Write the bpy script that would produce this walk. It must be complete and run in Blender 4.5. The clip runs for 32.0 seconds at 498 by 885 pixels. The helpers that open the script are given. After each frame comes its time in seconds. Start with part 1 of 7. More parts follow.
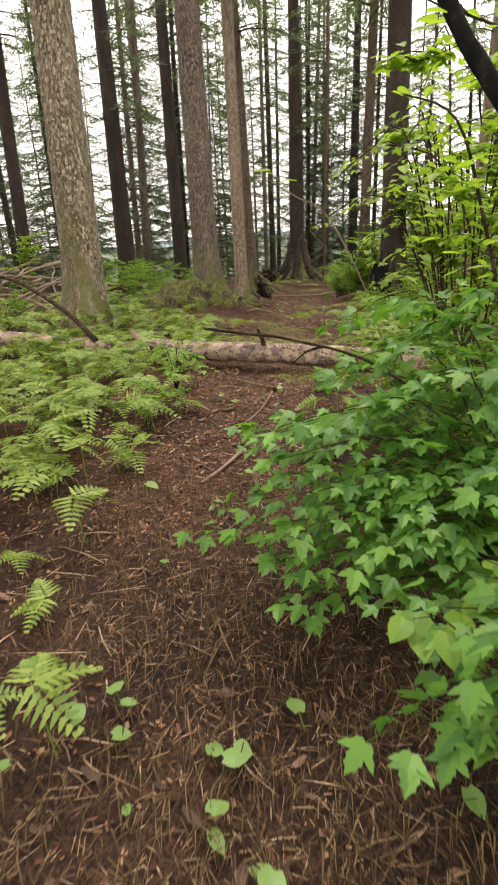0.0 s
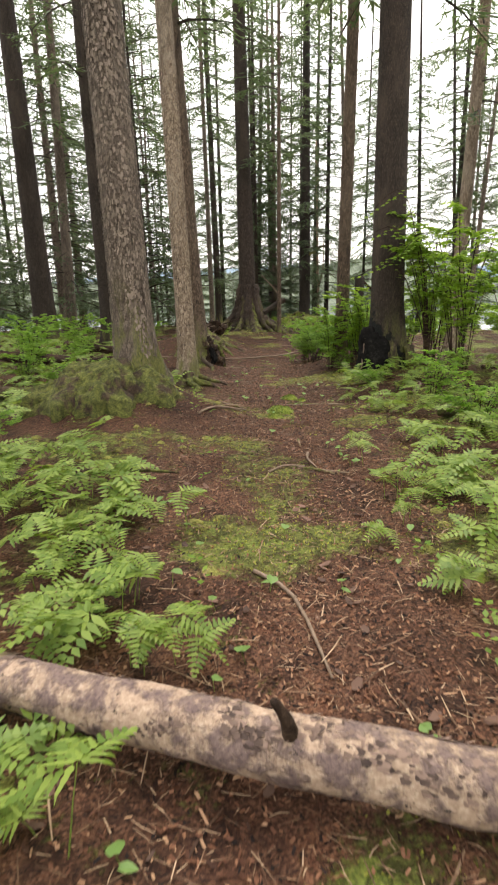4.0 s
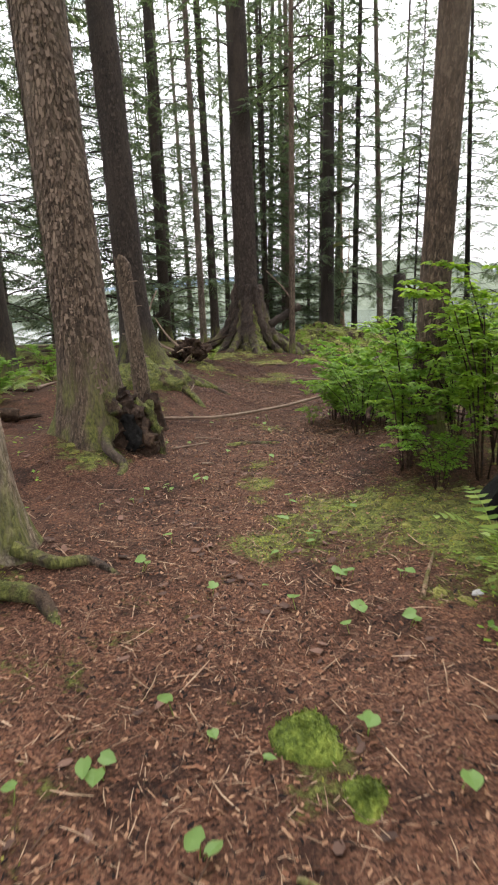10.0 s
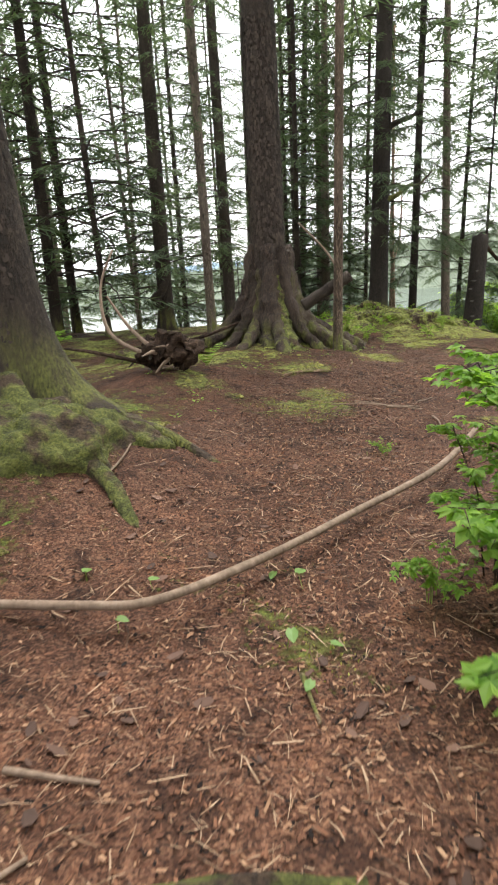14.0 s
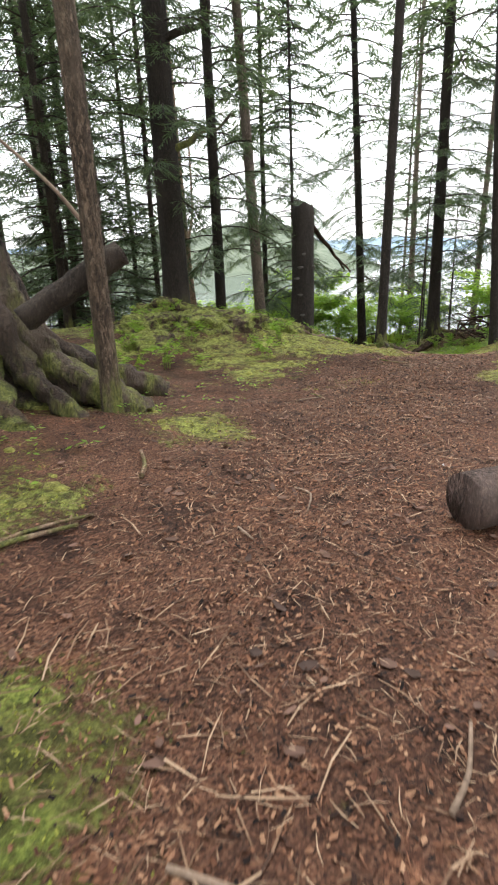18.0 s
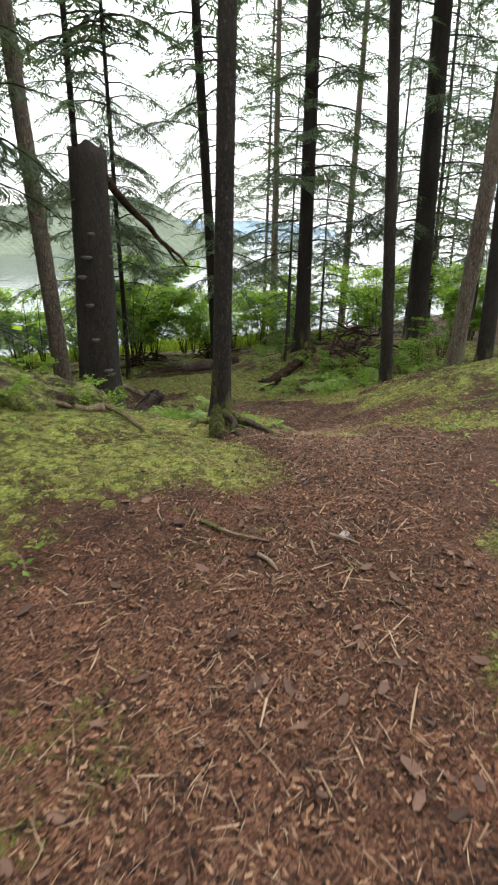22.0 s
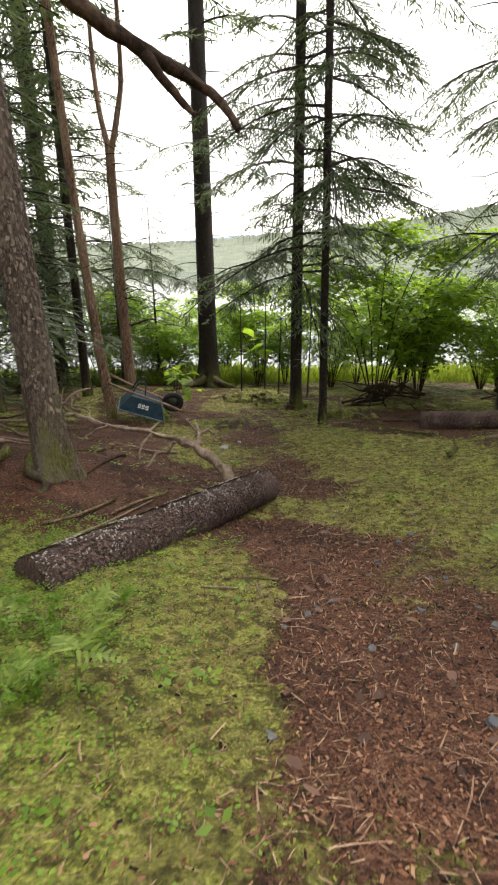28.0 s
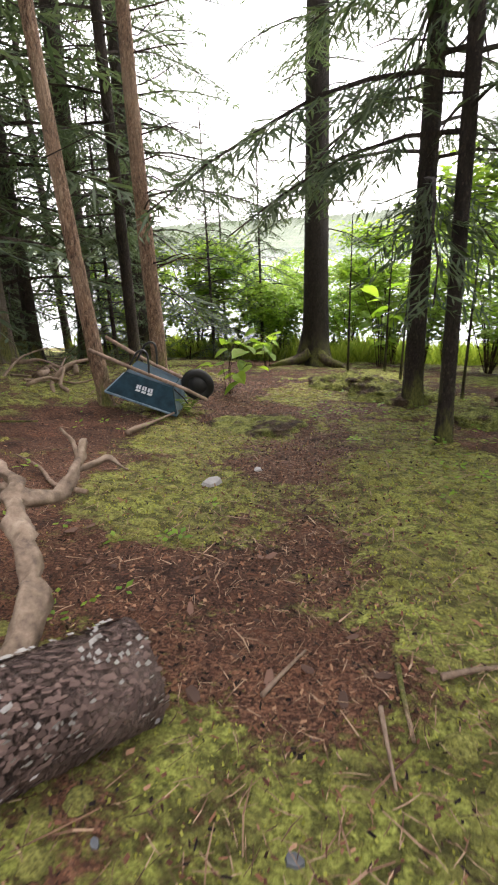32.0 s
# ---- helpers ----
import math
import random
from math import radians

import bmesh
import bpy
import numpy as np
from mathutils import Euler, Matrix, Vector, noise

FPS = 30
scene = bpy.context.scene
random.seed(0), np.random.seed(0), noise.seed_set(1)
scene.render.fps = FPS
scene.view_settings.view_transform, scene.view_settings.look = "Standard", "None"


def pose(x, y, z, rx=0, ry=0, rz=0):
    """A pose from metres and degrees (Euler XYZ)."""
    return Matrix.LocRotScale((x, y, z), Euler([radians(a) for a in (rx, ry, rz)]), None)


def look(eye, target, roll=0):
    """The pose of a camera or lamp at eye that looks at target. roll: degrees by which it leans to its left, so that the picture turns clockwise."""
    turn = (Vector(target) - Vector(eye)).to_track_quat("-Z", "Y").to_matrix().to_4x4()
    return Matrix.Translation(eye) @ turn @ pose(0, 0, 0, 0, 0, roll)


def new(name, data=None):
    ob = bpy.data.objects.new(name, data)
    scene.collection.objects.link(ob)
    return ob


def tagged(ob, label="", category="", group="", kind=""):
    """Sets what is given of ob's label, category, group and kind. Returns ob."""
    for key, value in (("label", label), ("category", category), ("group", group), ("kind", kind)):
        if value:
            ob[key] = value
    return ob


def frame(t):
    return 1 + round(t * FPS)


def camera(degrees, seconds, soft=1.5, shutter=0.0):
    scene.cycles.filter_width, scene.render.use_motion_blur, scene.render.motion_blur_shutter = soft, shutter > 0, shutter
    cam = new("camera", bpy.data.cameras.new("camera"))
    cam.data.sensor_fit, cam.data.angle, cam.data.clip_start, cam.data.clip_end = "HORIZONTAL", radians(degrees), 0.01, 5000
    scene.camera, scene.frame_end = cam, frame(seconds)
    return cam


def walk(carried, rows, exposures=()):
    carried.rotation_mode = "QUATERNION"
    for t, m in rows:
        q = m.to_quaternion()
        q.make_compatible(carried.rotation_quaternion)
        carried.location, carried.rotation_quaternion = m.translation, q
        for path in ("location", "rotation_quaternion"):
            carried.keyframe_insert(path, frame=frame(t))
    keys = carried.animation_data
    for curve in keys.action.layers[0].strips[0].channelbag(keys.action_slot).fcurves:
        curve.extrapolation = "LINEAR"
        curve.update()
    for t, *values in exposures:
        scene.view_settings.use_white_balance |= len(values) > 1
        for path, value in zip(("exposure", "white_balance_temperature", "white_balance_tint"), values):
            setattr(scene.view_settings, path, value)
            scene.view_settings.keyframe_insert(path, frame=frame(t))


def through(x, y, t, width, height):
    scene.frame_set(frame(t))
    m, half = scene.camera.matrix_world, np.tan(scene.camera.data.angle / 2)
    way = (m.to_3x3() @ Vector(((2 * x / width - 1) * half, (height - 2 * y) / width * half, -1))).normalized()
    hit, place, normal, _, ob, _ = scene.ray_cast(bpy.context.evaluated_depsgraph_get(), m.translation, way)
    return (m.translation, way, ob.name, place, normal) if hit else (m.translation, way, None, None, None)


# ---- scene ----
cam = camera(48.9, 32.0, soft=2.0, shutter=0.25)
PATH = [
    (0, (-0.003, 0.084, 1.492), (-0.004, 1.969, 0.825), -2.2),
    (0.5, (0.021, 0.533, 1.465), (0.018, 2.424, 0.814), -2.3),
    (1, (-0.021, 0.99, 1.443), (-0.034, 2.884, 0.802), -3.0),
    (1.5, (-0.145, 1.513, 1.521), (-0.159, 3.408, 0.883), -3.2),
    (2, (-0.221, 2.061, 1.607), (-0.233, 3.956, 0.968), -3.2),
    (2.5, (-0.221, 2.677, 1.719), (-0.19, 4.583, 1.113), -3.0),
    (3, (-0.127, 3.239, 1.823), (-0.039, 5.153, 1.249), -2.5),
    (3.5, (-0.108, 3.71, 1.838), (0.045, 5.621, 1.269), -1.8),
    (4, (-0.07, 4.244, 1.853), (0.143, 6.153, 1.297), -1.3),
    (4.5, (0.031, 4.7, 1.905), (0.267, 6.612, 1.368), -1.4),
    (6.5, (0.554, 6.594, 1.864), (0.747, 8.523, 1.37), -2.1),
    (7, (0.612, 7.222, 1.815), (0.796, 9.151, 1.322), -2.2),
    (7.5, (0.711, 7.884, 1.735), (0.891, 9.814, 1.242), -2.1),
    (8, (0.841, 8.541, 1.667), (1.017, 10.471, 1.174), -2.2),
    (8.5, (0.999, 9.247, 1.65), (1.174, 11.177, 1.154), -2.1),
    (9, (1.121, 9.923, 1.668), (1.295, 11.852, 1.17), -2.3),
    (9.5, (1.228, 10.571, 1.635), (1.396, 12.5, 1.133), -2.6),
    (10, (1.259, 11.199, 1.622), (1.409, 13.122, 1.093), -1.8),
    (10.5, (1.271, 11.9, 1.549), (1.365, 13.817, 0.985), -1.7),
    (11, (1.262, 12.559, 1.464), (1.331, 14.474, 0.891), -1.5),
    (11.5, (1.236, 13.309, 1.401), (1.289, 15.223, 0.825), -1.9),
    (12, (1.244, 13.932, 1.422), (1.29, 15.844, 0.838), -2.2),
    (12.5, (1.318, 14.595, 1.457), (1.363, 16.508, 0.874), -2.3),
    (13, (1.514, 15.215, 1.437), (1.55, 17.129, 0.858), -2.8),
    (13.5, (1.706, 15.896, 1.35), (1.738, 17.81, 0.77), -2.8),
    (15.5, (2.191, 18.537, 1.256), (2.321, 20.429, 0.622), -1.8),
    (16, (2.266, 19.418, 1.252), (2.559, 21.277, 0.574), -1.8),
    (16.5, (2.455, 20.042, 1.284), (2.904, 21.87, 0.607), -1.8),
    (17, (2.609, 20.703, 1.24), (3.148, 22.514, 0.585), -1.8),
    (17.5, (2.845, 21.314, 1.202), (3.458, 23.105, 0.557), -1.8),
    (18, (3.149, 21.944, 1.147), (3.851, 23.701, 0.501), -2.5),
    (18.5, (3.472, 22.475, 1.189), (4.207, 24.214, 0.53), -2.3),
    (19, (3.784, 23.055, 1.181), (4.617, 24.737, 0.491), -1.2),
    (19.5, (4.181, 23.683, 1.169), (5.125, 25.295, 0.456), 0.2),
    (20, (4.552, 24.21, 1.196), (5.552, 25.789, 0.483), 0.4),
    (20.5, (5.005, 24.789, 1.176), (6.051, 26.336, 0.459), 0.4),
    (21, (5.521, 25.229, 1.174), (6.598, 26.753, 0.455), 0.4),
    (21.5, (5.977, 25.706, 1.169), (7.067, 27.223, 0.454), 0.6),
    (22, (6.432, 26.093, 1.159), (7.531, 27.604, 0.445), 0.7),
    (22.5, (6.907, 26.51, 1.122), (8.013, 28.018, 0.414), 0.9),
    (23, (7.407, 26.962, 1.091), (8.514, 28.468, 0.38), 1.2),
    (23.5, (7.917, 27.406, 1.019), (9.025, 28.913, 0.312), 1.4),
    (24, (8.385, 27.814, 0.991), (9.493, 29.322, 0.285), 1.5),
    (24.5, (8.845, 28.149, 1.002), (9.947, 29.662, 0.295), 1.4),
    (26.5, (11.136, 30.291, 0.363), (11.711, 32.071, -0.344), 1.2),
    (27, (11.383, 30.787, 0.213), (11.642, 32.646, -0.479), -0.4),
    (27.5, (11.554, 31.298, 0.07), (11.586, 33.184, -0.597), -1.2),
    (28, (11.7, 31.766, -0.024), (11.65, 33.654, -0.683), -1.1),
    (28.5, (11.866, 32.242, -0.118), (11.798, 34.129, -0.775), -0.8),
    (29, (12.011, 32.708, -0.205), (11.882, 34.588, -0.875), -1.0),
    (29.5, (12.137, 33.218, -0.358), (11.916, 35.083, -1.046), -1.8),
    (30, (12.273, 33.694, -0.494), (11.955, 35.538, -1.201), -2.0),
    (30.5, (12.327, 34.173, -0.636), (11.938, 36.001, -1.348), -2.6),
    (31, (12.411, 34.685, -0.795), (11.99, 36.505, -1.509), -3.1),
    (31.5, (12.47, 35.224, -0.898), (11.999, 37.031, -1.614), -2.6),
    (32, (12.552, 35.725, -0.981), (11.946, 37.493, -1.694), -2.6),
]
walk(cam, [(t, look(eye, target, roll)) for t, eye, target, roll in PATH], [(0.0, 0.9, 7300, 12), (3.0, 1.0, 7100, 8), (7.0, 0.88, 6500, 11), (9.0, 0.95, 6450, 11), (12.0, 1.26, 6400, 9), (13.0, 1.36, 6500, 6), (16.0, 1.2, 6500, 7), (17.0, 1.25, 6400, 9), (19.0, 1.12, 6350, 4), (22.0, 0.95, 6350, 4), (24.0, 1.08, 6450, 5), (27.0, 1.14, 6850, 10), (29.0, 1.38, 6850, 14), (30.5, 1.62, 6700, 15), (32.0, 1.78, 6550, 16)])

# ---- world and light: an overcast day by a lake ----
world = bpy.data.worlds.new("world")
scene.world = world
world.use_nodes = True
wn, wl = world.node_tree.nodes, world.node_tree.links
sky = wn.new("ShaderNodeTexSky")
sky.sky_type, sky.sun_disc = "NISHITA", False
sky.sun_elevation, sky.sun_rotation = radians(62), radians(13)
sky.dust_density, sky.air_density = 4.0, 1.0
cloud = wn.new("ShaderNodeMixRGB")
cloud.inputs[0].default_value = 0.82
cloud.inputs[2].default_value = (10.5, 10.5, 10.5, 1)
wl.new(sky.outputs[0], cloud.inputs[1])
wn["Background"].inputs[1].default_value = 0.13
wl.new(cloud.outputs[0], wn["Background"].inputs[0])
sun = new("sun", bpy.data.lights.new("sun", "SUN"))
sun.data.energy, sun.data.angle, sun.data.color = 1.5, radians(30), (1.0, 0.96, 0.9)
sun.matrix_world = look((10, 42, 42), (5, 20, 0))

# ---- materials ----
def material(name):
    m = bpy.data.materials.new(name)
    m.use_nodes = True
    return m, m.node_tree.nodes, m.node_tree.links, m.node_tree.nodes["Principled BSDF"]


def node(nodes, kind, **inputs):
    n = nodes.new(kind)
    for key, value in inputs.items():
        n.inputs[key.replace("_", " ")].default_value = value
    return n


def ramp(nodes, links, fac, *stops):
    r = nodes.new("ShaderNodeValToRGB")
    while len(r.color_ramp.elements) < len(stops):
        r.color_ramp.elements.new(0.5)
    for e, (at, col) in zip(r.color_ramp.elements, stops):
        e.position, e.color = at, (*col, 1)
    links.new(fac, r.inputs[0])
    return r.outputs[0]


def mix(nodes, links, fac, a, b, mode="MIX"):
    n = nodes.new("ShaderNodeMixRGB")
    n.blend_type = mode
    for slot, v in zip(n.inputs, (fac, a, b)):
        if hasattr(v, "is_linked"):
            links.new(v, slot)
        elif isinstance(v, tuple):
            slot.default_value = (*v, 1)
        else:
            slot.default_value = v
    return n.outputs[0]


def coords(nodes, links, scale=(1, 1, 1)):
    tc, mp = nodes.new("ShaderNodeTexCoord"), nodes.new("ShaderNodeMapping")
    mp.inputs["Scale"].default_value = scale
    links.new(tc.outputs["Object"], mp.inputs[0])
    return mp.outputs[0]


def noise_tex(nodes, links, vec, scale, detail=4.0, rough=0.6):
    n = node(nodes, "ShaderNodeTexNoise", Scale=scale, Detail=detail, Roughness=rough)
    links.new(vec, n.inputs["Vector"])
    return n.outputs["Fac"]


def bump(nodes, links, bsdf, height, strength, distance):
    b = node(nodes, "ShaderNodeBump", Strength=strength, Distance=distance)
    links.new(height, b.inputs["Height"])
    links.new(b.outputs[0], bsdf.inputs["Normal"])


def mask(nodes, links, fac, lo, hi):
    m = nodes.new("ShaderNodeMapRange")
    m.interpolation_type = "SMOOTHSTEP"
    m.inputs["From Min"].default_value, m.inputs["From Max"].default_value = lo, hi
    links.new(fac, m.inputs[0])
    return m.outputs[0]


def bark(name, dark, mid, light, moss, scale=1.0, flake=0.5):
    """Scaly conifer bark: upright plates with deep gaps, lichen-grey faces, moss from the foot up."""
    m, n, l, p = material(name)
    v = coords(n, l, (1, 1, 0.32))
    vor = node(n, "ShaderNodeTexVoronoi", Scale=24.0 * scale, Randomness=1.0)
    warp = noise_tex(n, l, v, 9.0 * scale)
    add = n.new("ShaderNodeVectorMath")
    add.operation = "MULTIPLY_ADD"
    l.new(warp, add.inputs[0])
    add.inputs[1].default_value = (0.3, 0.3, 0.3)
    l.new(v, add.inputs[2])
    l.new(add.outputs[0], vor.inputs["Vector"])
    edge = node(n, "ShaderNodeTexVoronoi", Scale=24.0 * scale, Randomness=1.0)
    edge.feature = "DISTANCE_TO_EDGE"
    l.new(add.outputs[0], edge.inputs["Vector"])
    gap = mix(n, l, 0.45, mask(n, l, edge.outputs["Distance"], 0.0, 0.13), mask(n, l, noise_tex(n, l, v, 30.0 * scale, 5.0, 0.65), 0.36, 0.56))
    fine = noise_tex(n, l, v, 70.0, 6.0, 0.7)
    broad = noise_tex(n, l, v, 2.2, 4.0)
    face = ramp(n, l, fine, (0.25, dark), (0.5, mid), (0.72, light))
    tone = n.new("ShaderNodeSeparateColor")
    l.new(vor.outputs["Color"], tone.inputs[0])
    plate = mix(n, l, 0.6 * flake, face, tone.outputs[0], "SOFT_LIGHT")
    col = mix(n, l, gap, tuple(c * 0.35 for c in dark), plate)
    col = mix(n, l, mask(n, l, broad, 0.42, 0.7), col, mix(n, l, 0.55, col, light))
    geo = n.new("ShaderNodeTexCoord")
    sep = n.new("ShaderNodeSeparateXYZ")
    l.new(geo.outputs["Object"], sep.inputs[0])
    low = mask(n, l, sep.outputs[2], moss + 0.5, 0.0) if moss else None
    if low is not None:
        patch = n.new("ShaderNodeMath")
        patch.operation = "MULTIPLY"
        l.new(low, patch.inputs[0])
        l.new(mask(n, l, noise_tex(n, l, v, 5.0), 0.42, 0.62), patch.inputs[1])
        green = ramp(n, l, noise_tex(n, l, v, 60.0), (0.3, (0.05, 0.055, 0.014)), (0.7, (0.25, 0.25, 0.06)))
        col = mix(n, l, patch.outputs[0], col, green)
    l.new(col, p.inputs["Base Color"])
    p.inputs["Roughness"].default_value = 0.9
    hgt = mix(n, l, 0.35, gap, fine)
    bump(n, l, p, hgt, 0.9, 0.03 / scale)
    return m


def plain(name, stops, scale=20.0, rough=0.8, strength=0.4, distance=0.01, stretch=(1, 1, 1)):
    m, n, l, p = material(name)
    v = coords(n, l, stretch)
    fine, broad = noise_tex(n, l, v, scale, 6.0, 0.65), noise_tex(n, l, v, scale / 7)
    both = mix(n, l, 0.4, fine, broad)
    l.new(ramp(n, l, both, *stops), p.inputs["Base Color"])
    p.inputs["Roughness"].default_value = rough
    bump(n, l, p, fine, strength, distance)
    return m


def leaf(name, dark, light, through=0.4, rough=0.55, per="island"):
    """Thin leaf: gloss on top of green, light passing through, each leaf a little different."""
    m, n, l, p = material(name)
    if per == "island":
        rnd = n.new("ShaderNodeNewGeometry").outputs["Random Per Island"]
    else:
        rnd = n.new("ShaderNodeObjectInfo").outputs["Random"]
    v = coords(n, l)
    both = mix(n, l, 0.35, rnd, noise_tex(n, l, v, 9.0))
    col = ramp(n, l, both, (0.1, dark), (0.85, light))
    l.new(col, p.inputs["Base Color"])
    p.inputs["Roughness"].default_value = rough
    t = n.new("ShaderNodeBsdfTranslucent")
    l.new(mix(n, l, 1.0, col, (1.0, 1.0, 0.55), "MULTIPLY"), t.inputs[0])
    mx = n.new("ShaderNodeMixShader")
    mx.inputs[0].default_value = through
    l.new(p.outputs[0], mx.inputs[1])
    l.new(t.outputs[0], mx.inputs[2])
    l.new(mx.outputs[0], n["Material Output"].inputs[0])
    return m


def shards(name, stops, rough=0.75):
    """Loose flat pieces, each of its own colour."""
    m, n, l, p = material(name)
    rnd = n.new("ShaderNodeNewGeometry").outputs["Random Per Island"]
    grain = noise_tex(n, l, coords(n, l), 160.0, 3.0)
    l.new(ramp(n, l, mix(n, l, 0.22, rnd, grain), *stops), p.inputs["Base Color"])
    p.inputs["Roughness"].default_value, p.inputs["Specular IOR Level"].default_value = rough, 0.25
    return m


def ground_material():
    """Trodden needle litter with chips and twigs; moss where the mesh's cover says so."""
    m, n, l, p = material("forest_floor")
    v = coords(n, l)
    a1 = n.new("ShaderNodeAttribute")
    a1.attribute_name = "moss"
    vs = coords(n, l, (1.0, 2.6, 1.0))
    chips = node(n, "ShaderNodeTexVoronoi", Scale=55.0, Randomness=1.0)
    chips2 = node(n, "ShaderNodeTexVoronoi", Scale=110.0, Randomness=1.0)
    wob = noise_tex(n, l, v, 14.0, 5.0)
    ad = n.new("ShaderNodeVectorMath")
    ad.operation = "MULTIPLY_ADD"
    l.new(wob, ad.inputs[0])
    ad.inputs[1].default_value = (0.25, 0.25, 0.25)
    l.new(vs, ad.inputs[2])
    l.new(ad.outputs[0], chips.inputs["Vector"])
    l.new(v, chips2.inputs["Vector"])
    sep = n.new("ShaderNodeSeparateColor")
    l.new(chips.outputs["Color"], sep.inputs[0])
    sep2 = n.new("ShaderNodeSeparateColor")
    l.new(chips2.outputs["Color"], sep2.inputs[0])
    litter = ramp(n, l, sep.outputs[0], (0.0, (0.014, 0.006, 0.005)), (0.4, (0.08, 0.034, 0.02)), (0.75, (0.19, 0.088, 0.048)), (1.0, (0.38, 0.22, 0.135)))
    small = ramp(n, l, sep2.outputs[1], (0.0, (0.018, 0.008, 0.005)), (0.6, (0.15, 0.07, 0.043)), (1.0, (0.36, 0.21, 0.14)))
    litter = mix(n, l, 0.5, litter, small)
    broad = noise_tex(n, l, v, 0.9, 5.0)
    litter = mix(n, l, mask(n, l, broad, 0.38, 0.72), litter, mix(n, l, 1.0, litter, (0.5, 0.45, 0.42), "MULTIPLY"))
    mid = noise_tex(n, l, v, 4.0, 5.0, 0.65)
    litter = mix(n, l, mask(n, l, mid, 0.52, 0.66), litter, mix(n, l, 1.0, litter, (0.42, 0.38, 0.36), "MULTIPLY"))
    litter = mix(n, l, mask(n, l, mid, 0.46, 0.34), litter, mix(n, l, 1.0, litter, (1.35, 1.3, 1.25), "MULTIPLY"))
    litter = mix(n, l, 1.0, litter, (0.85, 0.77, 0.74), "MULTIPLY")
    tuft = noise_tex(n, l, v, 55.0, 6.0, 0.7)
    green = ramp(n, l, tuft, (0.3, (0.045, 0.042, 0.012)), (0.48, (0.225, 0.24, 0.05)), (0.68, (0.5, 0.53, 0.12)))
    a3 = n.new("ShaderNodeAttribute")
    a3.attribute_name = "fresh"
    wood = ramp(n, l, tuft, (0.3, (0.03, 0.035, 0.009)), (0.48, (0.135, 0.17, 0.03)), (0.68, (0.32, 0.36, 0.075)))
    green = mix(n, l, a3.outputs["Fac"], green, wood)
    green = mix(n, l, mask(n, l, noise_tex(n, l, v, 3.0), 0.4, 0.62), green, mix(n, l, 0.55, green, (0.10, 0.07, 0.03)))
    clump = noise_tex(n, l, v, 13.0, 4.0, 0.6)
    green = mix(n, l, mask(n, l, clump, 0.56, 0.4), green, mix(n, l, 1.0, green, (0.32, 0.3, 0.28), "MULTIPLY"))
    # ragged edge between the two
    sm = n.new("ShaderNodeMath")
    sm.operation = "MULTIPLY_ADD"
    l.new(mix(n, l, 0.5, noise_tex(n, l, v, 26.0, 6.0, 0.75), noise_tex(n, l, v, 5.0, 5.0, 0.6)), sm.inputs[0])
    sm.inputs[1].default_value = 2.9
    sub = n.new("ShaderNodeMath")
    sub.operation = "SUBTRACT"
    l.new(a1.outputs["Fac"], sub.inputs[0])
    sub.inputs[1].default_value = 1.47
    l.new(sub.outputs[0], sm.inputs[2])
    cover = mask(n, l, sm.outputs[0], 0.3, 0.75)
    # the trail's dark start: dark soil, with shade put into the tint
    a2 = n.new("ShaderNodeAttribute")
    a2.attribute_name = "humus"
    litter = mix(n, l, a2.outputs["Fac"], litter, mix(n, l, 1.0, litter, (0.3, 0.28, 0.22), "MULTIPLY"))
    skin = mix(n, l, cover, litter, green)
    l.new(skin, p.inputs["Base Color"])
    fuzz = n.new("ShaderNodeMath")
    fuzz.operation = "MULTIPLY"
    l.new(cover, fuzz.inputs[0])
    fuzz.inputs[1].default_value = 0.14
    l.new(fuzz.outputs[0], p.inputs["Sheen Weight"])
    p.inputs["Sheen Tint"].default_value, p.inputs["Sheen Roughness"].default_value = (0.75, 0.8, 0.25, 1), 0.4
    p.inputs["Roughness"].default_value, p.inputs["Specular IOR Level"].default_value = 0.8, 0.25
    hgt = mix(n, l, cover, mix(n, l, 0.5, sep.outputs[0], sep2.outputs[1]), mix(n, l, 0.6, tuft, clump))
    bump(n, l, p, hgt, 1.0, 0.055)
    return m


BARK_DARK = bark("dark_bark", (0.018, 0.011, 0.0075), (0.044, 0.029, 0.021), (0.1, 0.072, 0.054), 0.35, 1.3)
# darker copy of the dark bark: backlight from the lake is in its colour
BARK_BACKLIT = bark("blackish_bark", (0.012, 0.008, 0.006), (0.03, 0.02, 0.0155), (0.07, 0.052, 0.042), 0.25, 1.3)
BARK_PALE = bark("pale_flaky_bark", (0.15, 0.10, 0.07), (0.31, 0.225, 0.16), (0.52, 0.42, 0.325), 0.5, 1.1, 1.0)
BARK_TAN = bark("tan_mossy_bark", (0.12, 0.086, 0.055), (0.26, 0.195, 0.13), (0.44, 0.36, 0.26), 1.9, 1.15, 0.9)
BARK_BROWN = bark("brown_bark", (0.065, 0.041, 0.026), (0.135, 0.088, 0.058), (0.27, 0.2, 0.145), 0.6, 1.2, 1.0)
BARK_GREY = bark("grey_brown_bark", (0.085, 0.06, 0.045), (0.165, 0.12, 0.092), (0.31, 0.25, 0.2), 1.0, 1.5, 0.9)
BARK_RED = bark("red_brown_bark", (0.13, 0.07, 0.045), (0.33, 0.195, 0.12), (0.58, 0.42, 0.29), 0.2, 1.2)
FLOOR = ground_material()
NEEDLES = leaf("conifer_needles", (0.05, 0.082, 0.05), (0.155, 0.205, 0.125), 0.55, 0.6)
LEAF_BRIGHT = leaf("bright_shrub_leaf", (0.16, 0.30, 0.03), (0.38, 0.55, 0.08), 0.65, 0.5)
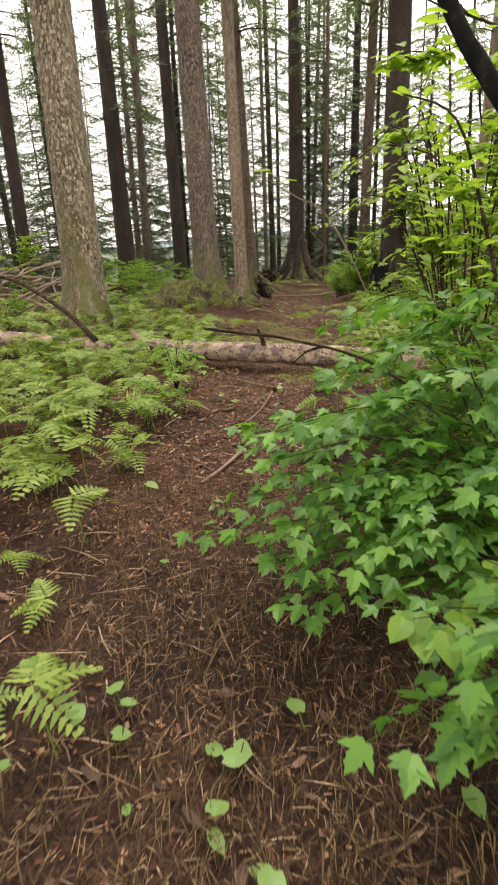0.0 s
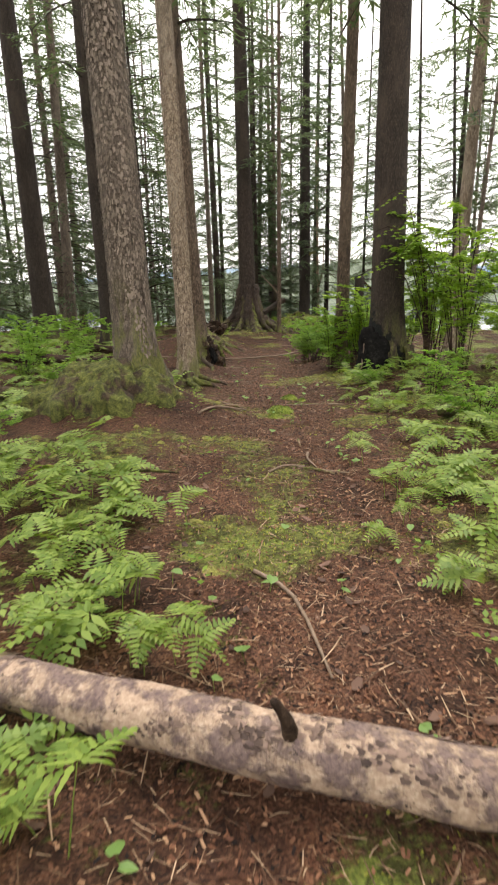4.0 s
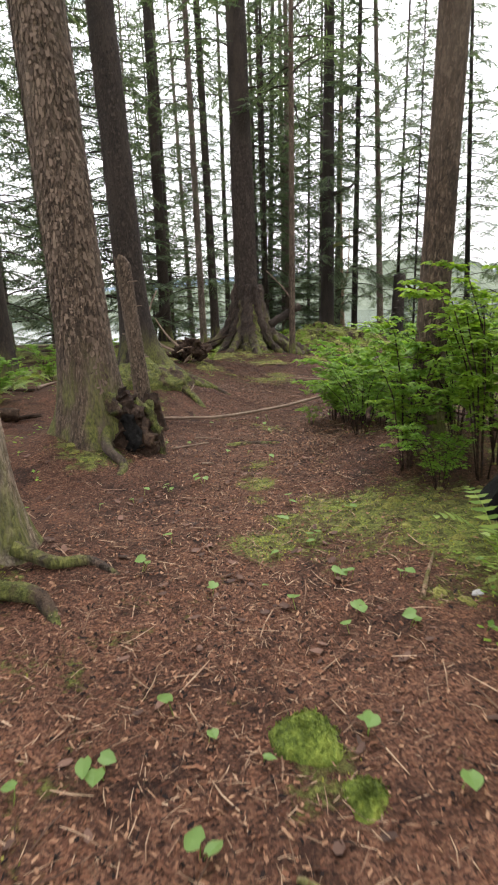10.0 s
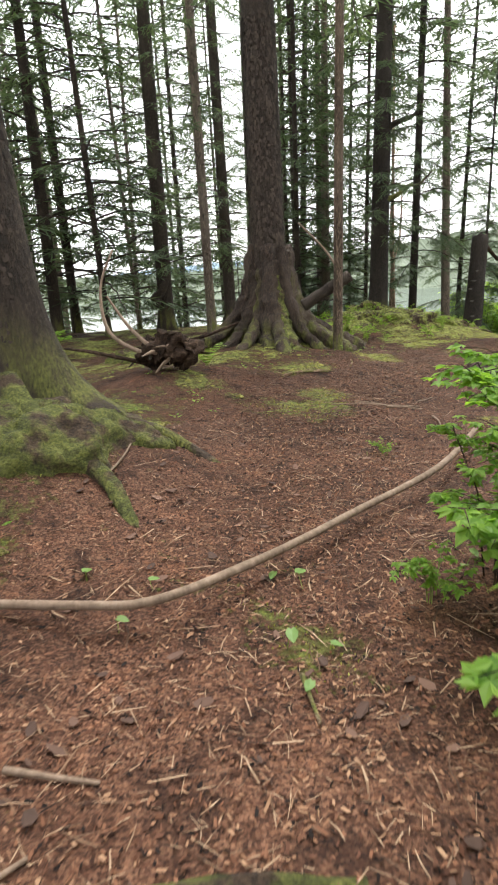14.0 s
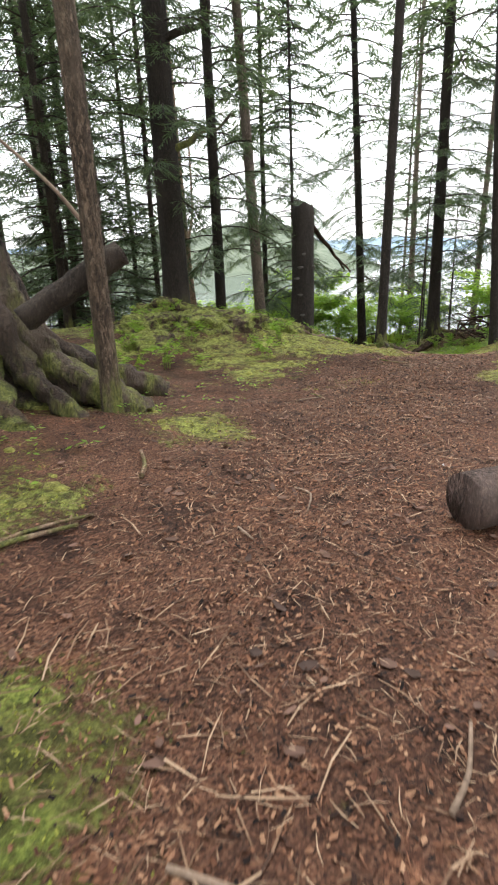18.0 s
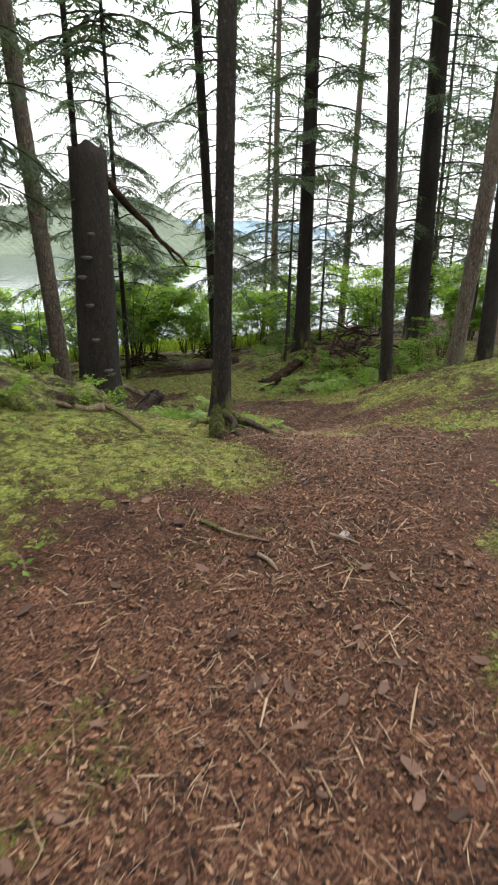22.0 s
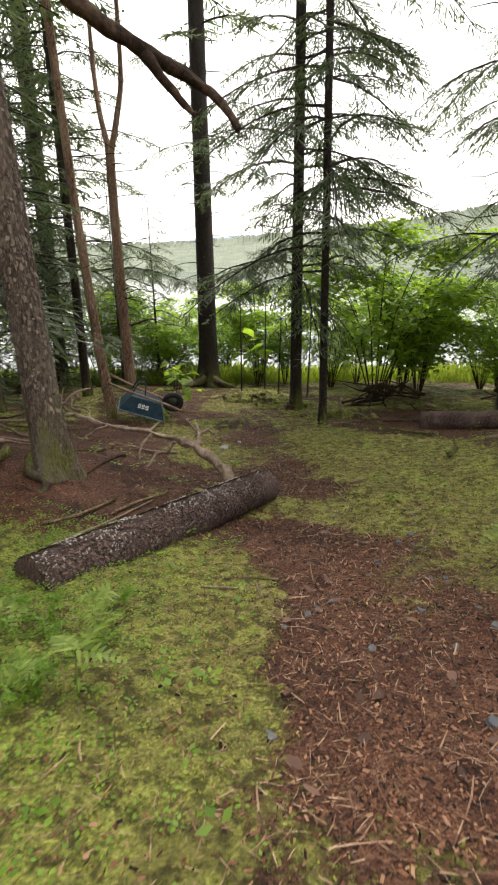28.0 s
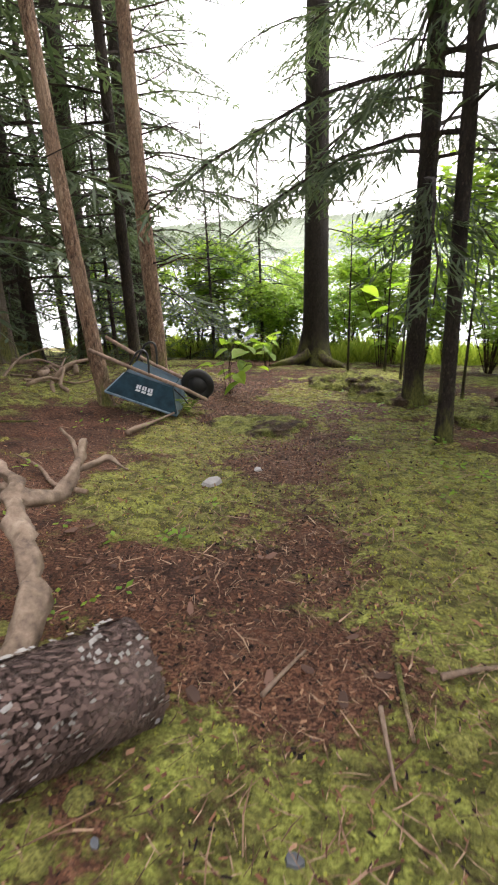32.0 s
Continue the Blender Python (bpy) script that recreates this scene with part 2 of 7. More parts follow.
LEAF_DEEP = leaf("deep_green_leaf", (0.045, 0.15, 0.024), (0.17, 0.36, 0.05), 0.5, 0.45)
LEAF_BANK = leaf("bank_shrub_leaf", (0.12, 0.27, 0.035), (0.33, 0.52, 0.08), 0.65, 0.45)
LEAF_PALE = leaf("pale_seedling_leaf", (0.10, 0.21, 0.045), (0.27, 0.42, 0.12), 0.4, 0.5)
FERN = leaf("fern_green", (0.125, 0.22, 0.036), (0.33, 0.43, 0.09), 0.45, 0.5)
def moss_material(name, k):
    """Deep moss: dark hollows, bright tips, brown bare patches."""
    m, n, l, p = material(name)
    v = coords(n, l)
    tuft, clump, broad = noise_tex(n, l, v, 70.0, 5.0, 0.7), noise_tex(n, l, v, 15.0, 4.0, 0.65), noise_tex(n, l, v, 4.5, 4.0)
    both = mix(n, l, 0.5, tuft, clump)
    green = ramp(n, l, both, *((at, tuple(c * k for c in col)) for at, col in ((0.34, (0.02, 0.022, 0.007)), (0.48, (0.11, 0.12, 0.027)), (0.64, (0.29, 0.3, 0.07)))))
    earth = ramp(n, l, both, (0.36, (0.012, 0.008, 0.006)), (0.5, (0.075, 0.045, 0.028)), (0.66, (0.17, 0.11, 0.07)))
    l.new(mix(n, l, mask(n, l, broad, 0.47, 0.62), green, earth), p.inputs["Base Color"])
    p.inputs["Roughness"].default_value = 0.95
    bump(n, l, p, both, 1.0, 0.08)
    return m


MOSS = moss_material("moss", 1.0)
KNOLL_MOSS = moss_material("knoll_moss", 1.7)
DEADWOOD = plain("weathered_wood", ((0.3, (0.10, 0.065, 0.045)), (0.55, (0.26, 0.18, 0.13)), (0.8, (0.42, 0.33, 0.26))), 30.0, 0.85, 0.5, 0.006, (1, 1, 0.2))
BLEACHED = plain("bleached_wood", ((0.34, (0.07, 0.045, 0.032)), (0.5, (0.25, 0.18, 0.13)), (0.7, (0.46, 0.365, 0.285))), 16.0, 0.8, 0.7, 0.012, (1, 1, 1))
DARKWOOD = plain("rotten_wood", ((0.34, (0.008, 0.005, 0.004)), (0.5, (0.042, 0.025, 0.017)), (0.68, (0.14, 0.088, 0.058))), 18.0, 0.9, 0.9, 0.03)
CHAR = plain("charred_wood", ((0.35, (0.003, 0.003, 0.003)), (0.55, (0.011, 0.010, 0.0095)), (0.7, (0.04, 0.036, 0.033))), 20.0, 0.85, 0.6, 0.02)


DARKWOOD.node_tree.nodes["Principled BSDF"].inputs["Specular IOR Level"].default_value = 0.2
CHAR.node_tree.nodes["Principled BSDF"].inputs["Specular IOR Level"].default_value = 0.08


def log_material():
    """A log that has shed most of its bark: pale wood, purple-brown bark scraps, dark holes."""
    m, n, l, p = material("peeled_log")
    v = coords(n, l)
    fine, mid, big = noise_tex(n, l, v, 60.0, 6.0, 0.7), noise_tex(n, l, v, 13.0, 5.0, 0.65), noise_tex(n, l, v, 4.5, 4.0)
    wood = ramp(n, l, fine, (0.3, (0.28, 0.18, 0.13)), (0.55, (0.45, 0.32, 0.235)), (0.75, (0.6, 0.47, 0.37)))
    barky = ramp(n, l, fine, (0.3, (0.08, 0.05, 0.05)), (0.6, (0.20, 0.135, 0.12)), (0.8, (0.36, 0.26, 0.21)))
    scrap = mask(n, l, mix(n, l, 0.35, mid, big), 0.45, 0.57)
    col = mix(n, l, scrap, wood, barky)
    col = mix(n, l, mask(n, l, noise_tex(n, l, v, 24.0, 4.0), 0.66, 0.7), col, (0.02, 0.015, 0.012))
    l.new(col, p.inputs["Base Color"])
    p.inputs["Roughness"].default_value = 0.85
    bump(n, l, p, mix(n, l, 0.6, scrap, mid), 0.9, 0.02)
    return m


LOGWOOD = log_material()

# ---- shape of the land ----
KNOTS = ((-8, -0.6), (0, 0.02), (3, 0.28), (5, 0.36), (9, 0.30), (11, 0.19), (13, 0.06), (17, -0.12), (19, -0.20),
         (24, -0.18), (27, -0.33), (30, -0.76), (32, -1.35), (35.5, -2.28), (38, -2.55), (41, -2.88), (47, -3.65), (52, -4.6), (58, -5.6), (80, -7.5))
BUMPS = ((-0.9, 11.4, 1.0, 0.6), (-3.5, 14.0, 2.5, 0.35), (4.6, 13.5, 1.6, 0.35), (1.2, 26.8, 2.2, 0.25), (6.4, 32.6, 1.8, 0.35), (3.0, 27.0, 1.5, 0.2),
         (16.5, 37.3, 2.2, 0.55), (19.0, 35.6, 2.5, 0.75), (0.0, 14.2, 0.8, 0.12), (-2.4, 8.4, 1.0, 0.25), (14.0, 31.0, 1.5, 0.35),
         (0.0, 20.5, 1.3, 0.55), (-0.1, 16.6, 0.8, 0.35), (3.7, 16.5, 1.1, 0.3), (-5.0, 19.0, 4.0, 0.6), (9.2, 37.0, 1.4, 0.35), (8.8, 42.4, 0.8, 0.3), (0.9, 23.9, 1.0, 0.25), (11.2, 31.2, 1.8, -0.26), (8.95, 32.8, 0.9, -0.3))


def smooth(y):
    if y <= KNOTS[0][0]: return KNOTS[0][1]
    for n,((a, za), (b, zb)) in enumerate(zip(KNOTS, KNOTS[1:])):
        if a <= y <= b:
            m0 = (zb - KNOTS[n-1][1]) / (b - KNOTS[n-1][0]) if n else 0
            c = KNOTS[min(n+2, len(KNOTS)-1)]
            m1 = (c[1] - za) / (c[0] - a)
            u = (y - a) / (b - a); d = b - a
            return (2*u**3-3*u*u+1)*za + (u**3-2*u*u+u)*d*m0 + (3*u*u-2*u**3)*zb + (u**3-u*u)*d*m1
    return KNOTS[-1][1]


def land(x, y):
    fade = min(1, max(0, (46 - y) / 8)); fade = fade*fade*(3-2*fade)
    z = smooth(y - 9 * fade / (1 + math.exp(max(-20, min(20, (x - 7.6) / 0.9)))) if y > 26 else y)
    if 26 < y < 30:
        u = (y-26)/4; z = smooth(y)*(1-u) + z*u
    for cx, cy, r, a in BUMPS:
        z += a * math.exp(-((x-cx)**2 + (y-cy)**2) / (r*r))
    return z


TRAIL = ((0, -6), (0, 0), (-0.1, 3), (0.1, 4.5), (0.5, 6.5), (0.9, 9), (1.1, 11.3), (1.4, 14), (1.8, 17), (2.4, 20), (3.2, 22.5), (4.6, 24.6), (7.3, 27.2), (10.0, 29.4),
         (11.4, 31.2), (12.2, 32.6), (12.5, 34.0), (12.5, 36.0), (12.05, 37.7), (11.97, 38.5), (11.5, 40.0), (10.1, 42.4), (9.2, 46), (8.6, 50))
WIDTH = (0.45, 0.45, 0.42, 0.35, 0.3, 0.5, 0.6, 0.85, 0.9, 1.0, 1.2, 1.3, 0.8, 0.6, 0.45, 0.42, 0.5, 0.36, 0.34, 0.3, 0.27, 0.27, 0.4, 0.4)


def from_trail(x, y):
    """Metres outside the trodden trail (negative on it)."""
    best = 99.0
    for (ax, ay), (bx, by), wa, wb in zip(TRAIL, TRAIL[1:], WIDTH, WIDTH[1:]):
        dx, dy = bx - ax, by - ay
        u = min(1, max(0, ((x - ax) * dx + (y - ay) * dy) / (dx * dx + dy * dy)))
        best = min(best, math.hypot(x - ax - u * dx, y - ay - u * dy) - wa - u * (wb - wa))
    return best


# mossy patches by the trail: x, y, radius, strength
WOOD_MOSS = ((1.62, 12.65, 0.2, 1.2), (1.1, 11.25, 0.24, 1.2), (0.45, 9.75, 0.4, 0.8), (1.98, 10.6, 0.35, 0.7), (1.45, 14.6, 0.3, 0.5), (2.3, 15.3, 0.35, 0.4), (1.75, 16.55, 0.3, 0.7), (1.72, 16.0, 0.22, 0.8), (1.62, 15.5, 0.16, 0.8), (1.78, 15.0, 0.14, 0.7))
BEND_MOSS = ((2.05, 18.35, 0.35, 0.5), (0.25, 16.3, 0.35, 0.6), (3.1, 23.45, 0.4, 0.65), (3.75, 23.8, 0.2, 0.6), (2.2, 22.7, 0.4, 0.2), (4.4, 26.0, 0.5, 0.5), (0.3, 7.3, 0.5, 0.55), (2.6, 14.3, 0.7, 0.5), (8.2, 29.0, 0.9, 0.25), (7.5, 28.6, 0.7, 0.15))
SLOPE_MOSS = ((8.4, 26.7, 0.4, 0.5), (8.5, 29.1, 0.5, 0.6), (12.0, 36.9, 0.6, 0.5), (13.6, 36.6, 1.2, 0.7), (11.1, 38.6, 0.7, 0.7), (12.6, 39.4, 0.9, 0.6), (0.4, 5.2, 0.35, 0.6), (10.4, 32.8, 1.0, 0.9), (11.1, 32.7, 0.45, 0.7), (10.7, 34.6, 0.9, 0.7), (13.6, 33.7, 0.7, 0.8))
CLEARING_MOSS = ((13.0, 32.7, 0.35, 0.9), (13.5, 33.4, 0.4, 0.8), (12.75, 32.2, 0.25, 0.7), (8.15, 26.4, 0.5, 0.6), (7.2, 25.4, 0.35, 0.5), (9.0, 27.2, 0.45, 0.5), (11.2, 33.6, 0.55, 0.8), (11.35, 34.4, 0.45, 0.7), (11.6, 35.6, 0.4, 0.4), (12.7, 35.2, 0.35, 0.35), (12.6, 36.5, 0.6, 0.5), (13.3, 38.2, 1.2, 0.5), (10.6, 40.2, 0.7, 0.6), (12.9, 37.3, 0.8, 0.5), (7.0, 29.6, 0.9, 0.2), (10.6, 30.2, 0.6, 0.4), (2.2, 21.0, 0.4, 0.4), (-0.35, 3.6, 0.4, 0.5), (-0.5, 2.6, 0.4, 0.4), (0.55, 3.9, 0.3, 0.5))
PATCHES = WOOD_MOSS + BEND_MOSS + SLOPE_MOSS + CLEARING_MOSS
# brown, mossless ground under thick trees: x, y, radius
BARE = ((12.55, 37.2, 0.5), (11.95, 35.9, 0.5), (11.2, 37.6, 0.4), (9.3, 37.6, 1.9), (9.3, 40.0, 0.7), (-1.6, 15.5, 1.6), (-2.4, 19.5, 1.8), (-0.6, 18.6, 0.9), (14.2, 40.9, 1.3), (2.6, 20.5, 1.4), (4.9, 23.9, 1.6), (6.2, 25.4, 1.6), (1.2, 17.5, 1.3), (0.9, 15.2, 0.9), (2.4, 12.6, 0.8), (12.2, 35.6, 0.55), (-1.0, 1.0, 2.5), (9.6, 28.2, 1.0))


def moss_cover(x, y):
    d = from_trail(x, y)
    c = (0.10 if y < 29 else 0.14) + (0.3 if y < 29 else 0.42) * min(1, max(0, d / (0.9 if y < 29 else 0.45))) + (0.02 if y > 34.5 and d > 0.05 else 0.0)
    for px, py, r, a in PATCHES:
        c += a * max(0, 1 - ((x - px) ** 2 + (y - py) ** 2) / (r * r * 1.6))
    for px, py, r in BARE:
        c -= 0.75 * max(0, 1 - ((x - px) ** 2 + (y - py) ** 2) / (r * r * 1.5))
    if y < 6:
        c -= 0.06 * min(1, (6 - y) / 3)
    far = min(1, max(0, (y - 33.5) / 3))
    c += (0.75 - 0.3 * far) * (noise.noise(Vector((x * 0.9, y * 0.9, 3.0))) + 0.5 * noise.noise(Vector((x * 2.7, y * 2.7, 7.0)))) + 0.42 * far * noise.noise(Vector((x * 4.3, y * 4.3, 5.0)))
    return min(1.0, max(0.0, c))


def relief(x, y):
    d = from_trail(x, y) if -8 < x < 22 and -4 < y < 54 else 3.0
    rough = 0.35 + 0.65 * min(1, max(0, d / 1.2))
    p = Vector((x, y, 0))
    return rough * (0.07 * noise.noise(p * 0.8) + 0.035 * noise.noise(p * 2.3) + 0.015 * noise.noise(p * 6.0)) - (0.03 if d < 0 else 0)


CELL, X0, Y0, NX, NY = 0.13, -6.0, -2.0, 200, 400
HEIGHTS, COVER = [], []


def looked_up(table, x, y):
    u, v = (x - X0) / CELL, (y - Y0) / CELL
    i, j = int(u), int(v)
    u, v, k = u - i, v - j, j * (NX + 1) + i
    return (table[k] * (1 - u) + table[k + 1] * u) * (1 - v) + (table[k + NX + 1] * (1 - u) + table[k + NX + 2] * u) * v


def inside(x, y):
    return HEIGHTS and X0 < x < X0 + CELL * NX and Y0 < y < Y0 + CELL * NY


def floor_z(x, y):
    return looked_up(HEIGHTS, x, y) if inside(x, y) else land(x, y) + relief(x, y)


def moss_at(x, y):
    return looked_up(COVER, x, y) if inside(x, y) else moss_cover(x, y)


def steps(lo, hi, first, count):
    """Even steps where the walk goes, widening ones out to the horizon."""
    out, s = [first + CELL * k for k in range(count + 1)], CELL
    while out[0] > lo:
        s *= 1.35
        out.insert(0, out[0] - s)
    s = CELL
    while out[-1] < hi:
        s *= 1.35
        out.append(out[-1] + s)
    return out


def build_ground():
    xs, ys, heights = steps(-700, 700, X0, NX), steps(-600, 900, Y0, NY), []
    for j in range(NY + 1):
        for i in range(NX + 1):
            x, y = X0 + CELL * i, Y0 + CELL * j
            heights.append(land(x, y) + relief(x, y))
            COVER.append(moss_cover(x, y))
    HEIGHTS.extend(heights)
    verts, moss, humus, fresh = [], [], [], []
    for y in ys:
        for x in xs:
            near = -9 < x < 24 and -5 < y < 56
            verts.append((x, y, floor_z(x, y) if near else land(x, y) + 0.25 * noise.noise(Vector((x * 0.12, y * 0.12, 0)))))
            moss.append(moss_at(x, y) if near else 0.3)
            # dark soil plus painted shade: the first metres, and right under the bush
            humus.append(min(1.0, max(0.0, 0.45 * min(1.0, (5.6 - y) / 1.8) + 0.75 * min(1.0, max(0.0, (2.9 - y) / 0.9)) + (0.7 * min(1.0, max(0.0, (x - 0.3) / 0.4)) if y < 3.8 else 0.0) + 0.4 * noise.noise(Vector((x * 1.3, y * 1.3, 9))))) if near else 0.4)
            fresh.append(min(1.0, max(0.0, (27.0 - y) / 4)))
    w = len(xs)
    faces = [(r * w + c, r * w + c + 1, r * w + w + c + 1, r * w + w + c) for r in range(len(ys) - 1) for c in range(w - 1)]
    me = bpy.data.meshes.new("ground")
    me.from_pydata(verts, [], faces)
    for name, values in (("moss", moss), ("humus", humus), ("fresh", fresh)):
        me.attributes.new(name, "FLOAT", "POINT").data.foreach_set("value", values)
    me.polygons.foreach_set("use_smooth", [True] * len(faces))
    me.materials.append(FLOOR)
    return tagged(new("ground", me), "brown needle litter and yellow-green moss on a forest floor", "ground", kind="structure")


build_ground()

# ---- mesh tools ----
class Shape:
    """Gathers vertices and faces; several materials in one mesh by slot."""

    def __init__(self):
        self.v, self.f, self.m = [], [], []

    def face(self, pts, slot=0):
        n = len(self.v)
        self.v.extend(pts)
        self.f.append(tuple(range(n, n + len(pts))))
        self.m.append(slot)

    def tube(self, pts, radii, sides=8, slot=0, cap=True, wob=0.0, seed=0.0, squash=None):
        n0, prev = len(self.v), None
        for k, (p, r) in enumerate(zip(pts, radii)):
            a = Vector(pts[min(k + 1, len(pts) - 1)]) - Vector(pts[max(k - 1, 0)])
            a = a.normalized() if a.length > 1e-9 else Vector((0, 0, 1))
            if prev is None:
                side = a.orthogonal().normalized()
            else:
                side = (prev - a * prev.dot(a)).normalized()
            prev = side
            up = a.cross(side)
            for s in range(sides):
                t = 2 * math.pi * s / sides
                q = r
                if wob:
                    q *= 1 + wob * noise.noise(Vector((math.cos(t) * 1.4 + seed, math.sin(t) * 1.4, k * 0.5 + seed)))
                self.v.append(tuple(Vector(p) + (side * math.cos(t) + up * math.sin(t)) * q))
        for k in range(len(pts) - 1):
            for s in range(sides):
                a, b = n0 + k * sides + s, n0 + k * sides + (s + 1) % sides
                self.f.append((a, b, b + sides, a + sides))
                self.m.append(slot)
        if cap:
            self.f.append(tuple(n0 + s for s in reversed(range(sides))))
            self.f.append(tuple(n0 + (len(pts) - 1) * sides + s for s in range(sides)))
            self.m.extend((slot, slot))

    def mesh(self, name, *mats, smooth=True):
        me = bpy.data.meshes.new(name)
        me.from_pydata([tuple(p) for p in self.v], [], self.f)
        for mat in mats:
            me.materials.append(mat)
        if len(mats) > 1:
            me.polygons.foreach_set("material_index", self.m)
        if smooth:
            me.polygons.foreach_set("use_smooth", [True] * len(self.f))
        me.validate()
        return me


def part(name, shape, mat, parent, label="", smooth=True):
    ob = new(name, shape.mesh(name, mat, smooth=smooth) if isinstance(shape, Shape) else shape)
    ob.parent = parent
    return tagged(ob, label)


def thing(name, m, label, category, group=""):
    ob = new(name)
    ob.matrix_world = m
    ob.empty_display_size = 0.1
    return tagged(ob, label, category, group)


def solo(name, shape, mat, m, label, category, group="", smooth=True, kind=""):
    ob = new(name, shape.mesh(name, mat, smooth=smooth) if isinstance(shape, Shape) else shape)
    ob.matrix_world = m
    return tagged(ob, label, category, group, kind)


def on_ground(x, y, turn=0.0, sink=0.0):
    return pose(x, y, floor_z(x, y) - sink, 0, 0, turn)


RNG = random.Random(5)

# ---- trees ----
def trunk_shape(r, height, lean, flare=0.5, roots=5, seed=0.0, rings=34, sides=20, bend=0.0, top=0.25, lumps=0.05):
    """A tapered trunk from 0.3 m under the ground, with a foot that runs out into buttress roots. lean: metres sideways at 10 m."""
    s, pts = Shape(), []
    zs = [-0.35 + 1.65 * (k / 12) for k in range(12)] + [1.3 + (height - 1.3) * (k / (rings - 12)) ** 1.2 for k in range(rings - 11)]
    spread = [seed * 3.1 + 2 * math.pi * k / max(roots, 1) + 0.5 * math.sin(seed * 7 + k * 2.3) for k in range(roots)]
    for z in zs:
        u = max(0, z) / height
        q = r * (1 - (1 - top) * u)
        cx = lean[0] * z / 10 + bend * math.sin(z * 0.25 + seed)
        cy = lean[1] * z / 10 + bend * math.cos(z * 0.21 + seed)
        f = math.exp(-max(0, z + 0.1) / (0.22 + 0.55 * r))
        for k in range(sides):
            t = 2 * math.pi * k / sides
            lobe = sum(max(0, math.cos(t - a)) ** 6 for a in spread)
            w = q * (1 + lumps * noise.noise(Vector((math.cos(t) * 1.6, math.sin(t) * 1.6, z * 0.7 + seed * 5))) + 0.5 * lumps * noise.noise(Vector((math.cos(t) * 5, math.sin(t) * 5, z * 2.5 + seed))))
            w += flare * r * f * (0.35 + 1.25 * lobe)
            s.v.append((cx + math.cos(t) * w, cy + math.sin(t) * w, z))
    for j in range(len(zs) - 1):
        for k in range(sides):
            a, b = j * sides + k, j * sides + (k + 1) % sides
            s.f.append((a, b, b + sides, a + sides))
            s.m.append(0)
    s.f.append(tuple((len(zs) - 1) * sides + k for k in range(sides)))
    s.m.append(0)
    return s


def spray(s, base, out, length, rng, droop=0.35, dens=0.13, slot=1, size=1.0, fine=False):
    """One conifer bough: a thin limb with drooping side twigs, each set with narrow needle shoots."""
    out, down = Vector(out).normalized(), Vector((0, 0, -1))
    side = out.cross(Vector((0, 0, 1))).normalized()
    n = max(4, int(length / 0.4))
    pts = [Vector(base) + out * (length * k / n) + Vector((rng.uniform(-0.03, 0.03), rng.uniform(-0.03, 0.03), -droop * length * (k / n) ** 1.6 + 0.06 * length * math.sin(3 * k / n))) for k in range(n + 1)]
    s.tube([tuple(p) for p in pts], [0.014 * size * length ** 0.5 * (1 - 0.85 * k / n) + 0.003 for k in range(n + 1)], 3, 0, False)
    count, half = int(length / dens), 0.0105 * size if fine else 0.017 * size
    bare = rng.uniform(0.1, 0.4)
    for k in range(count):
        u = bare + (1 - bare) * (k + rng.random()) / count
        at = pts[min(n - 1, int(u * n))].lerp(pts[min(n, int(u * n) + 1)], u * n - int(u * n))
        for flank in (-1, 1):
            if rng.random() < 0.2:
                continue
            tl = (0.13 + 0.2 * length * math.sin(math.pi * min(1, 0.2 + u * 0.75))) * rng.uniform(0.45, 1.25) * size
            d = (side * flank + out * rng.uniform(0.4, 1.1) + down * rng.uniform(0.0, 0.95 if fine else 0.45)).normalized()
            perp = d.cross(Vector((rng.uniform(-0.6, 0.6), rng.uniform(-0.6, 0.6), 1))).normalized()
            end = at + d * tl + down * 0.15 * tl
            m = at.lerp(end, 0.45)
            s.face([tuple(at), tuple(m + perp * half), tuple(end), tuple(m - perp * half)], slot)
            shoots = max(5, int(tl / 0.04)) if fine else 4
            for j in range(shoots):
                c = at.lerp(end, (j + rng.uniform(0.2, 0.9)) / (shoots + 0.3))
                d2 = (d * 0.8 + perp * (1 if j % 2 else -1) * rng.uniform(0.6, 1.2) + down * rng.uniform(-0.15, 0.7)).normalized()
                tip = c + d2 * (0.025 + tl * 0.42 * (1 - 0.55 * j / shoots)) * rng.uniform(0.6, 1.2)
                e = d2.cross(Vector((rng.uniform(-0.7, 0.7), rng.uniform(-0.7, 0.7), 1))).normalized() * half
                m = c.lerp(tip, 0.4)
                s.face([tuple(c), tuple(m + e), tuple(tip), tuple(m - e)], slot)


def crown(seed, low, high, reach, count, size=1.0, droop=0.35, dead=0.2, lean=(0, 0), dens=0.13, fine=False):
    rng = random.Random(seed)
    s = Shape()
    for k in range(count):
        u = (k + rng.random()) / count
        z = low + (high - low) * u
        a = k * 2.4 + rng.uniform(-0.5, 0.5)
        ln = reach * (1 - 0.65 * u) * rng.uniform(0.4, 1.1)
        rise = rng.uniform(-0.15, 0.25)
        b = (lean[0] * z / 10, lean[1] * z / 10, z)
        if rng.random() < dead * (1 - u):
            p = [Vector(b) + Vector((math.cos(a), math.sin(a), 0)) * (ln * 0.7 * j / 4) + Vector((0, 0, 0.15 * j * rng.uniform(-1, 0.4))) * 0.4 for j in range(5)]
            s.tube([tuple(q) for q in p], [0.018 - 0.0035 * j for j in range(5)], 4, 0, False)
        else:
            near = fine and z < 8
            spray(s, b, (math.cos(a), math.sin(a), rise), ln, rng, droop, dens if near or not fine else dens * 1.2, 1, size * (1 if near or not fine else 1.45), near)
    return s


CROWNS = {}


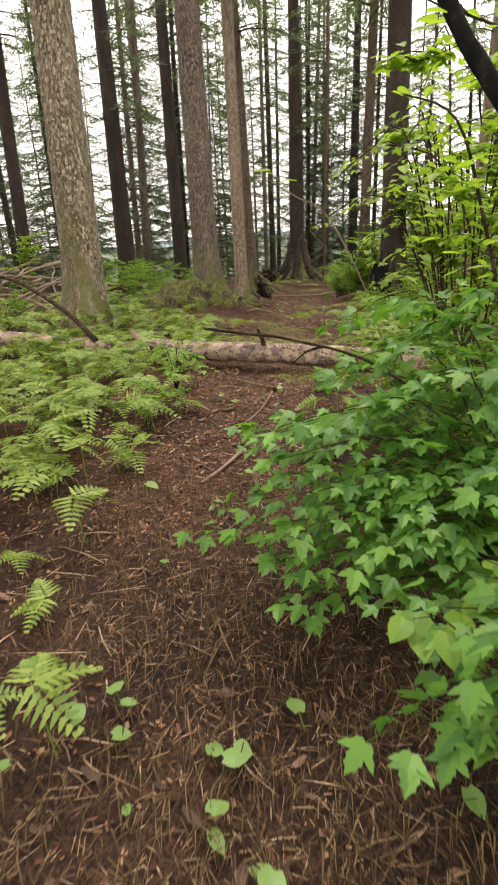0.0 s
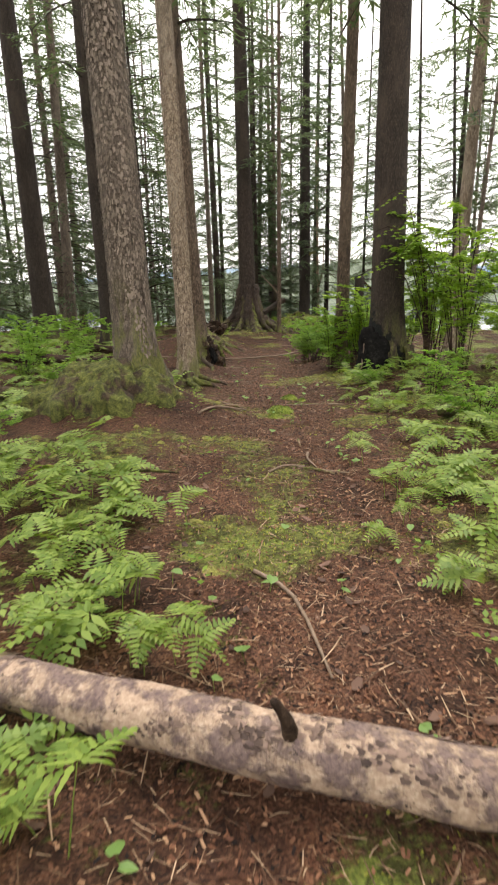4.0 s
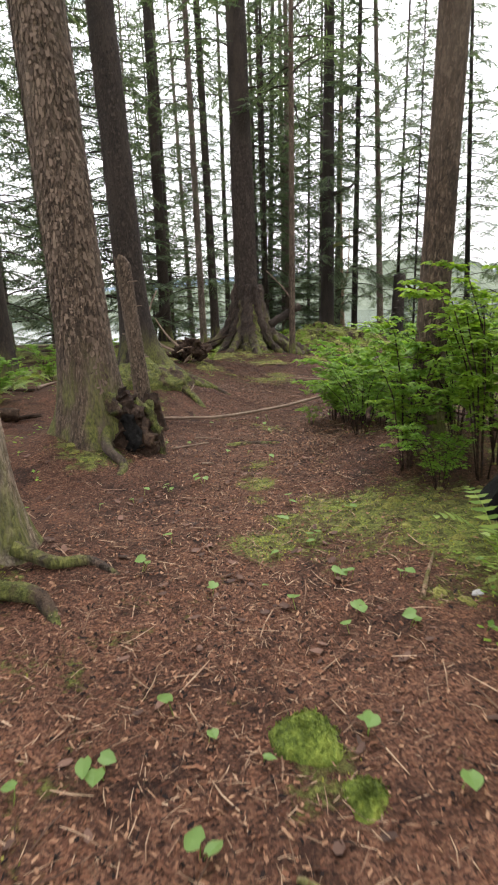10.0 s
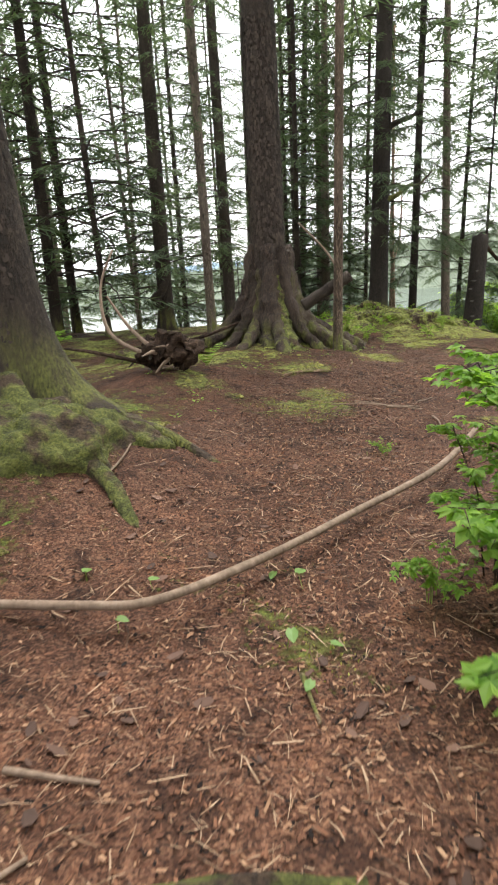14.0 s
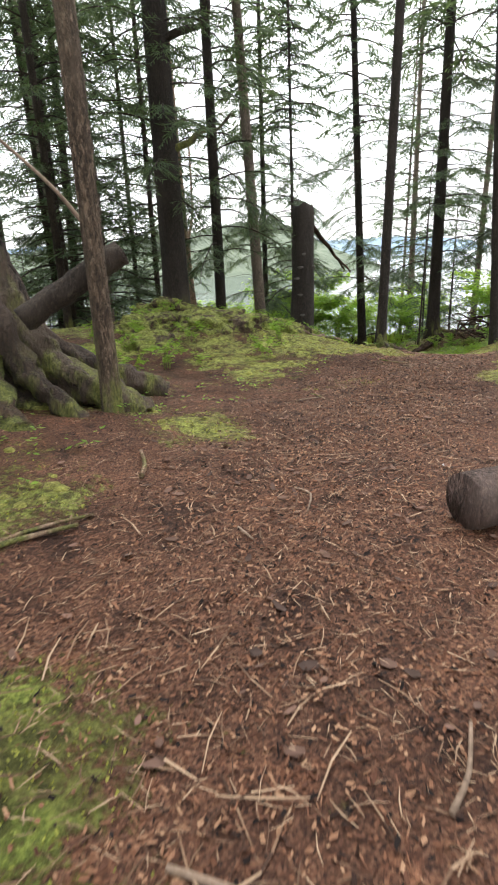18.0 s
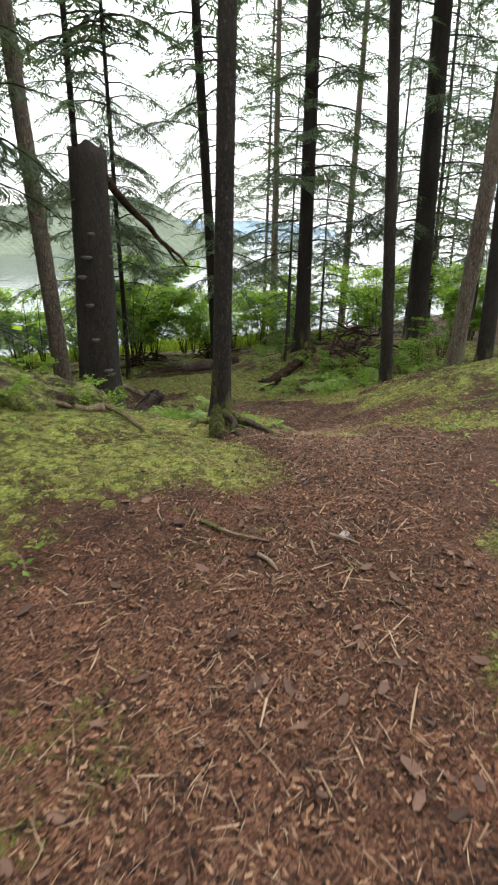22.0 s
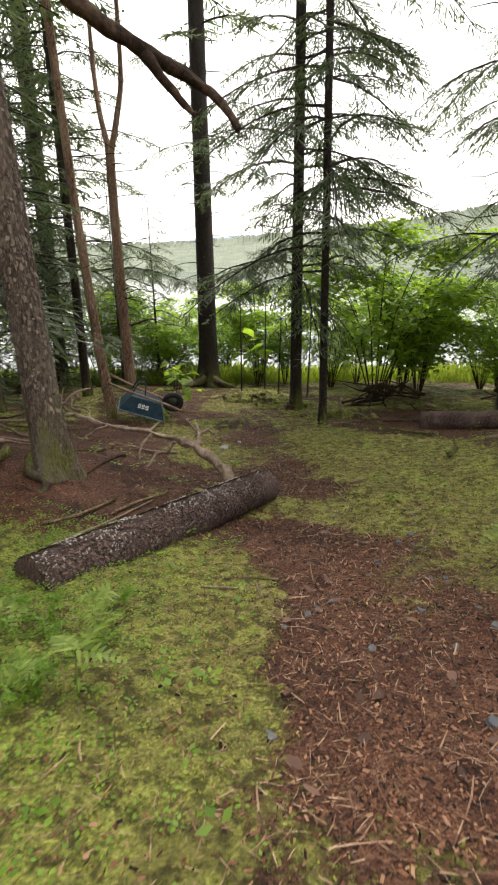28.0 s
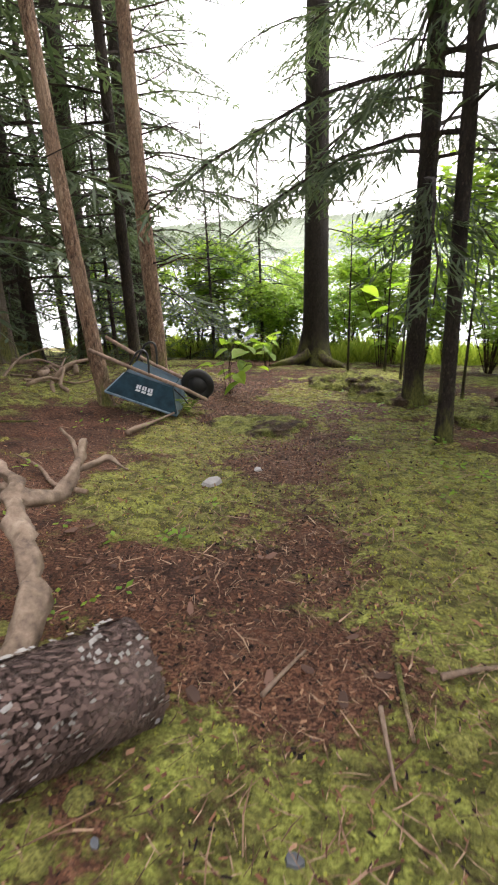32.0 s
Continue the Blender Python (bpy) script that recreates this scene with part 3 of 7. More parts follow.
def crown_mesh(kind):
    """A few crowns, shared between alike trees."""
    if kind not in CROWNS:
        name, seed = kind
        low, high, reach, count, size, droop, dead, dens = {
            "high": (4.2, 17, 2.4, 52, 1.3, 0.3, 0.2, 0.17), "mid": (2.2, 17, 2.3, 66, 1.3, 0.33, 0.2, 0.17), "thin": (1.7, 17, 1.9, 64, 1.2, 0.35, 0.25, 0.16),
            "far": (1.0, 20, 3.1, 120, 1.5, 0.2, 0.22, 0.17), "shore": (2.5, 18, 3.0, 120, 1.15, 0.3, 0.25, 0.1), "edge": (2.4, 18, 2.7, 120, 1.1, 0.32, 0.25, 0.1),
            "bare": (2.6, 18, 2.7, 84, 1.1, 0.25, 0.8, 0.1), "tall": (6.3, 15, 2.5, 34, 1.3, 0.3, 0.15, 0.14), "slim": (2.0, 18, 2.1, 110, 1.0, 0.33, 0.25, 0.1), "young": (0.15, 5.5, 1.3, 84, 0.9, 0.3, 0.05, 0.085)}[name]
        CROWNS[kind] = crown(seed, low, high, reach, count, size, droop, dead, (0, 0), dens, name in ("shore", "edge", "slim", "young", "bare")).mesh("crown", BARK_DARK, NEEDLES, smooth=False)
    return CROWNS[kind]


def conifer(x, y, r, lean=(0, 0), mat=None, kind="high", seed=1, height=24.0, flare=0.45, roots=5, bend=0.0, label="", sides=20, sink=0.0, turn=None, top=0.25, lumps=0.05):
    t = thing("conifer_tree", pose(x, y, floor_z(x, y) - sink), label or "tall dark conifer with a bare lower trunk", "tree", "forest conifers")
    part("trunk", trunk_shape(r, height, lean, flare, roots, seed, sides=sides, bend=bend, top=top, lumps=lumps), mat or BARK_DARK, t)
    if kind:
        c = part("crown", crown_mesh((kind, seed % 3)), None, t)
        c.matrix_local = pose(0, 0, 0, -math.degrees(lean[1] / 10), math.degrees(lean[0] / 10), 0) @ pose(0, 0, 0, 0, 0, (seed * 77) % 360 if turn is None else turn)
    return t


def bark_flakes(t, r, height, lean, count, mat, seed, size=1.0, up=4.0):
    """Loose bark scales that stand off the lower trunk."""
    rng, s = random.Random(seed), Shape()
    for k in range(count):
        z, a = rng.uniform(0.25, up), rng.uniform(0, 2 * math.pi)
        q = r * (1 - 0.75 * z / height) * 1.0 + 0.45 * r * 0.5 * math.exp(-z / (0.22 + 0.55 * r))
        n, tn = Vector((math.cos(a), math.sin(a), 0)), Vector((-math.sin(a), math.cos(a), 0))
        c = n * (q + 0.002) + Vector((lean[0] * z / 10, lean[1] * z / 10, z))
        w, h = rng.uniform(0.008, 0.022) * size, rng.uniform(0.012, 0.045) * size
        lip = n * rng.uniform(0.006, 0.02) * size
        s.face([tuple(c - tn * w + Vector((0, 0, h))), tuple(c - tn * w * 0.8 + lip * 0.8 - Vector((0, 0, h * 0.7))), tuple(c + lip - Vector((0, 0, h))), tuple(c + tn * w + lip * 0.7 - Vector((0, 0, h * 0.4))), tuple(c + tn * w * 0.7 + Vector((0, 0, h * 0.9)))])
    tagged(part("bark_scaling", s, mat, t, "loose bark scales", smooth=False), kind="stuff")


# place, radius, lean, bark, crown, seed, flare, label
FIRST_TREES = (
    (-2.25, 8.15, 0.27, (0.1, 0), BARK_TAN, "tall", 1, 0.55, "broad grey-brown conifer trunk with moss on its foot"),
    (-0.71, 11.5, 0.25, (-0.18, 0), BARK_GREY, "tall", 2, 0.5, "scaly grey-brown conifer on a mossy hump by the trail"),
    (-0.03, 14.25, 0.155, (-0.16, 0), BARK_PALE, "tall", 3, 0.6, "slim conifer with pale flaking bark and a mossy root"),
    (0.16, 16.65, 0.255, (-0.33, 0), BARK_BROWN, "tall", 4, 0.6, "leaning dark brown conifer with a mossy rotten spur at its foot"),
    (0.15, 20.9, 0.25, (-0.28, 0), BARK_DARK, "tall", 5, 0.95, "dark conifer with long roots on a mossy mound"),
    (-0.2, 34.1, 0.24, (0.1, 0), BARK_DARK, "mid", 6, 0.4, "dark conifer with a swollen burl near its foot"),
    (1.31, 31.1, 0.12, (-0.06, 0), BARK_GREY, "slim", 7, 0.3, "thin grey conifer with fine dead twigs"),
    (5.9, 40.8, 0.2, (0, 0), BARK_GREY, "shore", 9, 0.3, "slim grey conifer near the lake shore"),
    (3.78, 26.7, 0.085, (0.05, 0), BARK_BROWN, "tall", 10, 0.3, "thin reddish conifer beside the big rooted trunk"),
    (6.5, 34.3, 0.29, (0, 0), BARK_BACKLIT, "edge", 11, 0.5, "dark conifer with forked dead limbs on a mossy knoll"),
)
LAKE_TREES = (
    (8.07, 35.8, 0.14, (0, 0), BARK_BACKLIT, "edge", 12, 0.3, "straight slim dark conifer"),
    (9.22, 30.4, 0.085, (0.18, -0.12), BARK_BACKLIT, "tall", 14, 0.5, "slim dark conifer with bare roots at the trail side"),
    (15.95, 41.0, 0.17, (-0.4, 0.3), BARK_BACKLIT, "shore", 15, 0.5, "dark conifer with drooping boughs by the shore"),
    (16.4, 37.4, 0.2, (-0.05, 0.05), BARK_BACKLIT, "shore", 16, 0.6, "dark conifer with drooping boughs and spreading roots"),
    (14.35, 32.65, 0.11, (-0.6, 0.45), BARK_BACKLIT, "tall", 17, 0.4, "slim dark conifer at the edge of the trail"),
    (18.93, 35.6, 0.27, (-0.3, 0.2), BARK_BACKLIT, "shore", 18, 0.4, "stout dark conifer with drooping boughs"),
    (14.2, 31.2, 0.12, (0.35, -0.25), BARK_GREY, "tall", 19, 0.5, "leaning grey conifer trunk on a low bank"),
    (17.1, 32.4, 0.16, (-0.3, 0.3), BARK_BACKLIT, "tall", 20, 0.4, "dark conifer on the bank"),
    (12.72, 40.7, 0.065, (-0.08, 0), BARK_BACKLIT, "edge", 21, 0.3, "thin dark conifer with low boughs in the mossy clearing"),
    (12.37, 42.55, 0.11, (0.05, 0), BARK_BACKLIT, "shore", 22, 0.4, "dark conifer with low drooping boughs"),
    (10.16, 47.5, 0.27, (0.05, 0), BARK_BACKLIT, "bare", 23, 0.9, "large dark conifer with a flared foot at the shore"),
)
FAR_TREES = (
    (9.66, 36.7, 0.16, (-0.42, 0.2), BARK_GREY, "tall", 24, 0.6, "grey conifer with a flared foot on needle litter"),
    (5.43, 46.0, 0.2, (0.3, 0), BARK_DARK, "mid", 25, 0.4, "dark conifer in the thick wood"),
    (-4.84, 24.4, 0.38, (-0.05, 0), BARK_DARK, "tall", 26, 0.4, "stout dark conifer in the undergrowth"),
    (-4.31, 26.2, 0.2, (0.3, 0), BARK_GREY, "mid", 27, 0.4, "grey conifer in the undergrowth"),
    (-2.25, 21.1, 0.24, (-0.05, 0), BARK_DARK, "tall", 28, 0.4, "dark conifer in the undergrowth"),
    (3.34, 16.15, 0.14, (0.15, 0), BARK_BROWN, "tall", 29, 0.4, "slim brown conifer behind leafy shrubs"),
    (8.0, 20.3, 0.2, (0.22, 0), BARK_PALE, "tall", 31, 0.4, "pale conifer beyond the shrubs"),
    (5.0, 44.8, 0.13, (0.1, 0), BARK_DARK, "mid", 33, 0.3, "slim dark conifer in the thick wood"),
    (7.6, 44.2, 0.1, (0.05, 0), BARK_DARK, "edge", 34, 0.3, "slim dark conifer near the shore"),
    (4.4, 38.2, 0.11, (0.0, 0), BARK_DARK, "edge", 35, 0.3, "slim dark conifer on the slope to the lake"),
    (-6.5, 17.5, 0.2, (0.2, 0), BARK_DARK, "tall", 32, 0.4, "dark conifer in the undergrowth"),
)
STANDING = FIRST_TREES + LAKE_TREES + FAR_TREES
SCALES = {"blackish_bark": leaf("blackish_bark_scale", (0.012, 0.008, 0.006), (0.075, 0.055, 0.044), 0.0, 0.9), "brown_bark": leaf("brown_bark_scale", (0.045, 0.027, 0.018), (0.25, 0.175, 0.125), 0.0, 0.9), "dark_bark": leaf("dark_bark_scale", (0.018, 0.011, 0.008), (0.08, 0.056, 0.043), 0.0, 0.9), "pale_flaky_bark": leaf("pale_bark_scale", (0.14, 0.09, 0.06), (0.48, 0.37, 0.27), 0.0, 0.9),
          "tan_mossy_bark": leaf("tan_bark_scale", (0.09, 0.065, 0.04), (0.46, 0.38, 0.28), 0.0, 0.9), "grey_brown_bark": leaf("grey_bark_scale", (0.055, 0.038, 0.028), (0.31, 0.24, 0.19), 0.0, 0.9)}
for x, y, r, lean, mat, kind, seed, flare, label in STANDING:
    t = conifer(x, y, r, lean, mat, kind, seed, flare=flare, label=label, sides=28 if seed < 6 or seed in (14, 24) else 18)
    if seed in (1, 2, 3, 4, 5, 14, 17, 21, 22, 24):
        bark_flakes(t, r, 24, lean, int((11000 if seed < 5 else 6000) * r ** 0.5), SCALES[mat.name], seed, (0.8 if mat != BARK_BACKLIT else 0.7) * min(1.0, 0.35 + r * 3.2), 5.0)


def fill_forest():
    """The rest of the wood: random conifers that keep clear of the trail and of the view to the lake."""
    rng, taken = random.Random(11), [(s[0], s[1]) for s in STANDING] + [(2.66, 27.5), (3.76, 14.4), (9.05, 33.4), (9.02, 40.9), (9.1, 42.1)]
    zones = ((-20, -4.5, 2, 30, 34, ("mid", "high", "thin")), (7, 22, 2, 25, 34, ("mid", "high", "thin")), (20, 38, 25, 44, 16, ("mid", "far", "high")),
             (-22, -1.5, 28, 40, 15, ("far",)), (-20, 4.5, 38, 52, 22, ("far",)), (-3, 5, 33, 40, 3, ("far", "slim")), (4.5, 8.2, 40, 50, 6, ("far", "far", "slim")), (20, 40, 44, 49, 8, ("far", "thin")), (-12, 14, -16, -5, 8, ("high", "mid")))
    for x0, x1, y0, y1, count, kinds in zones:
        made = tries = 0
        while made < count and tries < 2000:
            tries += 1
            x, y = rng.uniform(x0, x1), rng.uniform(y0, y1)
            if from_trail(x, y) < 2.6 or min(math.hypot(x - a, y - b) for a, b in taken) < 1.25:
                continue
            taken.append((x, y))
            made += 1
            conifer(x, y, rng.uniform(0.07, 0.2), (rng.uniform(-0.3, 0.3), rng.uniform(-0.2, 0.2)), rng.choice((BARK_DARK, BARK_DARK, BARK_GREY)), rng.choice(kinds), 40 + made + int(x0) * 3, flare=0.35,
                    label="conifer standing among many in the wood", sides=10, height=rng.uniform(19, 25), lumps=0.03)


fill_forest()

# ---- lake and far shore ----
def water_material():
    m, n, l, p = material("lake_water")
    p.inputs["Base Color"].default_value = (0.05, 0.065, 0.07, 1)
    p.inputs["Roughness"].default_value = 0.08
    v = coords(n, l, (1, 0.35, 1))
    bump(n, l, p, noise_tex(n, l, v, 1.6, 5.0), 0.35, 0.1)
    return m


s = Shape()
s.face([(-900, 46, -5.1), (900, 46, -5.1), (900, 1500, -5.1), (-900, 1500, -5.1)])
solo("water", s, water_material(), Matrix(), "pale grey lake under an overcast sky", "water", kind="structure", smooth=False)


def far_shore(name, y0, x0, x1, top, mat, seed, label, skew=1.0):
    """A wooded hillside across the water with a ragged skyline of treetops."""
    rng, s, n = random.Random(seed), Shape(), 900
    rows = 5
    for r in range(rows):
        for k in range(n + 1):
            x = x0 + (x1 - x0) * k / n
            u = k / n
            ht = top * (0.2 + 0.8 * max(0, math.sin(math.pi * u ** skew)) ** 0.7) * (0.85 + 0.3 * noise.noise(Vector((u * 5, seed, 0))))
            z = -6 + (ht + 6) * (r / (rows - 1))
            s.v.append((x, y0 + r * 14 + 6 * noise.noise(Vector((u * 30, r, seed))), z + top * (0.1 if r == rows - 1 else 0.02) * rng.random()))
    for r in range(rows - 1):
        for k in range(n):
            a = r * (n + 1) + k
            s.f.append((a, a + 1, a + n + 2, a + n + 1))
            s.m.append(0)
    solo(name, s, mat, Matrix(), label, "backdrop", kind="structure", smooth=False)


# haze of distance is mixed into both hill colours, blue for the far one
HILL = plain("hazy_wooded_hill", ((0.3, (0.085, 0.105, 0.075)), (0.7, (0.18, 0.21, 0.15))), 0.35, 1.0, 0.8, 1.0)
HILL_BLUE_HAZE = plain("blue_distance", ((0.3, (0.2, 0.28, 0.36)), (0.7, (0.3, 0.38, 0.46))), 0.02, 1.0, 0.1, 1.0)
far_shore("backdrop_near_shore", 190, -200, 130, 14, HILL, 3, "hazy green wooded shore across the lake", 7.0)
far_shore("backdrop_far_hills", 1100, -300, 1100, 42, HILL_BLUE_HAZE, 8, "hills far across the lake, tinted with blue haze")

# ---- dead wood, stumps, the rooted tree ----
def limb_shape(pts, r0, r1, sides=8, wob=0.15, seed=0.0, steps_=5):
    """A branch or log through the given places, with knobbly sides."""
    ps = [Vector(p) for p in pts]
    path = []
    for k in range(len(ps) - 1):
        a, b = ps[max(k - 1, 0)], ps[k]
        c, d = ps[k + 1], ps[min(k + 2, len(ps) - 1)]
        for j in range(steps_):
            u = j / steps_
            path.append(0.5 * ((2 * b) + (c - a) * u + (2 * a - 5 * b + 4 * c - d) * u * u + (3 * b - a - 3 * c + d) * u ** 3))
    path.append(ps[-1])
    n = len(path) - 1
    s = Shape()
    s.tube([tuple(p) for p in path], [r0 + (r1 - r0) * k / n for k in range(n + 1)], sides, 0, True, wob, seed)
    return s


def craggy(s, amp, scale, seed=0.0):
    """Breaks a smooth shape up into rotten, lumpy wood or moss."""
    out = []
    for v in s.v:
        p = Vector(v) * scale + Vector((seed, seed * 0.7, 0))
        q = Vector(v) + amp * (noise.noise_vector(p) + 0.55 * noise.noise_vector(p * 2.3) + 0.3 * noise.noise_vector(p * 5.1))
        out.append(tuple(q))
    s.v = out
    return s


def fallen(name, pts, r0, r1, mat, label, category="branch", group="", sides=8, wob=0.15, lift=0.0, seed=0.0, steps_=5):
    """A loose limb on the ground: places are x, y and height over the ground."""
    world_pts = [(x, y, floor_z(x, y) + z + lift) for x, y, z in pts]
    o = Vector(world_pts[0])
    s = limb_shape([Vector(p) - o for p in world_pts], r0, r1, sides, wob, seed, steps_)
    return solo(name, s, mat, Matrix.Translation(o), label, category, group)


def log_thing(pts, r0, r1, mat, label, sides=18, wob=0.12, seed=1.0, ends=None, steps_=8):
    o = Vector(pts[0])
    t = thing("fallen_log", Matrix.Translation(o), label, "log")
    s = limb_shape([Vector(p) - o for p in pts], r0, r1, sides, wob, seed, steps_)
    part("body", s, mat, t)
    return t


BRIGHTMOSS = plain("bright_moss", ((0.34, (0.05, 0.07, 0.01)), (0.5, (0.2, 0.27, 0.035)), (0.66, (0.42, 0.48, 0.08))), 45.0, 0.95, 1.0, 0.05)
# the peeled log that lies across the trail, with its broken stubs
t = log_thing([(-1.2, 6.2, 0.5), (-0.4, 5.82, 0.5), (0.1, 5.6, 0.5), (0.75, 5.34, 0.49), (1.7, 4.98, 0.45)], 0.088, 0.105, LOGWOOD, "peeled pale fallen log with dark bark remnants across the trail", wob=0.16)
s = limb_shape([(1.38, -0.66, 0.05), (1.36, -0.7, 0.16), (1.32, -0.72, 0.25)], 0.028, 0.012)
part("stub", s, DARKWOOD, t)
s = limb_shape([(0.1, -0.03, 0.03), (0.02, -0.02, 0.1), (-0.06, 0.0, 0.19)], 0.06, 0.02)
part("broken_end", s, DEADWOOD, t)
rng, s, o = random.Random(71), Shape(), Vector((-1.2, 6.2, 0.5))
for k in range(4200):
    u, a = rng.random(), rng.uniform(0, 2 * math.pi)
    way = ((-1.2, 6.2, 0.5), (-0.4, 5.82, 0.5), (0.1, 5.6, 0.5), (0.75, 5.34, 0.49), (1.7, 4.98, 0.45))
    i = min(3, int(u * 4))
    p0, p1 = Vector(way[i]), Vector(way[i + 1])
    c, ax = p0.lerp(p1, u * 4 - i), (p1 - p0).normalized()
    e1 = ax.orthogonal().normalized()
    nrm = e1 * math.cos(a) + ax.cross(e1) * math.sin(a)
    if noise.noise(c * 5 + nrm * 1.3) < 0.14 + 0.1 * nrm.z:
        continue
    tn, w, ln = ax.cross(nrm), rng.uniform(0.004, 0.012), rng.uniform(0.006, 0.022)
    q, lip = c + nrm * (0.088 + 0.017 * u) - o, nrm * rng.uniform(0.002, 0.012)
    s.face([tuple(q - ax * ln - tn * w * 0.6), tuple(q - ax * ln * 0.3 - tn * w + lip * 0.5), tuple(q + ax * ln + lip - tn * w * 0.3), tuple(q + ax * ln * 0.7 + tn * w * 0.8 + lip * 0.8), tuple(q - ax * ln * 0.6 + tn * w)])
tagged(part("bark_crust", s, leaf("bark_scrap", (0.025, 0.014, 0.013), (0.30, 0.2, 0.16), 0.0, 0.9), t, "dark bark remnants", smooth=False), kind="stuff")
log_thing([(-4.2, 7.4, 0.62), (-3.0, 7.0, 0.55), (-2.0, 6.55, 0.5), (-1.32, 6.25, 0.47)], 0.085, 0.088, LOGWOOD, "broken piece of the peeled log among ferns", seed=4.0)
fallen("dead_limb", [(-1.7, 6.35, 0.2), (-2.2, 6.9, 0.5), (-2.9, 7.3, 0.85), (-3.6, 7.5, 1.0)], 0.035, 0.012, DARKWOOD, "dark dead limb leaning on the fallen log")

LOGBARK = bark("lichened_log_bark", (0.04, 0.023, 0.02), (0.115, 0.069, 0.058), (0.26, 0.185, 0.16), 0, 1.9, 0.9)
# the cut log by the clearing and its bleached branch
t = log_thing([(11.72, 36.95, -2.31), (11.24, 36.3, -2.25), (10.76, 35.57, -2.15), (10.2, 34.75, -2.02)], 0.175, 0.19, LOGBARK, "thick sawn log with scaly lichened bark beside the clearing", 40, 0.1, 2.0, steps_=16)
o = Vector((11.72, 36.95, -2.31))
BRANCH = [(11.42, 36.72, -2.22), (11.3, 36.98, -2.14), (11.08, 37.22, -2.06), (10.9, 37.4, -2.0), (10.78, 37.55, -2.02), (10.42, 37.78, -2.0), (9.78, 38.2, -2.03), (9.24, 38.66, -2.02), (8.7, 39.0, -2.15)]
bl = part("branch", craggy(limb_shape([Vector(p) - o for p in BRANCH], 0.058, 0.013, 20, 0.4, 2.0, 7), 0.035, 7.0), BLEACHED, t, "bleached bare branch on the log")
for q, r0 in ((((10.9, 37.4, -2.0), (10.98, 37.6, -2.06), (10.95, 37.8, -2.0), (10.93, 37.92, -1.94)), 0.045), (((10.93, 37.75, -2.02), (11.05, 37.9, -2.0), (11.12, 37.95, -2.08)), 0.02), (((10.95, 37.8, -2.0), (10.85, 37.92, -1.94), (10.8, 37.9, -1.86)), 0.018), (((10.72, 37.56, -2.02), (10.62, 37.5, -2.12), (10.5, 37.5, -2.16), (10.42, 37.42, -2.28)), 0.026),
              (((10.42, 37.78, -2.0), (10.32, 37.66, -2.1), (10.28, 37.6, -2.26)), 0.02), (((9.78, 38.2, -2.03), (9.62, 38.0, -2.06), (9.5, 37.8, -2.16)), 0.014), (((9.5, 38.42, -2.02), (9.4, 38.7, -1.96), (9.2, 38.9, -1.98)), 0.014)):
    part("side_branch", craggy(limb_shape([Vector(p) - o for p in q], r0, r0 * 0.4, 12, 0.4, r0 * 90, 5), 0.02, 9.0), BLEACHED, bl)
s = Shape()
rng = random.Random(3)
for k in range(4200):
    u, a = rng.random(), rng.uniform(0, 2 * math.pi)
    c = Vector((11.72, 36.95, -2.31)).lerp(Vector((10.2, 34.75, -2.02)), u)
    ax = Vector((-0.57, -0.82, 0.07)).normalized()
    e1 = ax.orthogonal().normalized()
    e2 = ax.cross(e1)
    nrm = e1 * math.cos(a) + e2 * math.sin(a)
    if nrm.z < -0.35 or noise.noise(c * 7 + nrm * 1.6) < rng.uniform(-0.25, 0.3):
        continue
    w, ln = rng.uniform(0.003, 0.011), rng.uniform(0.004, 0.014)
    q = c + nrm * (0.168 + 0.016 * u + 0.013) - o
    tn = ax.cross(nrm)
    tilt = nrm * rng.uniform(0.002, 0.012)
    s.face([tuple(q - ax * ln - tn * w * 0.6), tuple(q - tn * w * -0.8 - ax * ln * 0.5 + tilt), tuple(q + ax * ln + tilt), tuple(q + ax * ln * 0.3 - tn * w)], 0)
s2 = Shape()
for k in range(9000):
    u, a = rng.random(), rng.uniform(0, 2 * math.pi)
    c = Vector((11.72, 36.95, -2.31)).lerp(Vector((10.2, 34.75, -2.02)), u)
    nrm = e1 * math.cos(a) + e2 * math.sin(a)
    tn = ax.cross(nrm)
    w, ln = rng.uniform(0.004, 0.011), rng.uniform(0.006, 0.018)
    q = c + nrm * (0.171 + 0.016 * u) - o
    lip = nrm * rng.uniform(0.003, 0.013)
    s2.face([tuple(q - ax * ln - tn * w * 0.6), tuple(q - ax * ln * 0.3 - tn * w + lip * 0.5), tuple(q + ax * ln + lip - tn * w * 0.3), tuple(q + ax * ln * 0.7 + tn * w * 0.8 + lip * 0.8), tuple(q - ax * ln * 0.6 + tn * w)])
tagged(part("bark_scaling", s2, leaf("log_bark_scale", (0.04, 0.022, 0.019), (0.21, 0.138, 0.118), 0.0, 0.9), t, smooth=False), kind="stuff")
LICHEN = plain("grey_lichen", ((0.3, (0.24, 0.21, 0.2)), (0.6, (0.42, 0.4, 0.38)), (0.8, (0.66, 0.65, 0.6))), 40.0, 0.9, 0.3, 0.004)
tagged(part("lichen", s, LICHEN, t, "grey lichen flakes", smooth=False), kind="stuff")

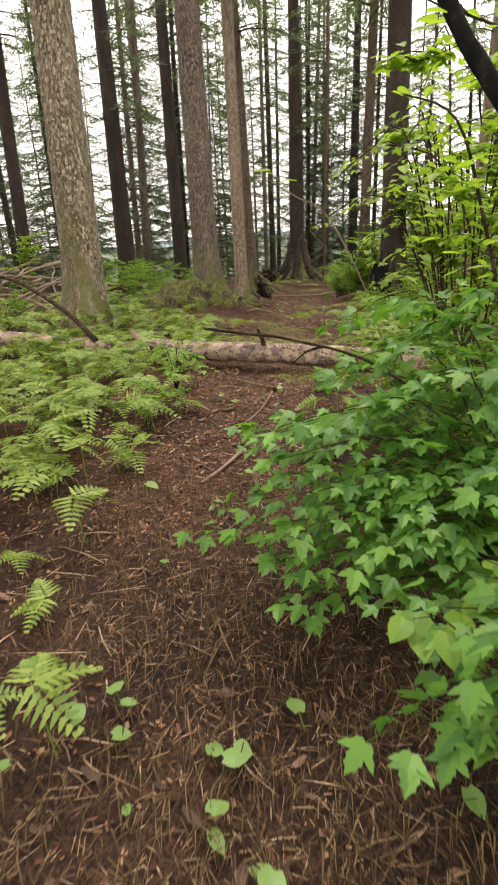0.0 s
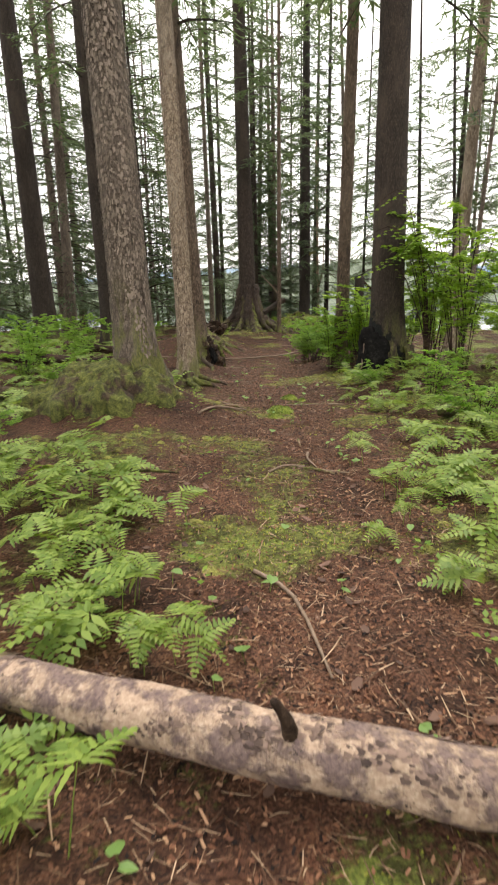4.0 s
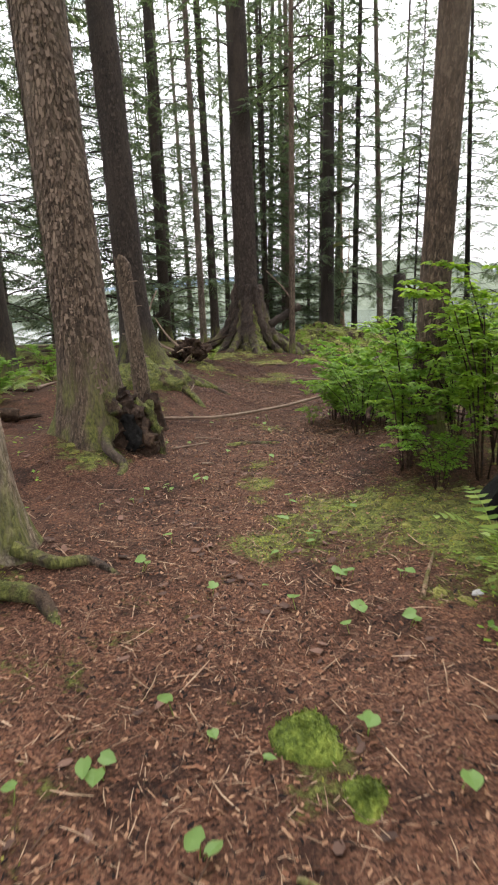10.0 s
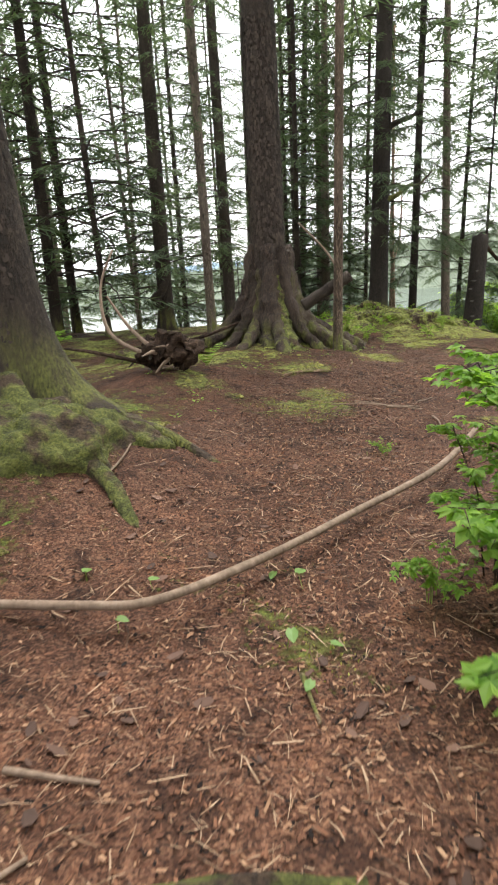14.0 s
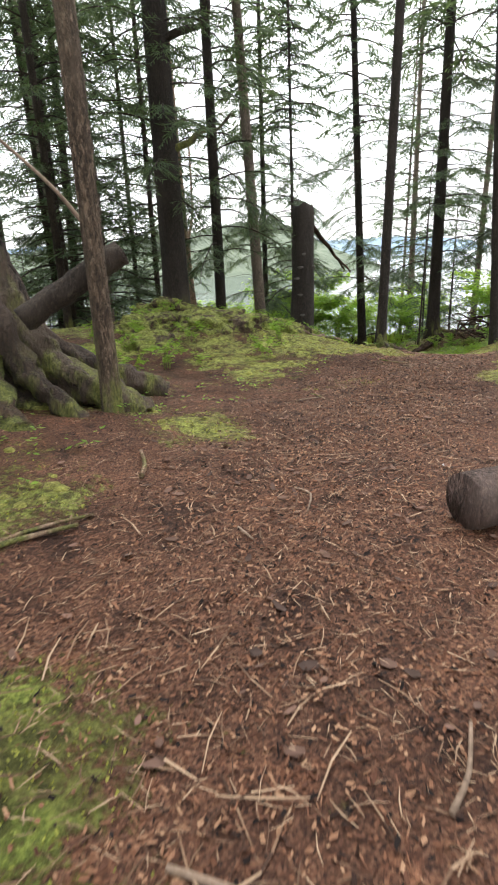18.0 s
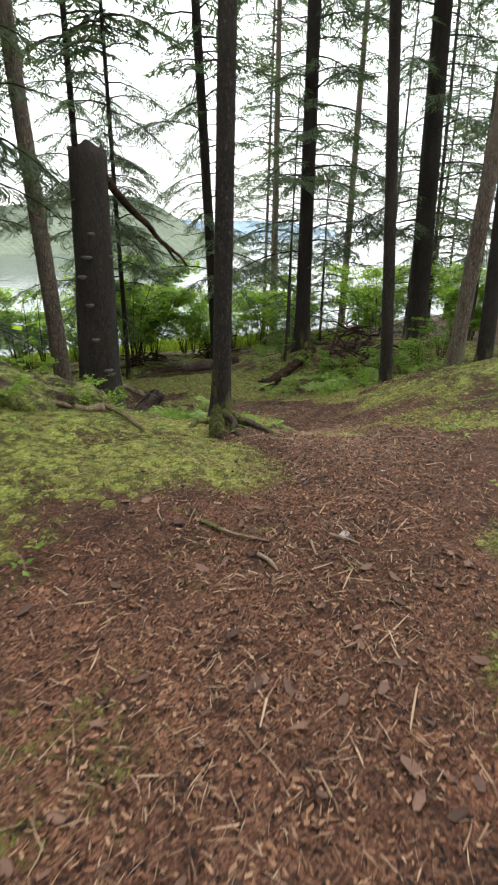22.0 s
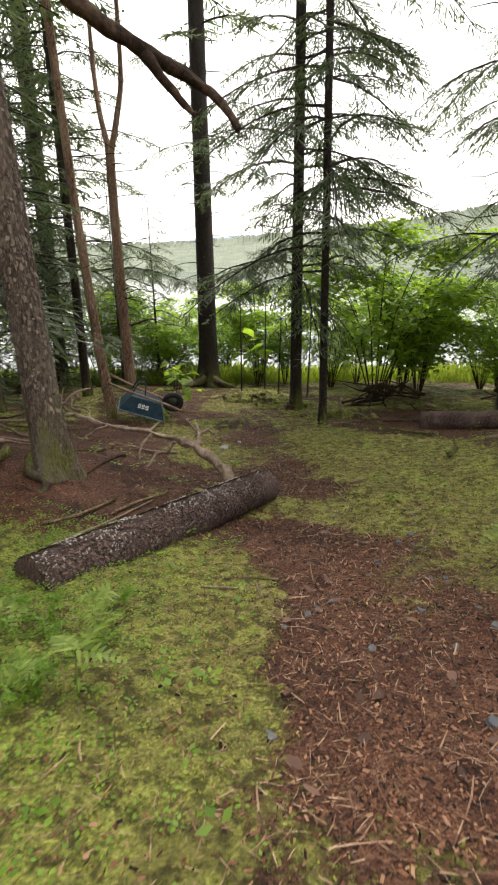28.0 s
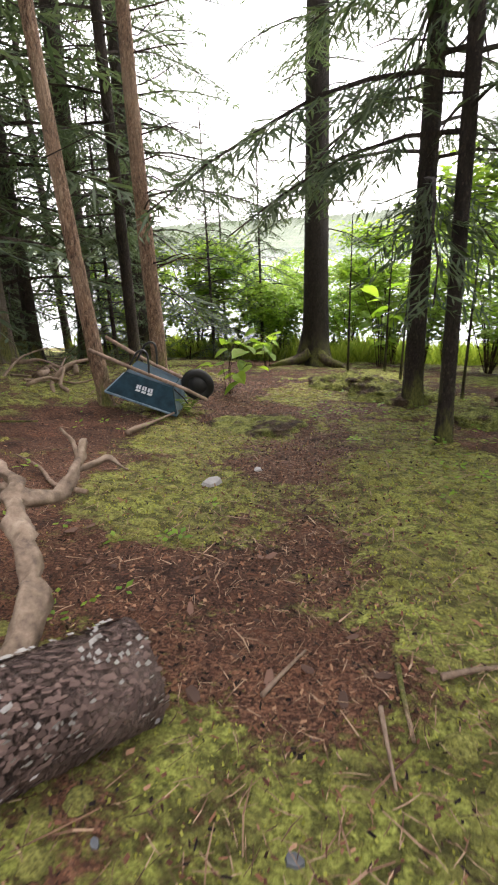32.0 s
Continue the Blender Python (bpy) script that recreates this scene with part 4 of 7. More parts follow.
t = log_thing([(13.95, 35.85, -2.12), (14.5, 36.05, -2.06), (15.4, 36.4, -1.9), (16.2, 36.7, -1.7)], 0.11, 0.1, DARKWOOD, "short black rotten log with ragged end on the moss", 28, 0.75, 5.0, steps_=14)
for k in range(9):
    a = k * 0.7
    part("splinter", limb_shape([(0.25, 0.05 + 0.07 * math.cos(a), 0.08 * math.sin(a)), (0.02, 0.09 * math.cos(a), 0.1 * math.sin(a)), (-0.08 - 0.05 * (k % 3), 0.1 * math.cos(a), 0.12 * math.sin(a))], 0.035, 0.008, 6, 0.4, k), (DARKWOOD, DEADWOOD)[k % 4 == 0], t)
log_thing([(15.9, 39.75, -2.5), (15.1, 40.0, -2.57), (14.3, 40.4, -2.7)], 0.16, 0.15, LOGBARK, "dark log lying under the shore trees", 16, 0.12, 6.0)
log_thing([(5.05, 23.85, -0.06), (5.9, 23.75, -0.05), (7.3, 23.5, 0.0)], 0.145, 0.145, LOGBARK, "grey barked log beside the wide trail", 18, 0.12, 8.0)
log_thing([(1.48, 17.44, -0.14), (1.8, 17.47, -0.13), (2.12, 17.45, -0.15)], 0.045, 0.04, MOSS, "short log wholly grown over with moss", 10, 0.3, 9.0)

FALLBR = [(x, y, max(0.03, z - floor_z(x, y))) for x, y, z in ((-0.7, 18.8, 0.0), (0.52, 18.66, -0.02), (1.18, 18.58, -0.02), (1.52, 18.61, -0.02), (2.05, 19.05, -0.06), (2.6, 19.6, -0.1), (3.3, 20.2, -0.08), (3.9, 21.0, -0.06))]
fallen("fallen_branch", FALLBR, 0.02, 0.024, DEADWOOD, "long bare branch lying across the trail", group="fallen branches")


def broken_snag(x, y, r, height, lean, mat, seed, label, fungi=0, sides=22):
    """A dead trunk with a jagged snapped top."""
    rng = random.Random(seed)
    t = thing("dead_snag", pose(x, y, floor_z(x, y)), label, "dead tree")
    s = trunk_shape(r, height, lean, 0.35, 4, seed, rings=26, sides=sides, top=0.86, lumps=0.09)
    ring = len(s.v) - sides
    for k in range(sides):
        vx, vy, vz = s.v[ring + k]
        s.v[ring + k] = (vx, vy, vz + rng.uniform(-0.12, 0.05) * min(1, r * 6))
    part("trunk", s, mat, t)
    for k in range(fungi):
        a, z = rng.uniform(-2.6, -0.9), rng.uniform(0.4, height * 0.75)
        f = Shape()
        w = rng.uniform(0.03, 0.06)
        c = Vector((math.cos(a) * r * 0.95 + lean[0] * z / 10, math.sin(a) * r * 0.95 + lean[1] * z / 10, z))
        for j in range(9):
            b = a - 1.6 + 3.2 * j / 8
            f.v += [tuple(c + Vector((math.cos(b) * w * 1.3, math.sin(b) * w * 1.3, 0.0))), tuple(c + Vector((math.cos(b) * w * 0.7, math.sin(b) * w * 0.7, 0.022))), tuple(c + Vector((math.cos(b) * w * 0.5, math.sin(b) * w * 0.5, -0.03)))]
        for j in range(8):
            q = j * 3
            f.f += [(q, q + 3, q + 4, q + 1), (q, q + 2, q + 5, q + 3)]
            f.m += [0, 0]
        part("bracket_fungus", f, FUNGUS, t, "grey bracket fungus")
    return t


FUNGUS = plain("bracket_fungus", ((0.3, (0.05, 0.04, 0.035)), (0.7, (0.15, 0.13, 0.115))), 40.0, 0.8)
t = broken_snag(9.05, 33.2, 0.27, 3.6, (0.5, 0.5), BARK_BACKLIT, 31, "tall broken-off dark dead trunk with shelf fungi", 9)
o = Vector((9.05, 33.2, floor_z(9.05, 33.2)))
part("limb", limb_shape([Vector(p) - o for p in ((9.3, 33.5, 2.02), (10.1, 34.2, 1.5), (10.6, 34.6, 1.25), (10.85, 34.82, 1.08), (11.1, 35.0, 0.95), (11.36, 35.22, 0.85), (11.5, 35.2, 0.74), (11.59, 35.16, 0.6))], 0.055, 0.018, 12, 0.45, 1.0, 6), DARKWOOD, t, "dead limb hanging towards the trail")
part("side_limb", limb_shape([Vector(p) - o for p in ((11.12, 35.0, 0.93), (11.26, 35.05, 0.76), (11.36, 35.05, 0.66))], 0.032, 0.012, 8, 0.3), DARKWOOD, t)
part("splinter", limb_shape([(0.4, 0.4, 3.3), (0.44, 0.44, 3.5), (0.46, 0.47, 3.62)], 0.07, 0.01, 6), DEADWOOD, t, "pale torn wood at the break")

t = broken_snag(0.47, 18.45, 0.11, 2.15, (-0.75, 0.2), BARK_BROWN, 32, "thin broken dead trunk leaning over a charred stump", 0, 14)
for z, a in ((1.55, 0.2), (1.85, -0.2), (1.2, 2.6), (0.9, 0.4)):
    part("stub", limb_shape([(-0.08 * z + math.cos(a) * 0.06, math.sin(a) * 0.06, z), (-0.08 * z + math.cos(a) * 0.17, math.sin(a) * 0.17, z + 0.01)], 0.01, 0.006, 6), DEADWOOD, t)


def stump(x, y, r, height, mat, seed, label, sides=20):
    s = trunk_shape(r, height, (0, 0), 0.7, 4, seed, rings=18, sides=sides, top=0.8, lumps=0.3)
    rng = random.Random(seed)
    for k in range(len(s.v)):
        vx, vy, vz = s.v[k]
        if vz > height * 0.6:
            s.v[k] = (vx, vy, vz + rng.uniform(-0.12, 0.1) * height)
    zs = [v[2] for v in s.v]
    s.v = [(vx, vy, vz if vz < height * 2 else height) for vx, vy, vz in s.v]
    t = thing("rotten_stump", pose(x, y, floor_z(x, y)), label, "stump")
    part("body", s, mat, t)
    return t


bark_flakes(t, 0.105, 12, (-0.75, 0.2), 1500, SCALES["brown_bark"], 9, 0.5, 2.05)
t = stump(0.56, 18.25, 0.11, 0.26, DARKWOOD, 3, "charred hollow stump with a mossy root beside the trail")
part("mossy_root", craggy(limb_shape([(-0.02, -0.12, 0.4), (0.0, -0.22, 0.25), (0.06, -0.33, 0.05), (0.1, -0.42, -0.1)], 0.04, 0.06, 26, 0.4, 1.0, 9), 0.03, 12.0), MOSS, t, "moss-covered root")
part("wood_slab", craggy(limb_shape([(-0.16, -0.1, 0.4), (-0.17, -0.16, 0.2), (-0.2, -0.22, -0.05)], 0.05, 0.06, 16, 0.4, 2.0, 9), 0.03, 9.0), DARKWOOD, t)
t = stump(0.3, 17.2, 0.15, 0.2, DARKWOOD, 6, "black rotten stump with moss beside the trail")
part("moss_cap", craggy(limb_shape([(-0.14, 0.02, 0.2), (0.0, -0.05, 0.25), (0.14, -0.08, 0.16)], 0.07, 0.05, 24, 0.5, 1.0, 9), 0.04, 10.0), MOSS, t, "mossy top")
t = thing("rotten_spur", pose(0.48, 16.66, floor_z(0.48, 16.66)), "rotten dark spur with moss at the foot of a trunk", "stump")
part("body", craggy(limb_shape([(-0.3, 0.02, 0.78), (-0.2, -0.02, 0.56), (-0.06, -0.06, 0.3), (0.03, -0.08, 0.08), (0.05, -0.08, -0.2)], 0.1, 0.26, 48, 0.4, 4.0, 12), 0.075, 6.0, 3.0), DARKWOOD, t)
part("moss_cap", craggy(limb_shape([(-0.36, -0.06, 0.85), (-0.26, -0.13, 0.64), (-0.14, -0.19, 0.46), (-0.08, -0.23, 0.36)], 0.08, 0.05, 32, 0.4, 2.0, 10), 0.05, 9.0, 5.0), MOSS, t, "mossy top")
part("charred_hole", craggy(limb_shape([(0.0, -0.22, 0.34), (0.06, -0.27, 0.2), (0.08, -0.28, 0.02)], 0.05, 0.08, 24, 0.5, 1.0, 9), 0.04, 9.0), CHAR, t)
part("root", craggy(limb_shape([(-0.16, 0.0, 0.62), (0.04, 0.0, 0.46), (0.2, 0.0, 0.3), (0.27, 0.0, 0.1), (0.29, 0.0, -0.15)], 0.035, 0.06, 24, 0.3, 3.0, 9), 0.025, 12.0), MOSS, t, "mossy root")

# root clump with bleached sticks on the mossy mound
t = thing("root_clump", pose(0.95, 24.0, floor_z(0.95, 24.0)), "dark upturned root clump with a bleached broken root", "root clump")
part("core", craggy(limb_shape([(-0.3, 0.1, 0.1), (-0.1, 0.0, 0.28), (0.12, -0.05, 0.3), (0.35, -0.1, 0.12)], 0.14, 0.2, 36, 0.7, 3.0, 10), 0.11, 5.0), DARKWOOD, t)
for k, (q, mat) in enumerate(((((0.1, -0.1, 0.2), (-0.02, -0.22, 0.12), (-0.14, -0.3, 0.0)), DEADWOOD), (((-0.2, 0, 0.3), (-0.5, 0.1, 0.6), (-0.75, 0.15, 1.0)), DEADWOOD), (((-0.1, 0, 0.3), (0.5, 0.2, 0.4), (1.0, 0.4, 0.55)), DARKWOOD),
                              (((-0.3, 0.1, 0.2), (-0.8, 0.3, 0.5), (-0.9, 0.5, 1.1), (-0.7, 0.6, 1.6)), DEADWOOD), (((-0.3, 0.0, 0.1), (-1.0, -0.1, 0.3), (-1.6, 0.2, 0.35)), DARKWOOD))):
    part("root", limb_shape(q, 0.035, 0.012, 7), mat, t)

rng = random.Random(81)
for k in range(16):
    a, up = rng.uniform(0, 6.28), rng.uniform(-0.2, 0.9)
    d = Vector((math.cos(a), math.sin(a) * 0.7, up)).normalized()
    b = Vector((rng.uniform(-0.2, 0.25), rng.uniform(-0.1, 0.05), 0.22))
    ln = rng.uniform(0.2, 0.5)
    part("root", limb_shape([b + d * 0.1, b + d * ln * 0.5 + Vector((0, 0, rng.uniform(-0.05, 0.05))), b + d * ln + Vector((rng.uniform(-0.1, 0.1), 0, rng.uniform(-0.15, 0.02)))], rng.uniform(0.02, 0.05), 0.008, 7, 0.4, k, 3), (DARKWOOD, BARK_DARK, DEADWOOD)[k % 3], t)
# the great rooted tree beside the trail
t = conifer(2.62, 27.55, 0.335, (-0.1, 0), BARK_DARK, "tall", 8, height=26, flare=1.0, roots=7, sides=44, label="great dark conifer standing on mossy buttress roots")
bark_flakes(t, 0.345, 26, (-0.1, 0), 6500, SCALES["dark_bark"], 8, 1.2, 5.5)
ROOTBARK = bark("mossy_root_bark", (0.036, 0.022, 0.015), (0.08, 0.05, 0.036), (0.15, 0.11, 0.08), 1.4)
BAREROOT = bark("bare_root_bark", (0.02, 0.012, 0.008), (0.056, 0.035, 0.025), (0.125, 0.085, 0.063), 0.15)
for k in range(12):
    a = -3.05 + 0.31 * k + 0.12 * math.sin(k * 5)
    ln = 1.1 + 0.3 * math.sin(k * 2.7) + (0.35 if k == 1 else 0)
    d = Vector((math.cos(a), math.sin(a), 0))
    e = Vector((-d.y, d.x, 0)) * 0.1 * math.sin(k * 3.1)
    up = 1.55 + 0.3 * math.sin(k * 1.9)
    q = [d * 0.3 + Vector((0, 0, up)), d * 0.42 + Vector((0, 0, up * 0.66)), d * 0.6 + e * 0.5 + Vector((0, 0, up * 0.4)), d * (0.4 + ln * 0.4) + e + Vector((0, 0, 0.26)), d * (0.35 + ln * 0.8) + e * 1.5 + Vector((0, 0, 0.02)), d * (0.35 + ln * 1.05) + Vector((0, 0, -0.2))]
    part("root", craggy(limb_shape(q, 0.13, (0.17, 0.1, 0.12, 0.09)[k % 4] if k != 6 else 0.2, 24, 0.35, k * 1.0, 8), 0.05, 4.5, k), {6: MOSS, 3: ROOTBARK, 8: ROOTBARK}.get(k, BAREROOT), t)
lg = part("broken_limb", limb_shape([(0.55, -0.65, 0.72), (0.9, -0.65, 0.92), (1.2, -0.66, 1.1), (1.42, -0.66, 1.22)], 0.1, 0.105, 14, 0.3), BARK_DARK, t, "short broken limb jutting from the foot")
part("stick", limb_shape([(1.3, -0.62, 1.2), (1.0, -0.4, 1.7), (0.55, -0.15, 2.2)], 0.022, 0.012, 6), DEADWOOD, t)

# the burnt tree: hollow, charred foot
BX, BY = 3.78, 14.5
t = thing("burnt_tree", pose(BX, BY, floor_z(BX, BY)), "stout dark conifer with a charred hollow foot behind shrubs", "tree")
s = trunk_shape(0.31, 25, (-0.2, 0), 0.75, 4, 30, rings=40, sides=36)
BURNT = bark("burnt_bark", (0.022, 0.0135, 0.009), (0.053, 0.035, 0.025), (0.115, 0.082, 0.062), 0.9, 1.3)
bn, bl_ = BURNT.node_tree.nodes, BURNT.node_tree.links
skin = bn["Principled BSDF"].inputs["Base Color"]
place = bn.new("ShaderNodeVectorMath")
place.operation = "DOT_PRODUCT"
place.inputs[1].default_value = (-1.0, -0.1, -0.75)
bl_.new(coords(bn, bl_), place.inputs[0])
edge = bn.new("ShaderNodeMath")
edge.operation = "ADD"
bl_.new(place.outputs["Value"], edge.inputs[0])
bl_.new(noise_tex(bn, bl_, coords(bn, bl_), 5.0), edge.inputs[1])
bl_.new(mix(bn, bl_, mask(bn, bl_, edge.outputs[0], 0.0, 0.1), skin.links[0].from_socket, (0.006, 0.006, 0.006)), skin)
part("trunk", s, BURNT, t)
s = Shape()
s.tube([(0, 0, -0.3), (0, 0, 0.3), (0, 0, 0.8), (0.02, 0, 1.15), (0.03, 0, 1.3)], [0.40, 0.31, 0.27, 0.2, 0.05], 20, 0, True, 0.3)
part("hollow", s, CHAR, t, "charred black hollow")
s, n, rows = Shape(), 20, 12
for side, r in ((0, 0.4), (1, 0.3)):
    for j in range(rows + 1):
        for k in range(n + 1):
            a, u = math.radians(100 + 200 * k / n), j / rows
            top = 0.84 * math.sin(math.pi * (0.03 + 0.94 * k / n)) ** 0.6 + 0.12 * noise.noise(Vector((k * 0.8, 3, 0)))
            q = r * (1 + 0.25 * (1 - u) ** 2 - 0.12 * u ** 3 + 0.12 * noise.noise(Vector((k * 0.4, u * 4, side))))
            s.v.append((-0.2 + math.cos(a) * q, -0.2 + math.sin(a) * q, -0.2 + (top + 0.2) * u))
m = (rows + 1) * (n + 1)
for j in range(rows):
    for k in range(n):
        a = j * (n + 1) + k
        s.f += [(a, a + n + 1, a + n + 2, a + 1), (m + a, m + a + 1, m + a + n + 2, m + a + n + 1)]
for k in range(n):
    a = rows * (n + 1) + k
    s.f.append((a, m + a, m + a + 1, a + 1))
for j in range(rows):
    for k in (0, n):
        a = j * (n + 1) + k
        s.f.append((a, m + a, m + a + n + 1, a + n + 1))
s.m = [0] * len(s.f)
part("charred_shell", craggy(s, 0.05, 5.0, 2.0), CHAR, t, "charred shell of the old foot")
part("worn_rim", craggy(limb_shape([(-0.62, -0.36, 0.02), (-0.6, -0.38, 0.25), (-0.57, -0.36, 0.5), (-0.5, -0.3, 0.72)], 0.016, 0.008, 10, 0.3, 1.0, 7), 0.02, 9.0), DEADWOOD, t, "grey worn edge of the charred shell")
for q in (((-0.1, -0.5, 0.6), (-0.08, -0.55, 0.25), (-0.05, -0.6, -0.15)), ((0.25, -0.45, 0.5), (0.3, -0.5, 0.2), (0.35, -0.55, -0.15))):
    part("root", limb_shape(q, 0.08, 0.12, 12, 0.4), ROOTBARK, t)
c = part("crown", crown_mesh(("tall", 1)), None, t)

# limbs of the forked tree on the knoll
t = thing("dead_limb", pose(6.72, 34.2, floor_z(6.72, 34.2) + 3.55), "forked dead limb on a dark conifer trunk", "branch")
part("lower", limb_shape([(-0.1, 0, 0), (0.25, -0.05, 0.12), (0.55, 0, 0.35), (0.95, 0.1, 0.42), (1.3, 0.1, 0.75)], 0.085, 0.02, 8), BARK_DARK, t)
part("upper", limb_shape([(-0.15, 0, 1.9), (0.3, 0, 2.1), (0.7, 0.1, 2.25), (0.95, 0.2, 2.6), (0.9, 0.2, 3.1)], 0.09, 0.02, 8), BARK_DARK, t)
# burl on a far trunk
solo("tree_burl", limb_shape([(-0.28, -0.1, 0.7), (-0.22, -0.25, 1.0), (0.0, -0.3, 1.2), (0.1, -0.2, 1.5)], 0.16, 0.1, 12, 0.6), BARK_DARK, on_ground(-0.2, 34.0), "knobbly dark burl on a conifer trunk", "burl")


# leaning slim trunks by the wheelbarrow
def bare_trunk(x, y, pts, r0, r1, mat, label, twigs, seed):
    rng = random.Random(seed)
    t = thing("bare_tree", pose(x, y, floor_z(x, y)), label, "tree")
    part("trunk", limb_shape(pts, r0, r1, 12, 0.1, seed, 8), mat, t)
    ps = [Vector(p) for p in pts]
    for k in range(twigs):
        z = rng.uniform(1.3, pts[-1][2])
        j = max(i for i in range(len(ps) - 1) if ps[i].z <= z)
        b = ps[j].lerp(ps[j + 1], (z - ps[j].z) / (ps[j + 1].z - ps[j].z))
        a, ln = rng.uniform(-0.9, 0.9) if rng.random() < 0.7 else rng.uniform(1.5, 4.5), rng.uniform(0.5, 1.5)
        q = [b + Vector((math.cos(a) * ln * u, math.sin(a) * ln * u, 0.12 * ln * math.sin(2.5 * u) + rng.uniform(-0.05, 0.05) - 0.1 * u)) for u in (0, 0.3, 0.6, 1)]
        part("twig", limb_shape(q, 0.013, 0.004, 4, 0.2, k, 2), DARKWOOD, t)
    return t


bare_trunk(9.1, 40.9, [(0.0, 0, -0.2), (-0.02, 0, 0.1), (-0.12, 0, 1.2), (-0.2, 0.0, 2.4), (-0.28, 0, 4.0), (-0.4, 0, 8.0), (-0.5, 0, 13)], 0.1, 0.05, BARK_RED, "slim leaning trunk with peeling reddish bark behind a wheelbarrow", 5, 3)
t = bare_trunk(9.15, 42.15, [(0.0, 0, -0.2), (0.0, 0, 0.6), (-0.02, 0.0, 2.0), (-0.02, 0, 3.2), (0.0, 0, 4.4)], 0.11, 0.075, BARK_RED, "dead forked trunk with peeling bark and bare twigs", 16, 4)
part("fork", limb_shape([(0, 0, 4.3), (0.18, 0, 4.9), (0.3, 0, 5.6), (0.32, 0, 7.5)], 0.06, 0.03, 9), BARK_RED, t)
part("fork", limb_shape([(0, 0, 4.3), (-0.12, 0, 5.0), (-0.15, 0, 6.0), (-0.1, 0, 7.5)], 0.055, 0.025, 9), BARK_RED, t)
for x, y, hgt in ((11.18, 45.3, 2.8), (11.77, 45.9, 3.0), (15.5, 37.0, 6.5), (12.1, 45.0, 2.2), (13.0, 43.4, 2.6), (12.75, 44.2, 2.4)):
    conifer(x, y, 0.022 if hgt < 5 else 0.035, (RNG.uniform(-0.4, 0.4), 0), BARK_DARK, None, 7, height=hgt, flare=0.2, label="thin dark sapling stem", sides=8, lumps=0.02)


def brush_pile(x, y, n, spread, high, mat, seed, label):
    rng = random.Random(seed)
    t = thing("brush_pile", pose(x, y, floor_z(x, y)), label, "brush pile")
    for k in range(n):
        a, ln = rng.uniform(0, math.pi), rng.uniform(0.5, 1.3) * spread
        c = Vector((rng.uniform(-0.5, 0.5) * spread, rng.uniform(-0.4, 0.4) * spread, rng.uniform(0.03, high)))
        d = Vector((math.cos(a), math.sin(a), rng.uniform(-0.3, 0.5)))
        q = [c - d * ln * 0.5, c - d * ln * 0.15 + Vector((rng.uniform(-0.1, 0.1), rng.uniform(-0.1, 0.1), rng.uniform(-0.05, 0.14))), c + d * ln * 0.2 + Vector((rng.uniform(-0.12, 0.12), 0, rng.uniform(-0.1, 0.1))), c + d * ln * 0.5]
        q = [Vector((p.x, p.y, max(p.z, 0.0))) for p in q]
        part("stick", limb_shape(q, rng.uniform(0.012, 0.045), 0.008, 6, 0.3, k, 3), mat, t)


brush_pile(16.3, 35.3, 26, 1.1, 0.6, DARKWOOD, 4, "heap of dark dead roots and branches")
brush_pile(17.2, 36.2, 16, 1.0, 0.7, DARKWOOD, 14, "heap of dark dead branches under drooping boughs")
brush_pile(-4.3, 11.2, 34, 1.6, 0.9, DEADWOOD, 5, "heap of reddish bare twigs behind a trunk")
brush_pile(-1.6, 14.0, 12, 1.2, 0.3, DARKWOOD, 6, "low heap of broken dead wood behind trees")
brush_pile(7.9, 41.5, 12, 0.8, 0.25, DEADWOOD, 7, "loose dead wood by slim trunks")
brush_pile(14.2, 43.0, 22, 1.0, 0.4, DARKWOOD, 8, "tangle of dark fallen branches by the shore")
brush_pile(17.5, 43.5, 22, 1.1, 0.5, DARKWOOD, 9, "tangle of dark fallen branches by the shore")
brush_pile(3.9, 16.9, 8, 1.4, 0.3, DARKWOOD, 10, "dead branches under the leafy shrub")


